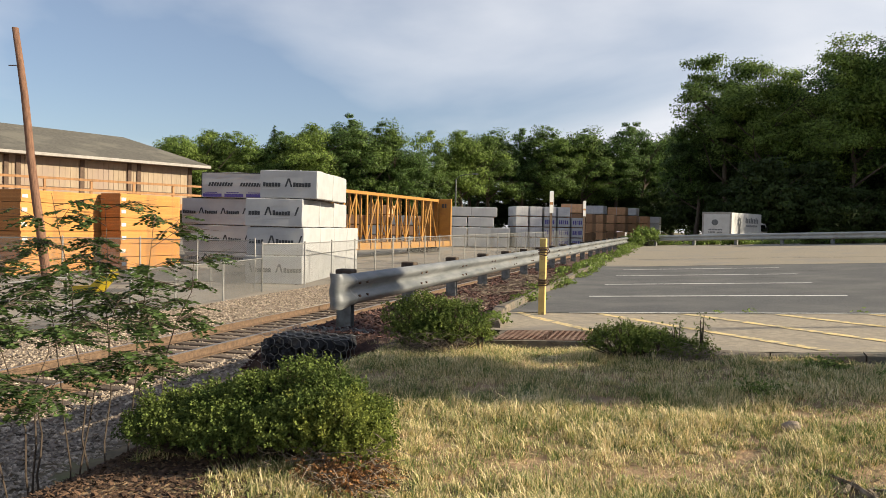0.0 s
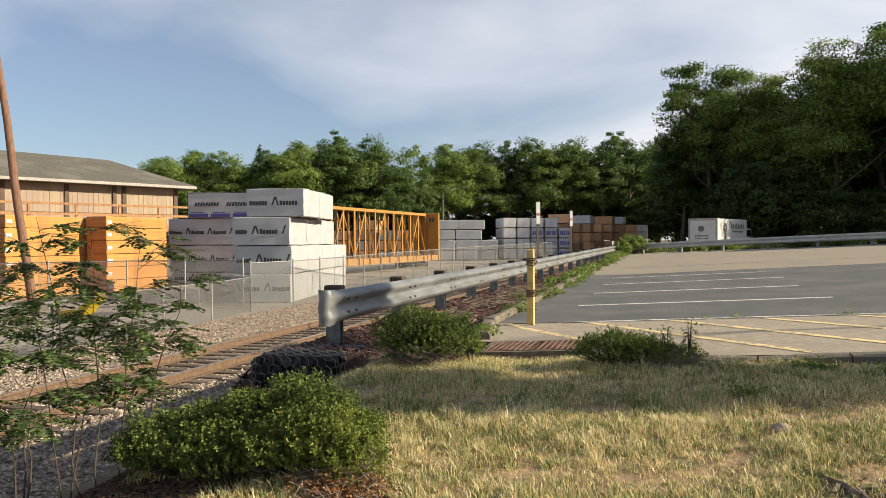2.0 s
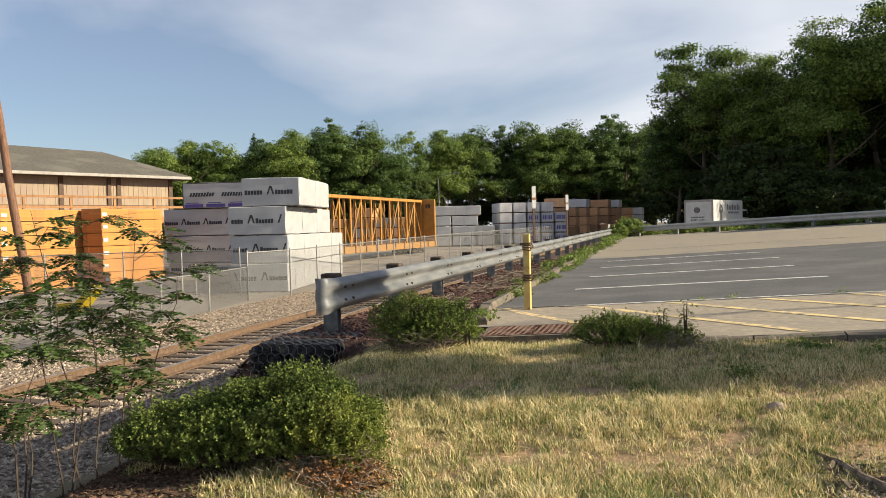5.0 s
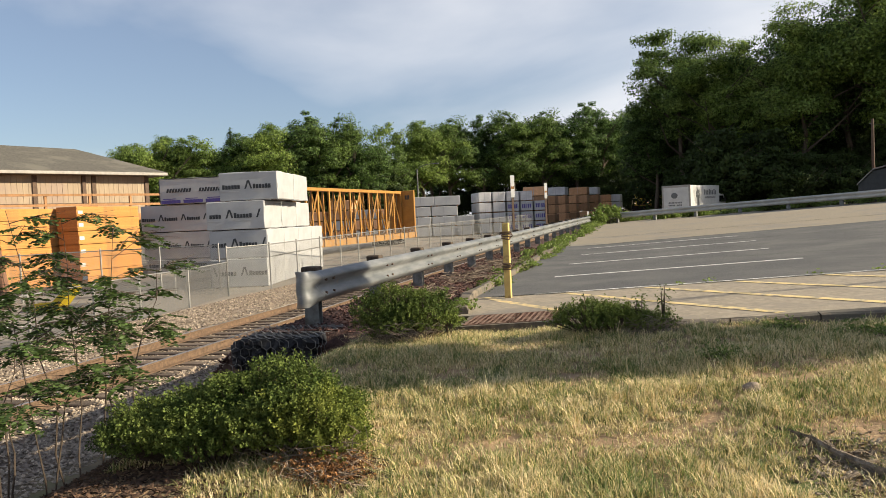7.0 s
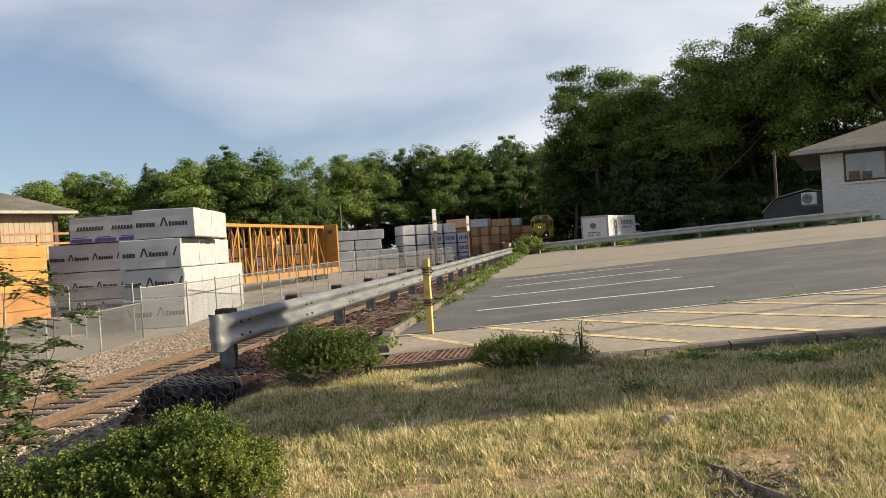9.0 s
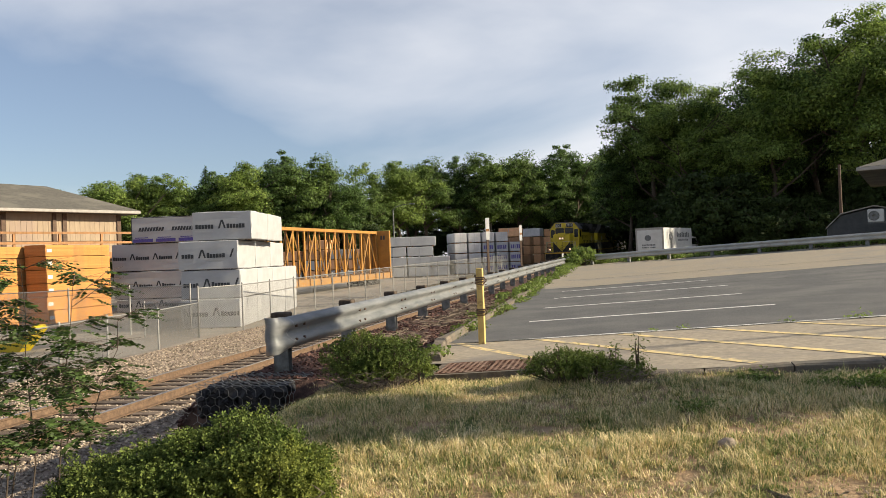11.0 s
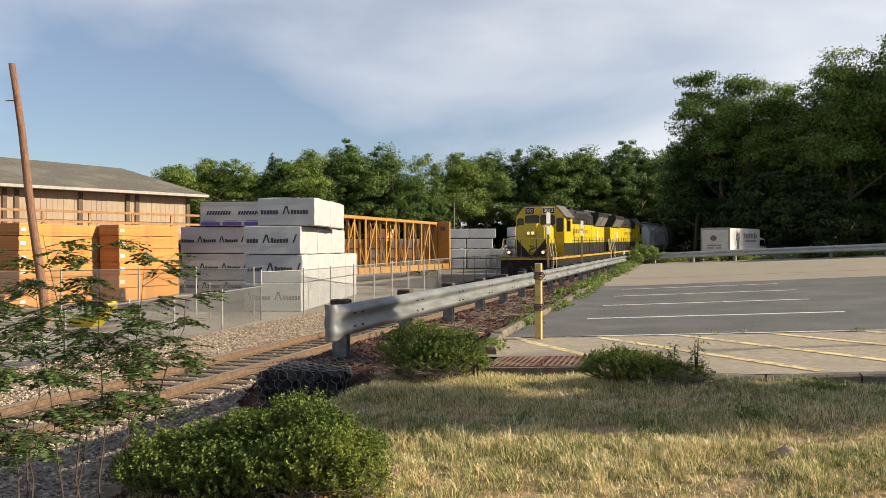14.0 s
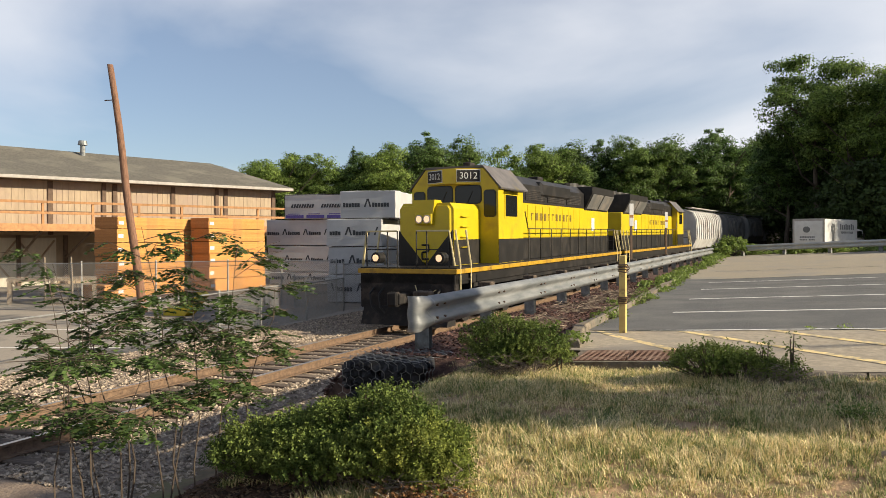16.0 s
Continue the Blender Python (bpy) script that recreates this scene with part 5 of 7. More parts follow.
for _i in range(_n + 1):
    _y = 0.4 + _i * (CL - 0.8) / _n
    for _s in (-0.24, 0.24):
        part("upright", B(_s - 0.05, _s + 0.05, _y - 0.09, _y + 0.09, 1.22, 4.5), "car_yellow", cbc)
    part("cross_tie", B(-1.34, 1.34, _y - 0.1, _y + 0.1, 0.82, 0.95), "car_yellow", cbc)
    part("stake_pocket", B(1.42, 1.50, _y - 0.08, _y + 0.08, 0.85, 1.3), "car_yellow", cbc)
    if _i < _n:
        _y2 = _y + (CL - 0.8) / _n
        _a, _b = ((_y, 1.3), (_y2, 4.4)) if _i % 2 else ((_y2, 1.3), (_y, 4.4))
        for _s in (-0.24, 0.24):
            part("diagonal", tube(bmesh.new(), (_s, *_a), (_s, *_b), 0.055, seg=4), "car_yellow", cbc)
        part("deck_strip", B(-1.3, 1.3, _y + 0.3, _y + 0.5, 1.22, 1.26), "car_yellow", cbc)
        part("hanging_strap", tube(bmesh.new(), (0.3, _y + 0.55, 4.5), (0.33, _y + 0.5, 1.26), 0.018, seg=4), "grime", cbc)
for _c in (3.0, CL - 3.0):
    for _d in (-0.88, 0.88):
        part("wheelset", tube(bmesh.new(), (-0.8, _c + _d, 0.44), (0.8, _c + _d, 0.44), 0.44, seg=18), "grime", cbc)
    part("bogie_frame", B(0.85, 1.05, _c - 1.3, _c + 1.3, 0.35, 0.7, bevel=0.06), "grime", cbc)


# ---- packs standing farther down the yard ----
def pack(x, y, z, w, d, h, material, label, group, rz=0.0, name="wrapped_package"):
    top = thing(name, (x, y, z, 0, 0, rz), label, "package", group)
    bm = B(0, w, 0, d, 0.08, h, bevel=0.04)
    part("wrapping", bm, material, top)
    for k in (0.2, w - 0.3):
        part("bearer", B(k, k + 0.1, 0.02, d - 0.02, 0, 0.08), "deckwood", top)
    part("strap", B(w * 0.5 - 0.02, w * 0.5 + 0.02, -0.012, 0.0, 0.1, h - 0.02), "ink_grey", top)
    return top


rng = random.Random(8)
for col, (x0, tiers) in enumerate(((0.0, 4), (2.6, 4), (4.75, 2))):
    for t in range(tiers):
        for row in range(2):
            p = pose(0, 0, 0, 0, 0, 15) @ Vector((x0 + rng.uniform(-0.05, 0.05) + (0.3 if t == 3 else 0), 2.5 * row, 0))
            pack(-21.3 + p.x, 71 + p.y, yard_z(72) + 0.98 * t, 2.5 if col < 2 else 1.9, 2.4, 0.97, "wrap", "white wrapped package in a far stack", "far white packages", 15)
for col in range(5):
    for t in range(4 if col < 4 else 3):
        p = pack(-14.7 + 1.28 * col, 74.5 + 0.7 * col, yard_z(75) + 1.03 * t, 1.24, 3.6, 1.02, "tarp" if t == 3 or col < 2 else "wrap", "loosely wrapped white lumber package", "wrapped packages", 24)
        if col >= 2 and t < 3:
            bm = bmesh.new()
            for k in range(5):
                box(bm, 0.12 + 0.2 * k, 0.26 + 0.2 * k, -0.01, -0.004, 0.35, 0.75)
            part("print", bm, "ink_blue", p, "dark blue printing")
for col in range(8):
    f = col / 7
    y0 = 92 + 32 * f
    dirx = -0.125 + 0.1 * f
    hgt = (4, 3, 4, 3, 4, 4, 3, 3)[col]
    for t in range(hgt):
        pale = col in (2, 5) and t == hgt - 1 or col == 7
        pack(dirx * y0 - 1.2, y0, yard_z(y0) + 1.15 * t + 0.2, 2.5, 2.4, 1.13, "tarp" if pale else "brown_stack", "pale wrapped package in a far stack" if pale else "brown timber package in a far stack", "far brown packages", -6)

for col in range(4):
    for t in range(3 + (col % 3 == 1)):
        pale = (col * 3 + t * 2) % 5 < 2
        pack(-31.5 + 2.55 * col, 70 + 0.4 * col, yard_z(70) + 1.0 * t, 2.3, 2.4, 0.98, "wrap" if pale else "brown_stack", "white wrapped package beyond the flat car" if pale else "brown timber package beyond the flat car", "packages beyond the flat car", 4)

# ---- street lamp ----
lamp_post = thing("street_lamp", (-28.6, 102.0, -0.6), "tall grey street lamp with a curved arm", "street lamp")
part("column", tube(bmesh.new(), (0, 0, -0.3), (0, 0, 8.4), 0.13, 0.08, 10), "dark_post", lamp_post)
arm = part("arm", pipe(bmesh.new(), [(0, 0, 8.3), (0.5, 0, 8.7), (1.4, 0, 8.95), (2.4, 0, 9.0)], 0.05), "dark_post", lamp_post)
part("lantern", B(2.3, 3.1, -0.16, 0.16, 8.93, 9.07, bevel=0.04), "galv", arm)

# ---- box truck ----
truck = thing("box_truck", Matrix.Translation((2.66, 72.4, -0.03)) @ pose(0, 0, 0, 0, 0, -25.5) @ Matrix.Diagonal((1.15, 1.12, 1.0, 1.0)), "white box truck with grey lettering parked beyond the guardrail", "truck")
bm = B(0, 2.25, 0, 6.4, 0.62, 2.88, bevel=0.03)
bodyp = part("cargo_box", bm, "truck_white", truck)
part("rear_frame", B(-0.03, 2.28, -0.05, 0.0, 0.55, 2.92, bevel=0.01), "fascia", bodyp)
part("roller_door", B(0.12, 2.13, -0.07, -0.045, 0.7, 2.72), "truck_white", bodyp)
bm = bmesh.new()
tube(bm, (1.0, -0.075, 2.0), (1.0, -0.072, 2.0), 0.27, seg=10)
bars(bm, 0.5, 1.6, 1.3, 0.14, rng, (9,), -0.074)
bars(bm, 0.5, 1.6, 1.08, 0.12, rng, (5, 4), -0.074)
part("rear_print", bm, "print_grey", bodyp, "grey emblem and lettering bars")
bm = bmesh.new()
for k in range(8):
    box(bm, 2.252, 2.262, 2.9 + 0.36 * k, 3.12 + 0.36 * k, 2.0, 2.4 if k % 3 else 2.5)
for k in range(11):
    box(bm, 2.252, 2.262, 3.1 + 0.22 * k, 3.22 + 0.22 * k, 1.66, 1.84)
part("side_lettering", bm, "print_grey", bodyp, "grey lettering bars")
bm = bmesh.new()
for k in range(7):
    an = k * math.tau / 7
    tube(bm, (2.252, 1.6 + 0.25 * math.cos(an), 2.05 + 0.3 * math.sin(an)), (2.262, 1.6 + 0.25 * math.cos(an), 2.05 + 0.3 * math.sin(an)), 0.17, seg=8)
box(bm, 2.252, 2.262, 1.4, 1.8, 1.0, 1.75)
part("side_emblem", bm, "print_grey", bodyp, "grey vase-shaped emblem")
part("chassis", B(0.5, 1.75, 0.2, 8.0, 0.45, 0.62), "grime", truck)
bm = prism(bmesh.new(), [(6.5, 0.5), (8.35, 0.5), (8.35, 1.15), (7.95, 1.95), (7.6, 2.1), (6.5, 2.1)], "x", 0.1, 2.1)
cabp = part("cab", bm, "truck_white", truck)
part("side_window", prism(bmesh.new(), [(6.8, 1.3), (7.95, 1.3), (7.75, 1.9), (6.8, 1.9)], "x", 2.09, 2.115), "glass", cabp)
part("mirror", B(2.2, 2.32, 7.7, 7.78, 1.3, 1.7), "rubber", cabp)
for _y in (1.5, 7.4):
    for _x in (0.25, 2.0):
        whl = part("wheel", tube(bmesh.new(), (_x - 0.13, _y, 0.42), (_x + 0.13, _y, 0.42), 0.42, seg=20), "rubber", truck)
        part("rim", tube(bmesh.new(), (_x - 0.14, _y, 0.42), (_x + 0.14, _y, 0.42), 0.24, seg=14), "truck_white", whl)

M["window_glass"] = mat("window_glass", (0.16, 0.19, 0.2), (0.12, 0.145, 0.155), 1, 0.05, bump=0, spec=1.0)
# ---- house at the car park ----
HOUSE = Matrix.Translation((13.3, 40.3, 0.55)) @ pose(0, 0, 0, 0, 0, -19.5)
house = thing("house", HOUSE, "white painted brick house with a low hipped roof", "house")
part("wall", B(0, 16, 0, 11, -1.0, 3.85), "brickwhite", house)
bm = bmesh.new()
vs = [bm.verts.new(p) for p in ((-1.25, -1.1, 3.95), (17.2, -1.1, 3.95), (17.2, 12.1, 3.95), (-1.25, 12.1, 3.95), (4.5, 5.5, 6.0), (11.5, 5.5, 6.0))]
low = [bm.verts.new(v.co - Vector((0, 0, 0.2))) for v in vs[:4]]
for q in ((0, 1, 5, 4), (1, 2, 5), (2, 3, 4, 5), (3, 0, 4)):
    bm.faces.new([vs[i] for i in q])
for i in range(4):
    bm.faces.new((vs[i], low[i], low[(i + 1) % 4], vs[(i + 1) % 4]))
bm.faces.new(low)
bmesh.ops.recalc_face_normals(bm, faces=bm.faces)
part("roof", bm, "shingle", house)
part("gutter", B(-1.3, 17.2, -1.2, -1.1, 3.76, 3.93, bevel=0.02), "fascia", house)
win = part("window", B(1.0, 4.6, -0.04, 0.02, 2.3, 3.75), "trimdark", house, "wide window in a dark brown frame")
for _x in (1.1, 2.85):
    part("pane", B(_x, _x + 1.65, -0.05, -0.035, 2.4, 3.65), "window_glass", win)
part("sill", B(0.95, 4.65, -0.1, 0.0, 2.2, 2.3), "brickwhite", win)
for _x, _w, _h in ((1.2, 0.5, 0.42), (1.75, 0.45, 0.35), (2.9, 0.7, 0.45)):
    part("box_behind_pane", B(_x, _x + _w, -0.054, -0.049, 2.4, 2.4 + _h), "kerb", win, "brown cardboard box in the window")
brick_me = None
for _r in range(30):
    for _c in range(10):
        m = pose(0.23 * _c + (0.115 if _r % 2 else 0.0) + 0.005, -0.012, 0.35 + 0.078 * _r)
        if brick_me is None:
            b = part("brick", B(0, 0.215, 0, 0.03, 0, 0.066), "brickwhite", house)
            b.matrix_basis, brick_me = m, b.data
        else:
            share("brick", brick_me, m, house)
ac = thing("air_conditioner", HOUSE @ Matrix.Translation((-0.62, 0.35, 1.35)), "white outdoor air conditioner on a wall bracket", "air conditioner")
part("casing", B(-0.35, 0.35, -0.15, 0.15, 0, 0.62, bevel=0.03), "truck_white", ac)
part("fan_grille", tube(bmesh.new(), (-0.08, -0.15, 0.3), (-0.08, -0.165, 0.3), 0.24, seg=20), "dark_post", ac)
part("bracket", B(-0.35, 0.5, -0.1, 0.1, -0.06, 0.0), "dark_post", ac)
shed = thing("garden_shed", (12.2, 46.8, 0.6, 0, 0, -14), "dark grey gambrel-roofed garden shed", "shed")
part("body", prism(bmesh.new(), [(0, -0.8), (4.6, -0.8), (4.6, 1.2), (3.9, 1.85), (2.3, 2.2), (0.7, 1.85), (0, 1.2)], "y", 0, 4), "shed", shed)
bm = bmesh.new()
for a, b in (((-0.08, 1.16), (0.67, 1.91)), ((0.67, 1.91), (2.3, 2.27)), ((2.3, 2.27), (3.93, 1.91)), ((3.93, 1.91), (4.68, 1.16))):
    prism(bm, [a, b, (b[0], b[1] + 0.07), (a[0], a[1] + 0.07)], "y", -0.15, 4.15)
part("roof", bm, "fascia", shed)
part("foundation", B(-0.05, 4.65, -0.06, 4.05, -1.6, 0.0), "brickwhite", shed, "pale block foundation")
upole = thing("utility_pole", (17.4, 63.0, 2.5), "thin dark wooden utility pole by the trees", "utility pole")
part("shaft", tube(bmesh.new(), (0, 0, -1.5), (0, 0, 4.3), 0.13, 0.1, 10), "trimdark", upole)
part("cable", pipe(bmesh.new(), [(0, 0, 3.9), (-0.6, -7, 3.2), (-1.2, -14, 2.7), (-2.0, -21.5, 2.55)], 0.02, 4), "rubber", upole)

# ---- bollard, signs, drain, gabion ----
bollard = thing("bollard", (-1.45, 9.0, 0), "yellow square timber bollard with peeling paint", "bollard")
part("post", B(-0.038, 0.038, -0.045, 0.045, -0.2, 0.9, bevel=0.006), "yellow_post", bollard)
for _z in (0.35, 0.72):
    r_ = random.Random(int(_z * 100))
    for k in range(5):
        z = _z + 0.018 * k
        part("wire_loop", pipe(bmesh.new(), [(-0.046, -0.053, z), (0.046, -0.053, z + r_.uniform(-0.02, 0.02)), (0.046, 0.053, z), (-0.046, 0.053, z), (-0.046, -0.053, z)], 0.007, 4), "trimdark", bollard, "rusty wire wound round the post")
    part("wire_end", pipe(bmesh.new(), [(0.046, -0.053, _z), (0.09, -0.08, _z + 0.03), (0.06, -0.09, _z + 0.08)], 0.006, 4), "trimdark", bollard)
for _x, _y, _t, _h in ((-3.25, 21.5, 2.09, 0.62), (-3.25, 30.0, 2.15, 0.6), (-2.45, 44.0, 0.95, 0.5)):
    sg = thing("sign_post", (_x, _y, 0, 0, 0, 32), "narrow white sign on a thin dark post behind the guardrail", "sign", "track side signs")
    part("post", B(-0.03, 0.03, 0.0, 0.04, -0.5, _t - 0.05), "trimdark", sg)
    part("plate", B(-0.06, 0.06, -0.012, 0.0, _t - _h, _t, bevel=0.003), "truck_white", sg)
    part("mark", B(-0.05, 0.05, -0.016, -0.011, _t - _h * 0.62, _t - _h * 0.5), "deckwood", sg)

drain = thing("drain_grate", (-1.52, 6.72, lot_z(-1.52) + 0.004, 0, -2.86, 0), "rusty cast-iron drain grate with rows of square holes", "drain")
for a in ((-0.06, 0.98, -0.06, -0.005), (-0.06, 0.98, 0.665, 0.72), (-0.06, -0.005, -0.005, 0.665), (0.915, 0.98, -0.005, 0.665)):
    part("frame", B(*a, -0.12, 0.006), "kerb", drain)
for gx in (0.0, 0.47):
    g = part("grate", B(gx, gx + 0.44, 0.0, 0.66, -0.095, -0.085), "rust", drain)
    for i in range(8):
        part("bar", B(gx + 0.01 + i * 0.0525, gx + 0.03 + i * 0.0525, 0.0, 0.66, -0.08, 0.012), "rust", g)
    for j in range(9):
        part("cross_bar", B(gx + 0.0, gx + 0.44, 0.0 + j * 0.078, 0.026 + j * 0.078, -0.0795, 0.0115), "rust", g)
    # near-black bottom plate: the shade of the deep pit is in its colour
    g.data.materials[0] = M["dark"]

gab = thing("gabion", (-3.6, 6.22, -0.74), "black stone-filled gabion basket of hexagonal wire mesh", "gabion")
rng = random.Random(3)
vs, fs = [], []
bm = bmesh.new()
for _k in range(520):
    c = Vector((rng.uniform(0.06, 0.8), rng.uniform(0.05, 0.75), rng.uniform(0.02, 0.67)))
    face = rng.random()
    if face < 0.5:
        c.y = 0.06
    elif face < 0.8:
        c.z = 0.66
    mm = Matrix.Translation(c) @ Euler((rng.uniform(0, 3), rng.uniform(0, 3), rng.uniform(0, 3))).to_matrix().to_4x4()
    s = rng.uniform(0.03, 0.065)
    box(bm, -s, s, -s * 0.8, s * 0.8, -s * 0.7, s * 0.7, 0, mm)
tagged(part("stone_fill", bm, "gabion_fill", gab), kind="stuff")
bm = bmesh.new()
def hexes(u0, u1, v0, v1, put):
    r = 0.05
    row = 0
    v = v0
    while v < v1:
        u = u0 + (0.5 * r * 1.732 if row % 2 else 0)
        while u < u1:
            cs = [(u + r * math.sin(k * math.tau / 6), v + r * math.cos(k * math.tau / 6)) for k in range(4)]
            for (a, b), (c, d) in zip(cs, cs[1:]):
                tube(bm, put(a, b), put(c, d), 0.0026, seg=3, caps=False)
            u += r * 1.732
        v += 1.5 * r
        row += 1
hexes(0, 0.86, 0, 0.73, lambda u, v: (u, 0.0, v))
hexes(0, 0.86, 0, 0.8, lambda u, v: (u, v, 0.735))
hexes(0, 0.8, 0, 0.73, lambda u, v: (0.86, u, v))
tagged(part("wire_mesh", bm, "fence", gab), kind="stuff")


# ---- trees ----
def crown_mesh(seed, rx, rz, leaves, leaf, material, clumps=250):
    """Leaves gathered in clumps over a lobed crown with gaps, centred at the origin."""
    g = np.random.default_rng(seed)
    nl = 24
    turn_by, rise = np.arange(nl) * 2.39996 + g.uniform(0, 6), np.linspace(-0.93, 0.97, nl)
    ring = np.sqrt(1 - rise ** 2)
    lobes = np.stack([ring * np.cos(turn_by), ring * np.sin(turn_by), rise], -1) + g.normal(size=(nl, 3)) * 0.16
    lobes = lobes * g.uniform(0.42, 0.74, (nl, 1)) * np.array([rx, rx, rz])
    lobes[::5] *= 0.4
    lr = g.uniform(0.27, 0.46, nl) * rx
    k = g.integers(0, nl, clumps)
    d = g.normal(size=(clumps, 3))
    d[:, 2] += 0.35
    d /= np.linalg.norm(d, axis=1)[:, None]
    cc = lobes[k] + d * (lr[k] * g.uniform(0.55, 1.1, clumps))[:, None] * np.array([1, 1, 0.8])
    own = g.integers(0, clumps, leaves)
    cr = g.uniform(0.4, 1.0, clumps) * rx * 0.125 * math.sqrt(250 / clumps)
    off = np.clip(g.normal(size=(leaves, 3)), -1.7, 1.7)
    p = cc[own] + off * cr[own][:, None] * np.array([1, 1, 0.55])
    # leaves lie like scales on their clump: facing outwards and up
    nrm = off * 0.45 + d[own] * 0.6 + g.normal(size=(leaves, 3)) * 0.55
    nrm[:, 2] += 0.5
    nrm /= np.linalg.norm(nrm, axis=1)[:, None]
    a = np.cross(nrm, g.normal(size=(leaves, 3)))
    a /= np.linalg.norm(a, axis=1)[:, None]
    b = np.cross(nrm, a)
    s = leaf * g.uniform(0.6, 1.3, leaves)[:, None]
    v = np.empty((leaves, 4, 3))
    v[:, 0], v[:, 1], v[:, 2], v[:, 3] = p - a * s, p + b * s * 0.5, p + a * s, p - b * s * 0.5
    v = v.reshape(-1, 3)
    me = bpy.data.meshes.new("crown")
    f = np.arange(leaves * 4).reshape(-1, 4)
    me.from_pydata(v.tolist(), [], f.tolist())
    me.materials.append(M[material])
    me.update()
    return me


def trunk_mesh(seed, h, r, spread):
    """A tapered trunk with forked limbs, foot at the origin, crown centre at h."""
    g = random.Random(seed)
    bm = bmesh.new()
    pts = [Vector((g.uniform(-0.12, 0.12) * k, g.uniform(-0.12, 0.12) * k, h * k / 5)) for k in range(6)]
    for k in range(5):
        tube(bm, pts[k], pts[k + 1], r * (1 - 0.14 * k), r * (1 - 0.14 * (k + 1)), 8, caps=False)
    for _ in range(9):
        k = g.uniform(0.45, 1.0)
        a = Vector((0, 0, 0)).lerp(pts[5], k)
        an = g.uniform(0, math.tau)
        mid = a + Vector((math.cos(an), math.sin(an), g.uniform(0.5, 1.1))) * spread * 0.45
        tip = mid + Vector((math.cos(an + 0.4), math.sin(an + 0.4), g.uniform(0.3, 1.0))) * spread * 0.45
        tube(bm, a, mid, r * 0.38, r * 0.22, 6, caps=False)
        tube(bm, mid, tip, r * 0.22, r * 0.07, 5, caps=False)
    me = bpy.data.meshes.new("trunk")
    bm.to_mesh(me)
    bm.free()
    me.materials.append(M["bark"])
    return me


KINDS = {}
M["litter"] = mat("leaf_litter", (0.12, 0.07, 0.042), (0.045, 0.028, 0.02), 10, 0.95, bump=0.3, island=0.6)
M["weed"] = mat("weed_leaf", (0.20, 0.27, 0.06), (0.12, 0.175, 0.04), 4, 0.6, bump=0, island=0.45, translucent=0.35)
# kinds s and r serve only the added shade trees out of view
for _name, _s, _rx, _rz, _h, _leaves, _leaf, _mt in (
        ("a", 11, 4.6, 5.6, 8.5, 34000, 0.13, "leaf"), ("b", 12, 5.2, 5.2, 8.0, 34000, 0.13, "leaf_light"), ("c", 13, 4.2, 6.4, 9.2, 34000, 0.13, "leaf_dark"),
        ("d", 14, 5.6, 7.0, 11.0, 40000, 0.125, "leaf_dark"), ("e", 15, 5.0, 7.6, 11.5, 40000, 0.125, "leaf"), ("s", 18, 1.0, 2.4, 7.4, 9000, 0.14, "leaf"), ("r", 19, 1.2, 1.6, 8.5, 9000, 0.14, "leaf"), ("f", 16, 3.4, 3.6, 3.4, 13000, 0.15, "leaf_shaded"), ("g", 17, 5.2, 7.2, 11.0, 38000, 0.125, "leaf_light")):
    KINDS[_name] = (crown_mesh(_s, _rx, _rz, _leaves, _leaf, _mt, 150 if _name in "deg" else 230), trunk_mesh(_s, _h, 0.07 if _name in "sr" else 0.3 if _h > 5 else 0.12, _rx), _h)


def tree(kind, x, y, s, label, group, z=None, rz=0.0):
    crown, trunk, h = KINDS[kind]
    zz = ground_z(x, min(y, 300)) - 0.1 if z is None else z
    top = thing("tree" if h > 5 else "understorey_bush", Matrix.Translation((x, y, zz)) @ Matrix.Rotation(rz, 4, "Z") @ Matrix.Diagonal((s, s, s, 1)), label, "tree" if h > 5 else "bush", group)
    share("trunk", trunk, Matrix(), top)
    share("crown", crown, Matrix.Translation((0, 0, h)), top)
    return top


rng = random.Random(21)
# three unseen trees, added only to cast shade on guardrail end and lawn
tree("r", 14.6, 10.2, 1.0, "unseen round tree, added to shade the guardrail end", "car park trees")
tree("s", 13.0, 7.4, 0.72, "small unseen round tree, added to shade the lawn by the kerb", "car park trees", rz=2.0)
tree("s", 18.6, 7.75, 0.76, "small unseen round tree, added to shade the lawn by the kerb", "car park trees", rz=4.0)
GREEN = "leafy green deciduous tree at the edge of the wood"
DARK = "tall dark green deciduous tree on the wooded slope"
# tree line beyond the warehouse and yard: (bearing, distance, height)
for bearing, y, hgt in ((-0.80, 80, 11.5), (-0.73, 84, 13), (-0.67, 86, 14.2), (-0.62, 88, 13.2), (-0.555, 92, 14), (-0.50, 94, 16), (-0.445, 98, 17.5), (-0.40, 100, 16.8), (-0.36, 102, 14.5), (-0.325, 112, 13),
                        (-0.275, 128, 18.5), (-0.235, 132, 19), (-0.19, 136, 19), (-0.15, 138, 20), (-0.11, 142, 20.5), (-0.07, 146, 21.5), (-0.035, 150, 22), (0.0, 162, 23)):
    k = rng.choice("abc" if bearing < -0.2 else "acc")
    base = KINDS[k][2] + (5.6, 5.2, 6.4)["abc".index(k)]
    tree(k, bearing * y, y, (hgt + 1.2) / base * 0.95, GREEN, "tree line", rz=rng.uniform(0, 6))
    tree(rng.choice("ac"), bearing * y * 1.08 + rng.uniform(-2, 2), y + 9 + rng.uniform(0, 5), (hgt + 0.2) / base * 0.88, GREEN, "tree line", rz=rng.uniform(0, 6))
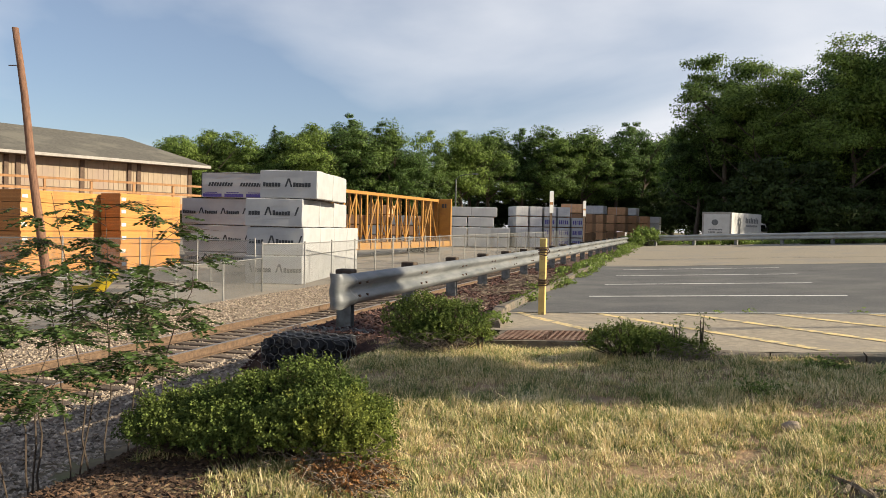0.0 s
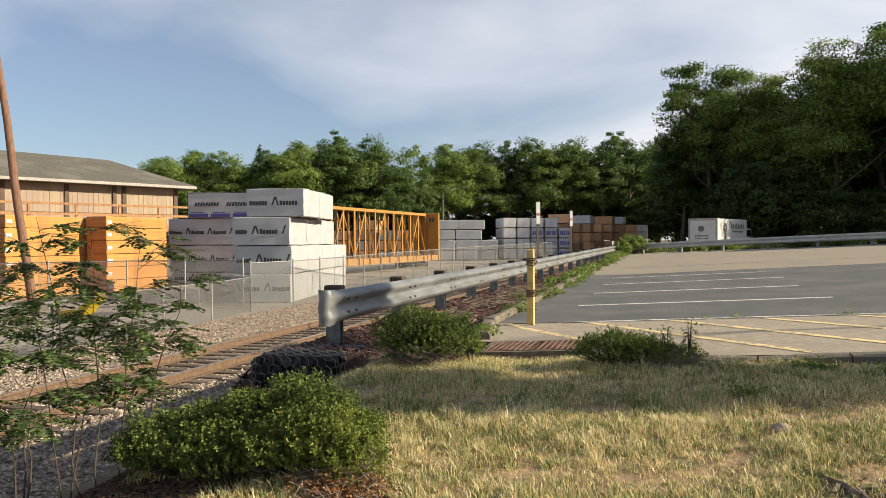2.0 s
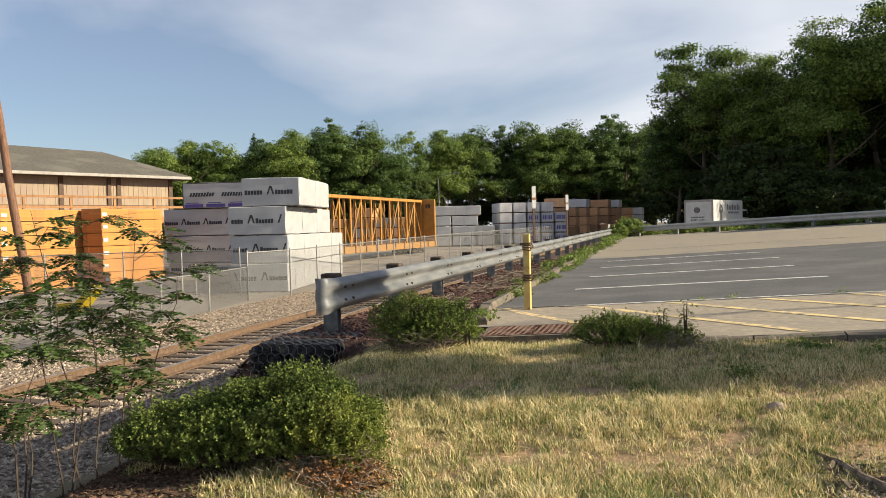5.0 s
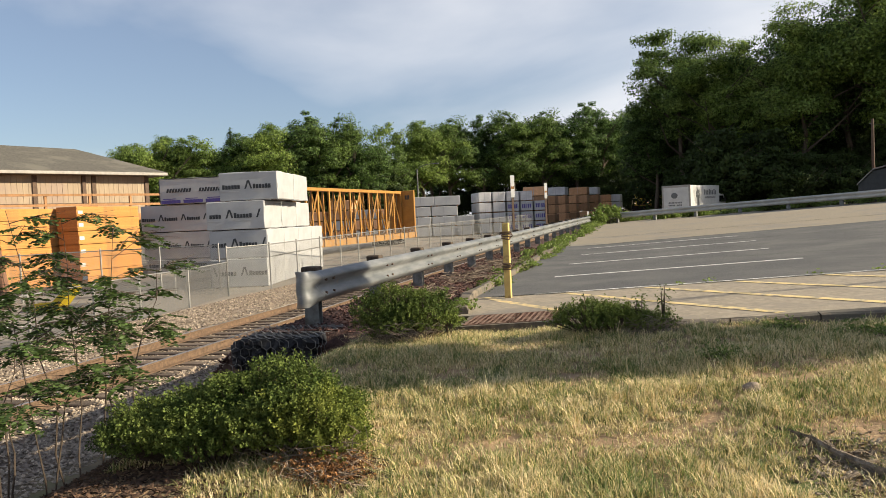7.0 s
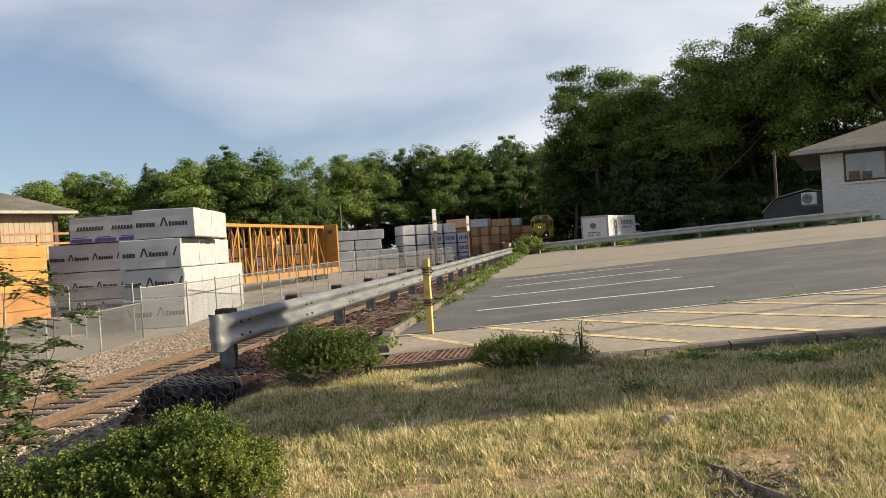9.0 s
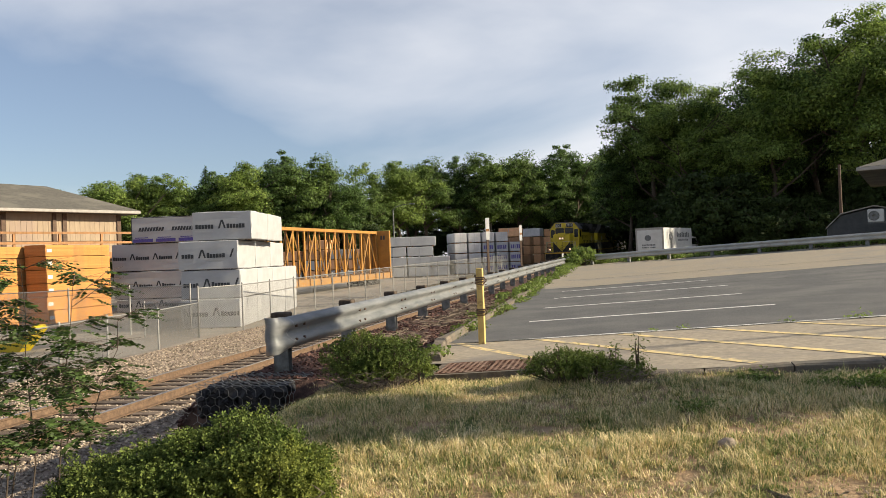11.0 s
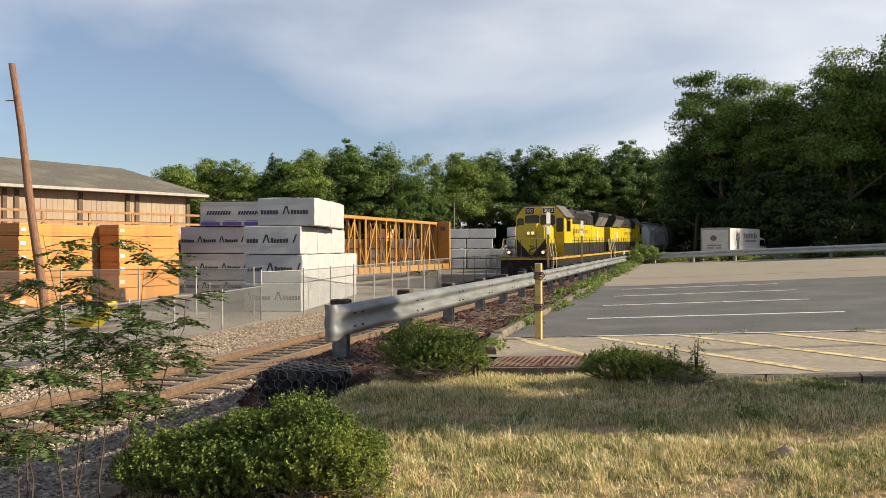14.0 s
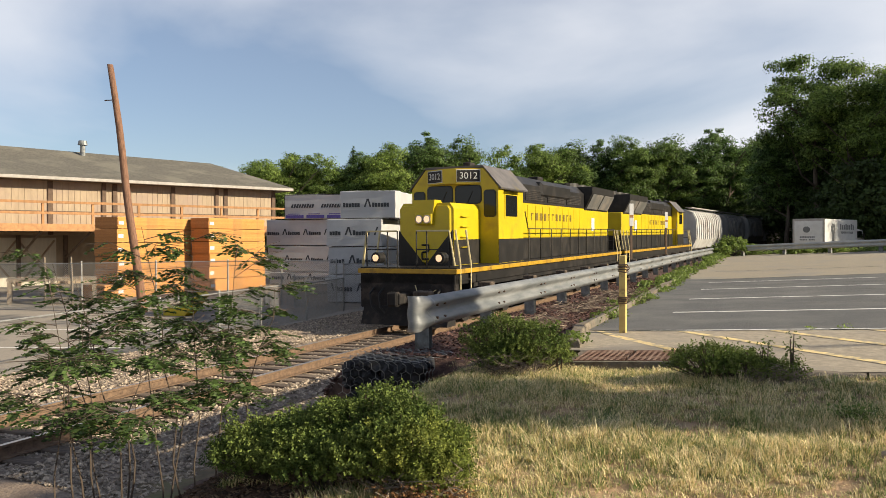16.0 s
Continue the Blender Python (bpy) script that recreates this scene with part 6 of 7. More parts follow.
for i in range(46):
    bearing = -0.82 + 0.84 * i / 45
    y = (96 if bearing < -0.3 else 152) + rng.uniform(-6, 4)
    if bearing < -0.3:
        y = 78 + 26 * (bearing + 0.82) / 0.5 + rng.uniform(0, 4)
    tree("f", bearing * y, y, rng.uniform(0.9, 1.5), "dense green bush below the trees, shade put into its dark leaves", "understorey", rz=rng.uniform(0, 6))
# conifer in the tree line
con = thing("conifer", (-0.555 * 92, 92, -0.8), "pointed dark green conifer among the trees", "tree", "tree line")
part("trunk", tube(bmesh.new(), (0, 0, 0), (0, 0, 14.4), 0.25, 0.03, 8), "bark", con)
g = np.random.default_rng(5)
cv, cf = [], []
for i in range(3000):
    z = 14.9 - 10 * g.random() ** 0.6
    r = (15.1 - z) * 0.42 * g.uniform(0.4, 1.05)
    an = g.uniform(0, math.tau)
    p = np.array([r * math.cos(an), r * math.sin(an), z - r * 0.25])
    o = np.array([math.cos(an), math.sin(an), -0.3]) * 0.35
    q = np.array([-math.sin(an), math.cos(an), 0.1]) * 0.1
    n0 = len(cv)
    cv += [tuple(p - o), tuple(p + q), tuple(p + o), tuple(p - q)]
    cf.append((n0, n0 + 1, n0 + 2, n0 + 3))
raw("crown", cv, cf, "leaf_dark", con)
# wooded slope: (x, y, height)
# (kind, bearing, distance, steepness of the sight line to the top)
SLOPE = [("e", 0.064, 84, 0.250), ("c", 0.03, 92, 0.15), ("g", 0.112, 76, 0.216), ("d", 0.155, 80, 0.226), ("g", 0.2, 70, 0.256), ("d", 0.25, 76, 0.288), ("g", 0.30, 68, 0.314), ("e", 0.355, 74, 0.328), ("g", 0.41, 66, 0.33), ("d", 0.47, 68, 0.33),
         ("d", 0.07, 98, 0.19), ("e", 0.13, 97, 0.20), ("d", 0.17, 95, 0.215), ("d", 0.2, 92, 0.24), ("e", 0.24, 90, 0.255), ("d", 0.3, 88, 0.28), ("e", 0.36, 84, 0.3), ("d", 0.42, 82, 0.3), ("c", 0.05, 112, 0.15), ("d", 0.1, 120, 0.17), ("e", 0.15, 118, 0.19), ("c", 0.1, 145, 0.16), ("c", 0.13, 175, 0.15), ("c", 0.16, 205, 0.14)]
for k, bear, y, up in SLOPE:
    base = KINDS[k][2] + {"d": 7, "e": 7.6, "g": 7.2, "c": 6.4}[k] * 0.91
    y = 84 + (y - 66) * 0.75
    x = bear * y
    tree(k, x, y, (1 + up * y * (0.963 - 0.27 * bear) - ground_z(x, y)) / base, DARK, "wooded slope", rz=rng.uniform(0, 6))
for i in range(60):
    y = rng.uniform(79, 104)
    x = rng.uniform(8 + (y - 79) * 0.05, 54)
    tree("f", x, y, rng.uniform(0.8, 1.5), "dense green bush on the wooded slope, shade put into its dark leaves", "understorey", rz=rng.uniform(0, 6))
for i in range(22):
    tree("f", 4 + 2.3 * i + rng.uniform(-1, 1), 108 + rng.uniform(-2, 5), rng.uniform(1.5, 2.2), "dense green bush deep in the wood, shade put into its dark leaves", "understorey", rz=rng.uniform(0, 6))
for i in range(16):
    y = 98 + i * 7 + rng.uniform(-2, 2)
    tree("f", track_x(y) + 7 + rng.uniform(0, 3), y, rng.uniform(0.8, 1.2), "dense green bush beside the railway, shade put into its dark leaves", "understorey", rz=rng.uniform(0, 6))


# ---- shrubs and weeds ----
def leaf_cloud(name, pts, dirs, size, material, parent, width=0.45, label=""):
    """One small folded leaf at every point, tip along its direction."""
    vs, fs = [], []
    g = random.Random(len(pts))
    for p, d in zip(pts, dirs):
        d = Vector(d).normalized()
        s = size * g.uniform(0.65, 1.3)
        side = d.cross(Vector((g.uniform(-1, 1), g.uniform(-1, 1), g.uniform(0.2, 1)))).normalized() * s * width
        p = Vector(p)
        i = len(vs)
        vs += [tuple(p), tuple(p + d * s * 0.5 + side), tuple(p + d * s), tuple(p + d * s * 0.5 - side)]
        fs.append((i, i + 1, i + 2, i + 3))
    return tagged(raw(name, vs, fs, material, parent, label), kind="stuff")


def shrub(name, x, y, rx, ry, h, n, size, label, material="shrub", seed=1, twigs=40, dead=0, width=0.4):
    g = random.Random(seed)
    z = ground_z(x, y) + (0.06 if x > -2 and 6.5 < y < 40 else 0)
    top = thing(name, (x, y, z), label, "shrub", "shrubs")
    bm = bmesh.new()
    tips = []
    for _ in range(twigs):
        an, r = g.uniform(0, math.tau), math.sqrt(g.random())
        tip = Vector((rx * r * math.cos(an), ry * r * math.sin(an), h * (1 - 0.55 * r * r) * g.uniform(0.72, 1.0)))
        if rx > 0.2:
            tip.z *= 0.88 + 0.5 * noise.noise((tip.x * 5 + seed, tip.y * 5, 0))
        foot = Vector((tip.x * 0.35, tip.y * 0.35, -0.05))
        mid = foot.lerp(tip, 0.5) + Vector((0, 0, 0.1 * h))
        tube(bm, foot, mid, 0.008, 0.006, 4, caps=False)
        tube(bm, mid, tip, 0.006, 0.003, 4, caps=False)
        tips.append((mid, tip))
    tagged(part("branchwork", bm, "twig", top), kind="stuff")
    pts, dirs = [], []
    per = 12 if n > 10000 else 3
    long = size * per * 0.24
    for _ in range(n // per):
        mid, tip = g.choice(tips)
        o = Vector((g.gauss(0, 1), g.gauss(0, 1), g.gauss(0, 0.8)))
        s = mid.lerp(tip, g.random() ** 0.45) + o * (0.035 if rx < 0.65 else 0.06)
        if n > 10000 and s.z < 0.3 * h and g.random() < 0.75:
            continue
        d = ((tip - mid).normalized() * 0.6 + o.normalized() * 0.9 + Vector((0, 0, 0.55))).normalized()
        u = d.orthogonal().normalized()
        for j in range(per):
            p = s + d * long * (j + 0.5) / per
            p.z = max(0.02, p.z)
            pts.append(p)
            dirs.append(d * 0.7 + Matrix.Rotation(j * 2.4, 3, d) @ u)
    leaf_cloud("foliage", pts, dirs, size, material, top, width)
    if dead:
        bm = bmesh.new()
        for _ in range(dead):
            a = Vector((g.uniform(-0.2, 0.8) * rx, -ry * g.uniform(0.6, 1.05), g.uniform(0.02, h * 0.45)))
            pts2 = [a]
            for _k in range(3):
                pts2.append(pts2[-1] + Vector((g.uniform(-0.16, 0.16), g.uniform(-0.06, 0.06), g.uniform(-0.06, 0.07))))
            pipe(bm, pts2, 0.0019, 3)
        tagged(part("dead_brush", bm, "deadtwig", top, "bare grey dead twigs"), kind="stuff")
    return top


def mound(name, x, y, lumps, sprays, size, label, material="shrub", seed=1, dead=0, per=13):
    """A low shrub: leafy sprays over several lumps (dx, dy, rx, ry, h), hollow and bare underneath."""
    g = random.Random(seed)
    top = thing(name, (x, y, ground_z(x, y) - 0.02), label, "shrub", "shrubs")
    weight = [r * q for _, _, r, q, _ in lumps]
    bm = bmesh.new()
    pts, dirs = [], []
    for i in range(sprays):
        dx, dy, rx, ry, h = g.choices(lumps, weight)[0]
        an, up = g.uniform(0, math.tau), g.uniform(-0.1, 1.0)
        flat = math.sqrt(max(0.0, 1 - up * up))
        nrm = Vector((math.cos(an) * flat, math.sin(an) * flat, up))
        bulge = 0.92 + 0.5 * noise.noise((dx * 3 + nrm.x * 2.4, dy * 3 + nrm.y * 2.4, nrm.z * 2.4 + seed))
        shell = bulge * (1 - 0.28 * g.random() ** 2)
        p = Vector((dx + nrm.x * rx * shell, dy + nrm.y * ry * shell, h * 0.36 + nrm.z * h * 0.64 * shell))
        if p.z < 0.05 or g.random() < 0.55 * smooth(0.42 * h, 0.2 * h, p.z):
            continue
        d = (nrm * 0.8 + Vector((g.gauss(0, 0.35), g.gauss(0, 0.35), 0.45))).normalized()
        long = g.uniform(0.04, 0.085)
        if i % 9 == 0:
            foot = Vector((dx * 0.8 + nrm.x * rx * 0.25, dy * 0.8 + nrm.y * ry * 0.25, 0.0))
            tube(bm, foot, p, 0.005, 0.0025, 4, caps=False)
        u = d.orthogonal().normalized()
        for j in range(per):
            pts.append(p + d * long * j / per)
            dirs.append(d * (0.35 + 0.5 * j / per) + Matrix.Rotation(j * 2.4, 3, d) @ u)
    tagged(part("branchwork", bm, "twig", top), kind="stuff")
    leaf_cloud("foliage", pts, dirs, size, material, top, 0.3)
    if dead:
        bm = bmesh.new()
        dx, dy, rx, ry, h = lumps[-1]
        for _ in range(dead):
            q = [Vector((dx + g.uniform(-0.9, 0.9) * rx, dy - ry * g.uniform(0.5, 1.1), g.uniform(0.02, h * 0.5)))]
            for _k in range(4):
                q.append(q[-1] + Vector((g.uniform(-0.1, 0.1), g.uniform(-0.05, 0.05), g.uniform(-0.05, 0.05))))
            pipe(bm, q, 0.0017, 3)
        tagged(part("dead_brush", bm, "deadtwig", top, "bare grey dead twigs"), kind="stuff")
    return top


M["dry_leaf"] = mat("dry_leaf", (0.34, 0.17, 0.065), (0.16, 0.08, 0.032), 5, 0.8, bump=0, island=0.5)
M["shrub_pale"] = mat("shrub_pale_leaf", (0.21, 0.235, 0.05), (0.11, 0.145, 0.03), 7, 0.7, bump=0, island=0.5, translucent=0.3, spec=0.15)
mound("evergreen_shrub", -1.98, 3.6, [(0.12, 0.05, 0.42, 0.38, 0.44), (-0.22, -0.02, 0.34, 0.32, 0.36), (-0.5, -0.14, 0.28, 0.26, 0.27), (-0.12, -0.2, 0.3, 0.2, 0.3), (0.3, -0.05, 0.26, 0.26, 0.4)], 6400, 0.0175, "low spreading green shrub on the lawn, bare and dark underneath", seed=2, dead=30)
mound("evergreen_shrub", -1.60, 3.52, [(0.0, 0.0, 0.24, 0.24, 0.36), (0.16, -0.05, 0.16, 0.18, 0.24)], 1500, 0.016, "low spreading yellow-green shrub on the lawn", "shrub_pale", seed=12, dead=70)
shrub("dry_shrub", -1.45, 3.28, 0.26, 0.16, 0.10, 5200, 0.012, "dry orange-brown dead shrub patch on the lawn", "dry_leaf", seed=13, twigs=60, dead=26)
mound("evergreen_shrub", -1.92, 6.3, [(-0.12, 0.0, 0.34, 0.3, 0.46), (0.2, 0.02, 0.3, 0.28, 0.42), (0.02, -0.1, 0.3, 0.22, 0.3)], 1700, 0.019, "small green shrub with bare dead twigs by the guardrail", seed=3, dead=120)
mound("evergreen_shrub", -0.2, 6.1, [(-0.14, 0.0, 0.26, 0.2, 0.24), (0.1, 0.0, 0.24, 0.2, 0.21), (0.3, -0.05, 0.2, 0.15, 0.16)], 1500, 0.016, "small half-dead green shrub at the kerb", seed=4, dead=130)
for _i in range(9):
    _r = random.Random(300 + _i)
    shrub("weed", -1.92 + _r.uniform(-0.4, 0.4), 6.3 + _r.uniform(-0.15, 0.2), 0.05, 0.05, _r.uniform(0.42, 0.62), 260, 0.02, "tall thin green weed growing through a shrub", seed=310 + _i, twigs=4)
for _i, (x, y, r) in enumerate(((1.55, 5.75, 0.2), (1.85, 5.8, 0.22), (1.7, 5.62, 0.16), (2.2, 5.85, 0.2), (0.55, 5.1, 0.14), (1.05, 5.95, 0.16))):
    shrub("clover_patch", x, y, r, r * 0.45, 0.045, 900, 0.014, "low bright green clover in the dry lawn", "weed", seed=500 + _i, twigs=60)
for _i, (x, y, h) in enumerate(((-0.35, 6.0, 0.52), (0.22, 6.05, 0.50), (-0.1, 6.0, 0.36), (0.05, 6.05, 0.4))):
    shrub("weed", x, y, 0.05, 0.05, h * 0.85, 240, 0.013, "tall thin green weed at the kerb", seed=30 + _i, twigs=4)
for _i, (x, y, r, h) in enumerate(((-1.35, 43.0, 0.75, 1.35), (-1.9, 41.5, 0.6, 0.9), (-0.6, 44.6, 0.8, 0.8), (1.8, 43.0, 0.8, 0.45), (3.2, 41.8, 0.7, 0.4), (6.5, 39.9, 0.7, 0.5), (8.0, 39.0, 0.6, 0.35), (10.5, 38.2, 0.5, 0.4), (11.6, 37.2, 0.5, 0.35))):
    shrub("weed_bush", x, y, r, r * 0.7, h, 2200, 0.085, "bright green weeds growing by the guardrail", "weed", seed=50 + _i, twigs=40)
for _i in range(16):
    y = 19 + _i * 1.5
    shrub("weed_bush", -2.25 + 0.03 * _i + rng.uniform(-0.15, 0.2), y, 0.35, 0.6, 0.16 + 0.05 * rng.random() + 0.006 * _i, 300, 0.06, "bright green weeds along the kerb", "weed", seed=70 + _i, twigs=14)
for _i in range(26):
    _r = random.Random(400 + _i)
    shrub("weed_bush", -1.93 + _r.uniform(-0.18, 0.14), 10.0 + 0.5 * _i + _r.uniform(-0.3, 0.3), 0.14, 0.3, _r.uniform(0.03, 0.11), 260, 0.028, "low weeds grown over the broken kerb", _r.choice(("weed", "leaf_light", "shrub")), seed=420 + _i, twigs=16)
for _i, (x, y) in enumerate(((-2.3, 13.5), (-2.25, 15.6), (-2.35, 17.2), (-1.75, 7.9), (-1.95, 7.4))):
    shrub("weed_bush", x, y, 0.16, 0.2, 0.08, 220, 0.035, "low green weeds between mulch and kerb", "weed", seed=95 + _i, twigs=12)

for _i in range(22):
    _k = _i / 21
    shrub("verge_weed", -0.6 + 14.5 * _k + rng.uniform(-0.3, 0.3), 44.3 - 9.0 * _k + rng.uniform(0.3, 2.0), 0.7, 0.5, 0.18 + 0.14 * rng.random(), 420, 0.07, "low green weeds on the verge behind the guardrail", "weed", seed=160 + _i, twigs=16)


def sapling(x, y, h, seed, lean_x, branches, label):
    """A young tree with feathered leaves: paired leaflets along arching stalks."""
    g = random.Random(seed)
    x, y = x - 0.22, y - 0.17
    z = ground_z(x, y)
    deep = max(0.0, lawn_z(x, y) - 0.05 - z)
    h += deep
    top = thing("sapling", (x, y, z), label, "sapling", "saplings")
    bm = bmesh.new()
    pts, dirs = [], []
    stem = [Vector((lean_x * (k / 6) ** 1.5 + g.uniform(-0.03, 0.03), g.uniform(-0.03, 0.03), h * k / 6)) for k in range(7)]
    rings = [[bm.verts.new(p + Vector((math.cos(i * math.tau / 5), math.sin(i * math.tau / 5), 0)) * (0.007 - 0.0009 * k)) for i in range(5)] for k, p in enumerate(stem)]
    for lo, hi in zip(rings, rings[1:]):
        for i in range(5):
            bm.faces.new((lo[i], lo[(i + 1) % 5], hi[(i + 1) % 5], hi[i]))
    part("stem", bm, "twig", top)
    bm = bmesh.new()
    for _ in range(branches):
        k = (deep + g.uniform(0.3, 1.0) * (h - deep)) / h
        i = min(5, int(k * 6))
        a = stem[i].lerp(stem[i + 1], k * 6 - i)
        an = g.uniform(0, math.tau)
        L = g.uniform(0.18, 0.46) * (1.25 - 0.6 * k)
        d = Vector((math.cos(an), math.sin(an), g.uniform(0.15, 0.7))).normalized()
        tip = a + d * L
        tube(bm, a, tip, 0.003, 0.0015, 4, caps=False)
        for q in range(8):
            s = a.lerp(tip, g.uniform(0.3, 1.0))
            an2 = an + g.uniform(-1.2, 1.2)
            d2 = Vector((math.cos(an2), math.sin(an2), g.uniform(-0.15, 0.2))).normalized()
            l2 = g.uniform(0.14, 0.24)
            tube(bm, s, s + d2 * l2, 0.0018, 0.001, 3, caps=False)
            side = d2.cross(Vector((0, 0, 1))).normalized()
            for w in range(10):
                for sg in (-1, 1):
                    pts.append(s + d2 * l2 * (0.15 + 0.09 * w) + Vector((0, 0, -0.006 * w)))
                    dirs.append(side * sg + d2 * 0.45 + Vector((0, 0, g.uniform(-0.25, 0.1))))
    tagged(part("branchwork", bm, "twig", top), kind="stuff")
    leaf_cloud("leaves", pts, dirs, 0.034, "sapling", top, 0.25)
    return top


SAP = "young sapling with feathery dark green leaflets on the bank"
for _i, (x, y, h, ln, br) in enumerate(((-3.3, 4.2, 1.38, -0.3, 10), (-3.12, 4.35, 1.22, 0.15, 10), (-3.5, 4.6, 1.3, 0.0, 9), (-3.4, 3.85, 1.05, -0.45, 8), (-3.0, 4.5, 0.95, 0.25, 9), (-3.3, 3.55, 0.85, -0.15, 7), (-3.75, 4.0, 1.15, -0.45, 8), (-3.05, 3.5, 0.7, 0.1, 6), (-3.2, 4.0, 0.8, 0.3, 8), (-3.6, 4.4, 1.0, -0.3, 8), (-2.9, 4.15, 0.6, 0.1, 6), (-3.55, 3.6, 1.0, -0.2, 7), (-3.1, 3.25, 0.75, -0.25, 5), (-2.85, 3.3, 0.5, 0.05, 5), (-3.25, 3.15, 0.6, 0.1, 3))):
    sapling(x, y, h, 40 + _i, ln, br, SAP)

# ---- grass, stones, chips ----
def grass(name, x0, x1, y0, y1, tufts, per, hgt, label, seed, where=None, lie=1.0, spread=0.035, bare=0.0):
    """Blades growing in tufts that fan outwards."""
    g = np.random.default_rng(seed)
    spots = []
    for x, y, luck in zip(g.uniform(x0, x1, tufts), g.uniform(y0, y1, tufts), g.random(tufts)):
        d = noise.noise((x * 1.7, y * 1.7, 5)) + 0.5 * noise.noise((x * 5, y * 5, 2))
        if luck > 0.85 - bare + 0.9 * d or (where and not where(x, y)):
            continue
        z = ground_z(x, y)
        spots.append((x, y, z, (ground_z(x + 0.05, y) - z) / 0.05, (ground_z(x, y + 0.05) - z) / 0.05, 1 + 0.8 * d))
    q = np.repeat(np.array(spots), per, axis=0)
    n = len(q)
    an = g.uniform(0, math.tau, n)
    r = spread * np.sqrt(g.random(n)) * np.repeat(g.uniform(0.5, 1.5, len(spots)), per)
    dx, dy = np.cos(an), np.sin(an)
    px, py = q[:, 0] + dx * r, q[:, 1] + dy * r
    pz = q[:, 2] + q[:, 3] * dx * r + q[:, 4] * dy * r - 0.004
    an += g.normal(0, 0.9, n)
    dx, dy = np.cos(an), np.sin(an)
    h = hgt * g.uniform(0.35, 1.4, n) * q[:, 5] * np.repeat(g.uniform(0.6, 1.35, len(spots)), per)
    w = g.uniform(0.0010, 0.0026, n)
    bend = g.uniform(0.15, 1.5, n) * h * lie
    h = h / np.sqrt(1 + 0.5 * (lie - 1) ** 2)
    v = np.empty((n, 5, 3))
    for i, (sd, k, up) in enumerate(((-1, 0, 0), (1, 0, 0), (0.8, 0.35, 0.62), (-0.8, 0.35, 0.62), (0, 1, 1))):
        v[:, i, 0] = px + dy * w * sd + dx * bend * k
        v[:, i, 1] = py - dx * w * sd + dy * bend * k
        v[:, i, 2] = pz + h * up
    i = np.arange(n)[:, None] * 5
    faces = (i + np.array([0, 1, 2, 3])).tolist() + (i + np.array([3, 2, 4])).tolist()
    return tagged(raw(name, v.reshape(-1, 3).tolist(), faces, "grass"), label, "grass", kind="stuff")


def on_lawn(x, y):
    """Inside the lawn, off the paving and off the bare litter under the shrub and along the bank."""
    if x < -1.75 - 0.35 * smooth(2.6, 3.1, y) and y < 3.75 and (x + 1.9) * 0.3 + 3.28 > y - 0.25:
        return x > -2.1 and noise.noise((x * 6, y * 6, 1)) > 0.2
    return y < 6.2 or (x < -0.5 and y < 6.68 and x > -2.6)


grass("lawn_grass", -2.65, 4.6, 2.4, 6.6, 26000, 18, 0.036, "short dry grass, straw-coloured with green patches", 1, on_lawn)
grass("thatch", -2.3, 4.6, 2.4, 6.2, 9000, 9, 0.022, "flat dry thatch lying between the grass", 4, on_lawn, lie=4.0, spread=0.06, bare=-0.3)
grass("tall_grass", -2.2, 4.0, 2.3, 6.0, 900, 14, 0.062, "longer dry grass tufts on the lawn", 2, on_lawn)
grass("crest_grass", -2.75, -2.3, 3.9, 5.2, 50, 10, 0.07, "long dry grass on the crest of the bank", 3)


def pebbles(name, spots, r0, r1, material, label, category, seed, flat=0.7):
    g = np.random.default_rng(seed)
    n = len(spots)
    base = np.array([(1, 0, 0), (-1, 0, 0), (0, 1, 0), (0, -1, 0), (0, 0, 1), (0, 0, -1)], float)
    tri = np.array([(0, 2, 4), (2, 1, 4), (1, 3, 4), (3, 0, 4), (2, 0, 5), (1, 2, 5), (3, 1, 5), (0, 3, 5)])
    v = base[None] * g.uniform(0.6, 1.2, (n, 6, 1)) + g.normal(size=(n, 6, 3)) * 0.18
    an = g.uniform(0, math.tau, n)
    ti = g.uniform(-0.8, 0.8, n)
    c, s = np.cos(an), np.sin(an)
    c2, s2 = np.cos(ti), np.sin(ti)
    x, y, z = v[..., 0] * g.uniform(1, 1.6, (n, 1)), v[..., 1], v[..., 2] * flat
    x, z = x * c2[:, None] - z * s2[:, None], x * s2[:, None] + z * c2[:, None]
    v = np.stack([x * c[:, None] - y * s[:, None], x * s[:, None] + y * c[:, None], z], -1) * g.uniform(r0, r1, (n, 1, 1)) + np.array(spots)[:, None]
    f = (np.arange(n)[:, None, None] * 6 + tri[None]).reshape(-1, 3)
    return tagged(raw(name, v.reshape(-1, 3).tolist(), f.tolist(), material), label, category, kind="stuff")


rng = random.Random(77)
spots = []
while len(spots) < 42000:
    y = 6 + 30 * rng.random() ** 1.5
    o = rng.uniform(-4.2, 3.2)
    x = track_x(y) + o
    spots.append((x, y, rail_z(y) - 0.155 - (0.10 * smooth(1.6, 3.2, o) if o > 0 else -0.06 * smooth(2.2, 3.6, -o)) - (0.052 if abs(o) < 1.36 else 0)))
pebbles("ballast_stones", spots, 0.016, 0.038, "stone", "angular grey and tan ballast stones along the track", "ballast", 1)
spots = []
while len(spots) < 15000:
    x, y = rng.uniform(-6.2, -2.45), rng.uniform(1.4, 6.2)
    spots.append((x, y, ground_z(x, y) - 0.04 + rng.uniform(-0.01, 0.012)))
pebbles("bank_gravel", spots, 0.012, 0.036, "stone", "grey crushed stone lying on the bank", "gravel", 5)
spots = []
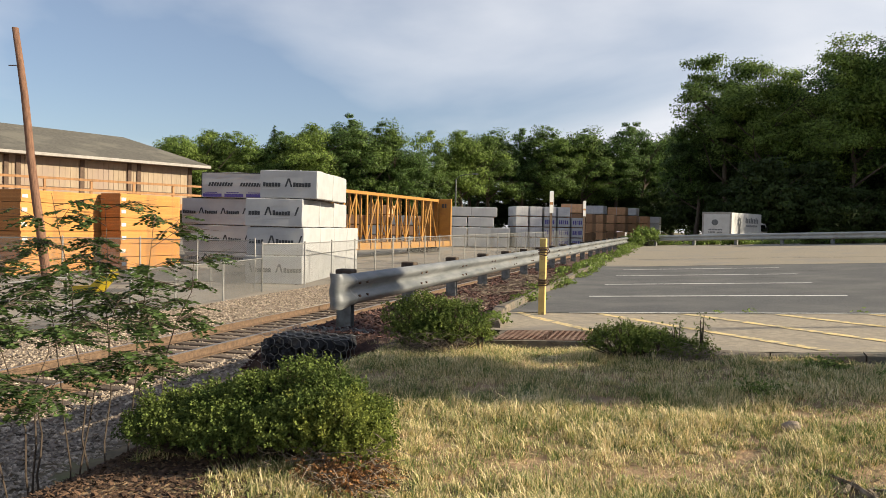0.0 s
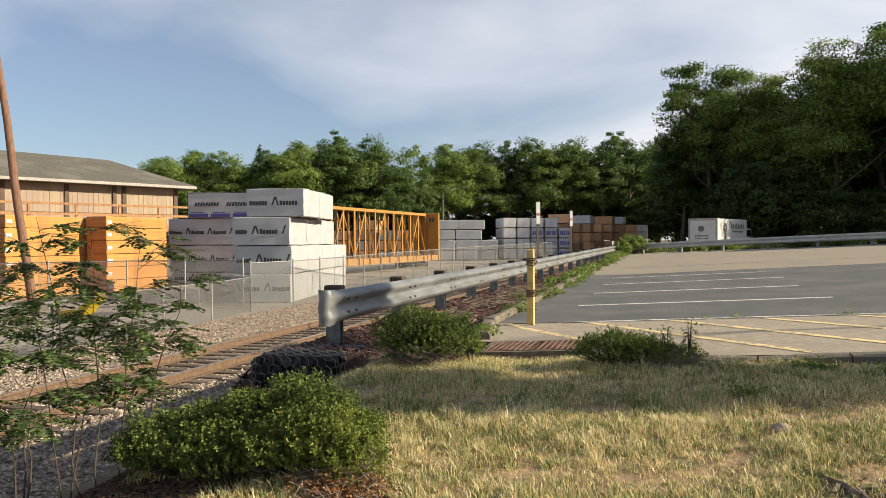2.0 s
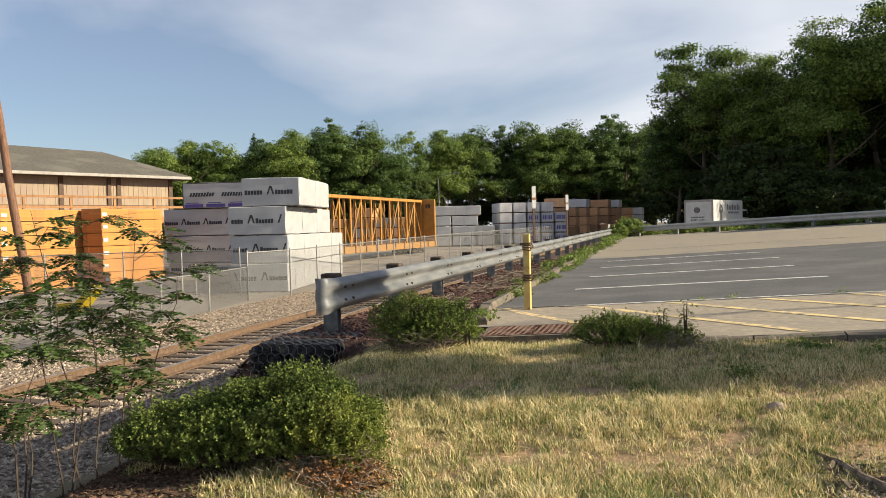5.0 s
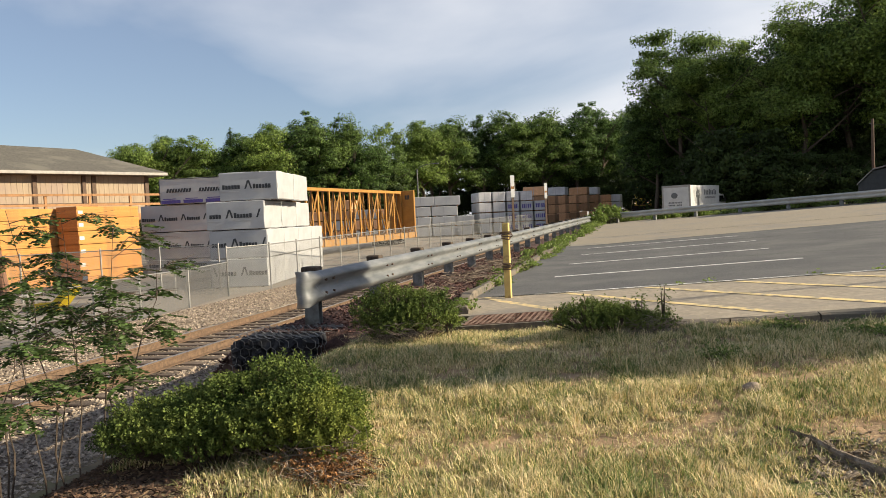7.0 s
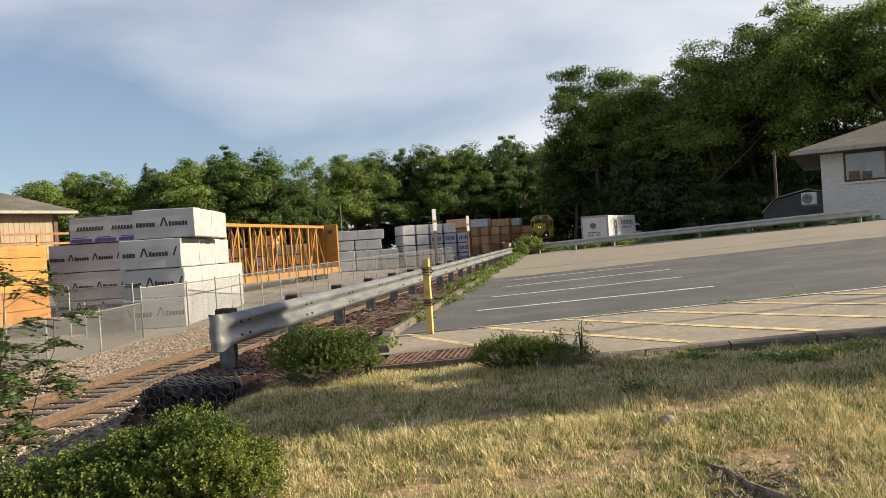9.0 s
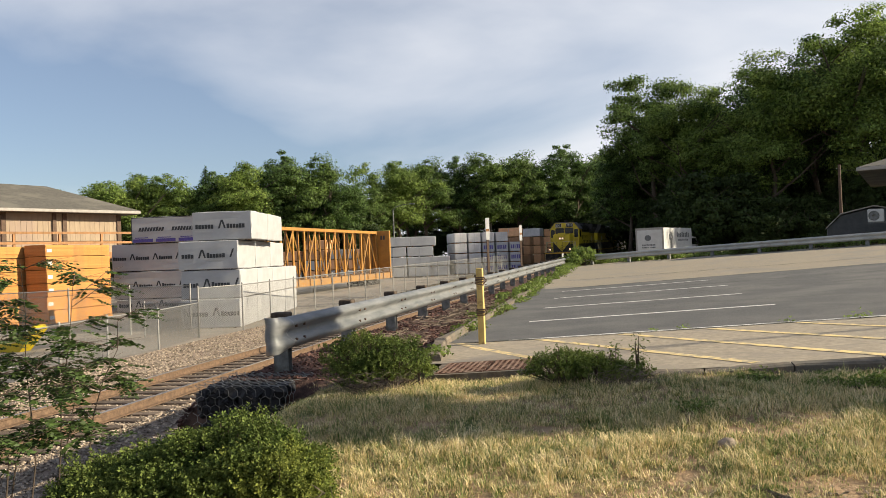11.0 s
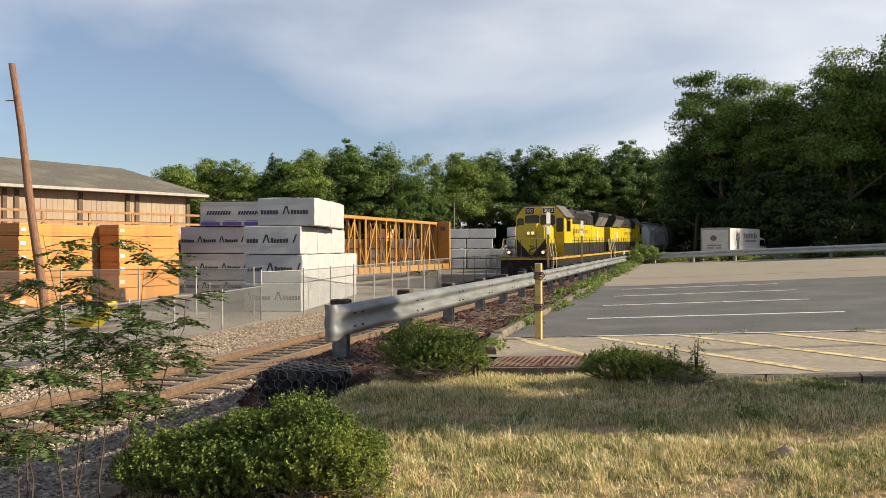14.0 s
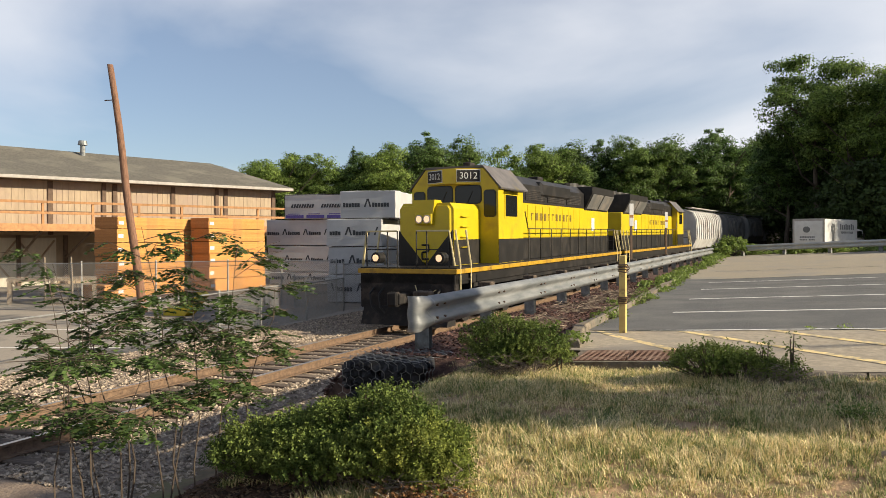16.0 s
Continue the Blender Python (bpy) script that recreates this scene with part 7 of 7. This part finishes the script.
while len(spots) < 14000:
    y = 6.6 + 16 * rng.random() ** 1.4
    x = rng.uniform(-4.6, -2.15)
    spots.append((x, y, ground_z(x, y) + 0.035 + 0.05 * noise.noise((x * 2.5, y * 2.5, 3)) * smooth(-2.1, -2.5, x)))
pebbles("mulch_chips", spots, 0.012, 0.035, "chip", "reddish brown bark chips under the guardrail", "mulch", 2, 0.4)
spots = []
while len(spots) < 7000:
    x, y = rng.uniform(-3.1, -1.1), rng.uniform(2.5, 4.0)
    if x < -1.75 or (y < 3.5 and rng.random() < 0.35):
        spots.append((x, y, ground_z(x, y) + 0.004))
pebbles("leaf_litter", spots, 0.006, 0.02, "litter", "dark brown dead leaves and twigs on the bare soil", "leaf litter", 9, 0.25)
bm = bmesh.new()
for _i in range(300):
    y = rng.choice((9.6, 11.8, 13.6, 15.4)) + rng.gauss(0, 0.28)
    x = -2.55 + rng.gauss(0, 0.18)
    a = Vector((x, y, ground_z(x, y) + 0.06 + rng.uniform(0, 0.08)))
    q = [a]
    for _k in range(3):
        q.append(q[-1] + Vector((rng.uniform(-0.16, 0.16), rng.uniform(-0.16, 0.16), rng.uniform(-0.03, 0.04))))
    pipe(bm, q, 0.0038, 3)
tagged(part("dead_brush", bm, "deadtwig"), "pale dry dead brush lying on the mulch", "brush", kind="stuff")
bm = bmesh.new()
bmesh.ops.create_icosphere(bm, subdivisions=3, radius=1.0)
for v in bm.verts:
    v.co *= 1 + 0.22 * noise.noise(v.co * 1.7)
    v.co = Vector((v.co.x * 0.05, v.co.y * 0.045, v.co.z * 0.035))
stone = part("stone", bm, "rock", smooth=True)
tagged(stone, "rounded tan stone lying in the dry grass", "stone")
stone.matrix_basis = pose(0.63, 4.45, ground_z(0.63, 4.45) + 0.02)

spots = []
while len(spots) < 900:
    x, y = 0.98 + rng.gauss(0, 0.2), 3.5 + rng.gauss(0, 0.17)
    spots.append((x, y, ground_z(x, y) + 0.006))
pebbles("bark_litter", spots, 0.005, 0.017, "rotten", "rotten bark crumbs on a bare patch of lawn", "bark litter", 15, 0.35)
log = thing("fallen_branch", (0.66, 3.9, 0.0), "rotten grey-brown fallen branch lying in the grass", "branch")
bm = bmesh.new()
_q = [Vector((0.0, 0.0, 0)), Vector((0.12, -0.16, 0)), Vector((0.2, -0.33, 0)), Vector((0.3, -0.5, 0)), Vector((0.44, -0.72, 0)), Vector((0.5, -0.95, 0))]
for p in _q:
    p.z = ground_z(0.66 + p.x, 3.9 + p.y) + 0.012
for a, b, r in zip(_q, _q[1:], (0.012, 0.02, 0.026, 0.03, 0.028)):
    tube(bm, a, b, r, r * 1.1, 7)
for v in bm.verts:
    v.co += Vector((noise.noise(v.co * 23), noise.noise(v.co * 23 + Vector((5, 0, 0))), noise.noise(v.co * 17 + Vector((0, 5, 0))) - 0.3)) * 0.016
part("stick", bm, "rotten", log)
for _k in range(14):
    a = _q[1 + _k % 4]
    part("bark_flake", B(-0.045, 0.045, -0.009, 0.009, 0, 0.009), "rotten", log).matrix_basis = pose(a.x + rng.uniform(-0.12, 0.12), a.y + rng.uniform(-0.1, 0.1), a.z - 0.005, 8, rng.uniform(-15, 15), rng.uniform(0, 180))

for _i in range(6):
    _x = rng.choice((-0.5, 0.2, 0.3, 0.9, 1.0, 1.8, 2.6, 2.7)) + rng.uniform(-0.2, 0.2)
    shrub("crack_weed", _x, 9.15 + rng.uniform(-0.03, 0.06), 0.06, 0.02, 0.01, 30, 0.022, "tiny green weeds in the joint of the paving", "leaf_light", seed=140 + _i, twigs=6)

motions()
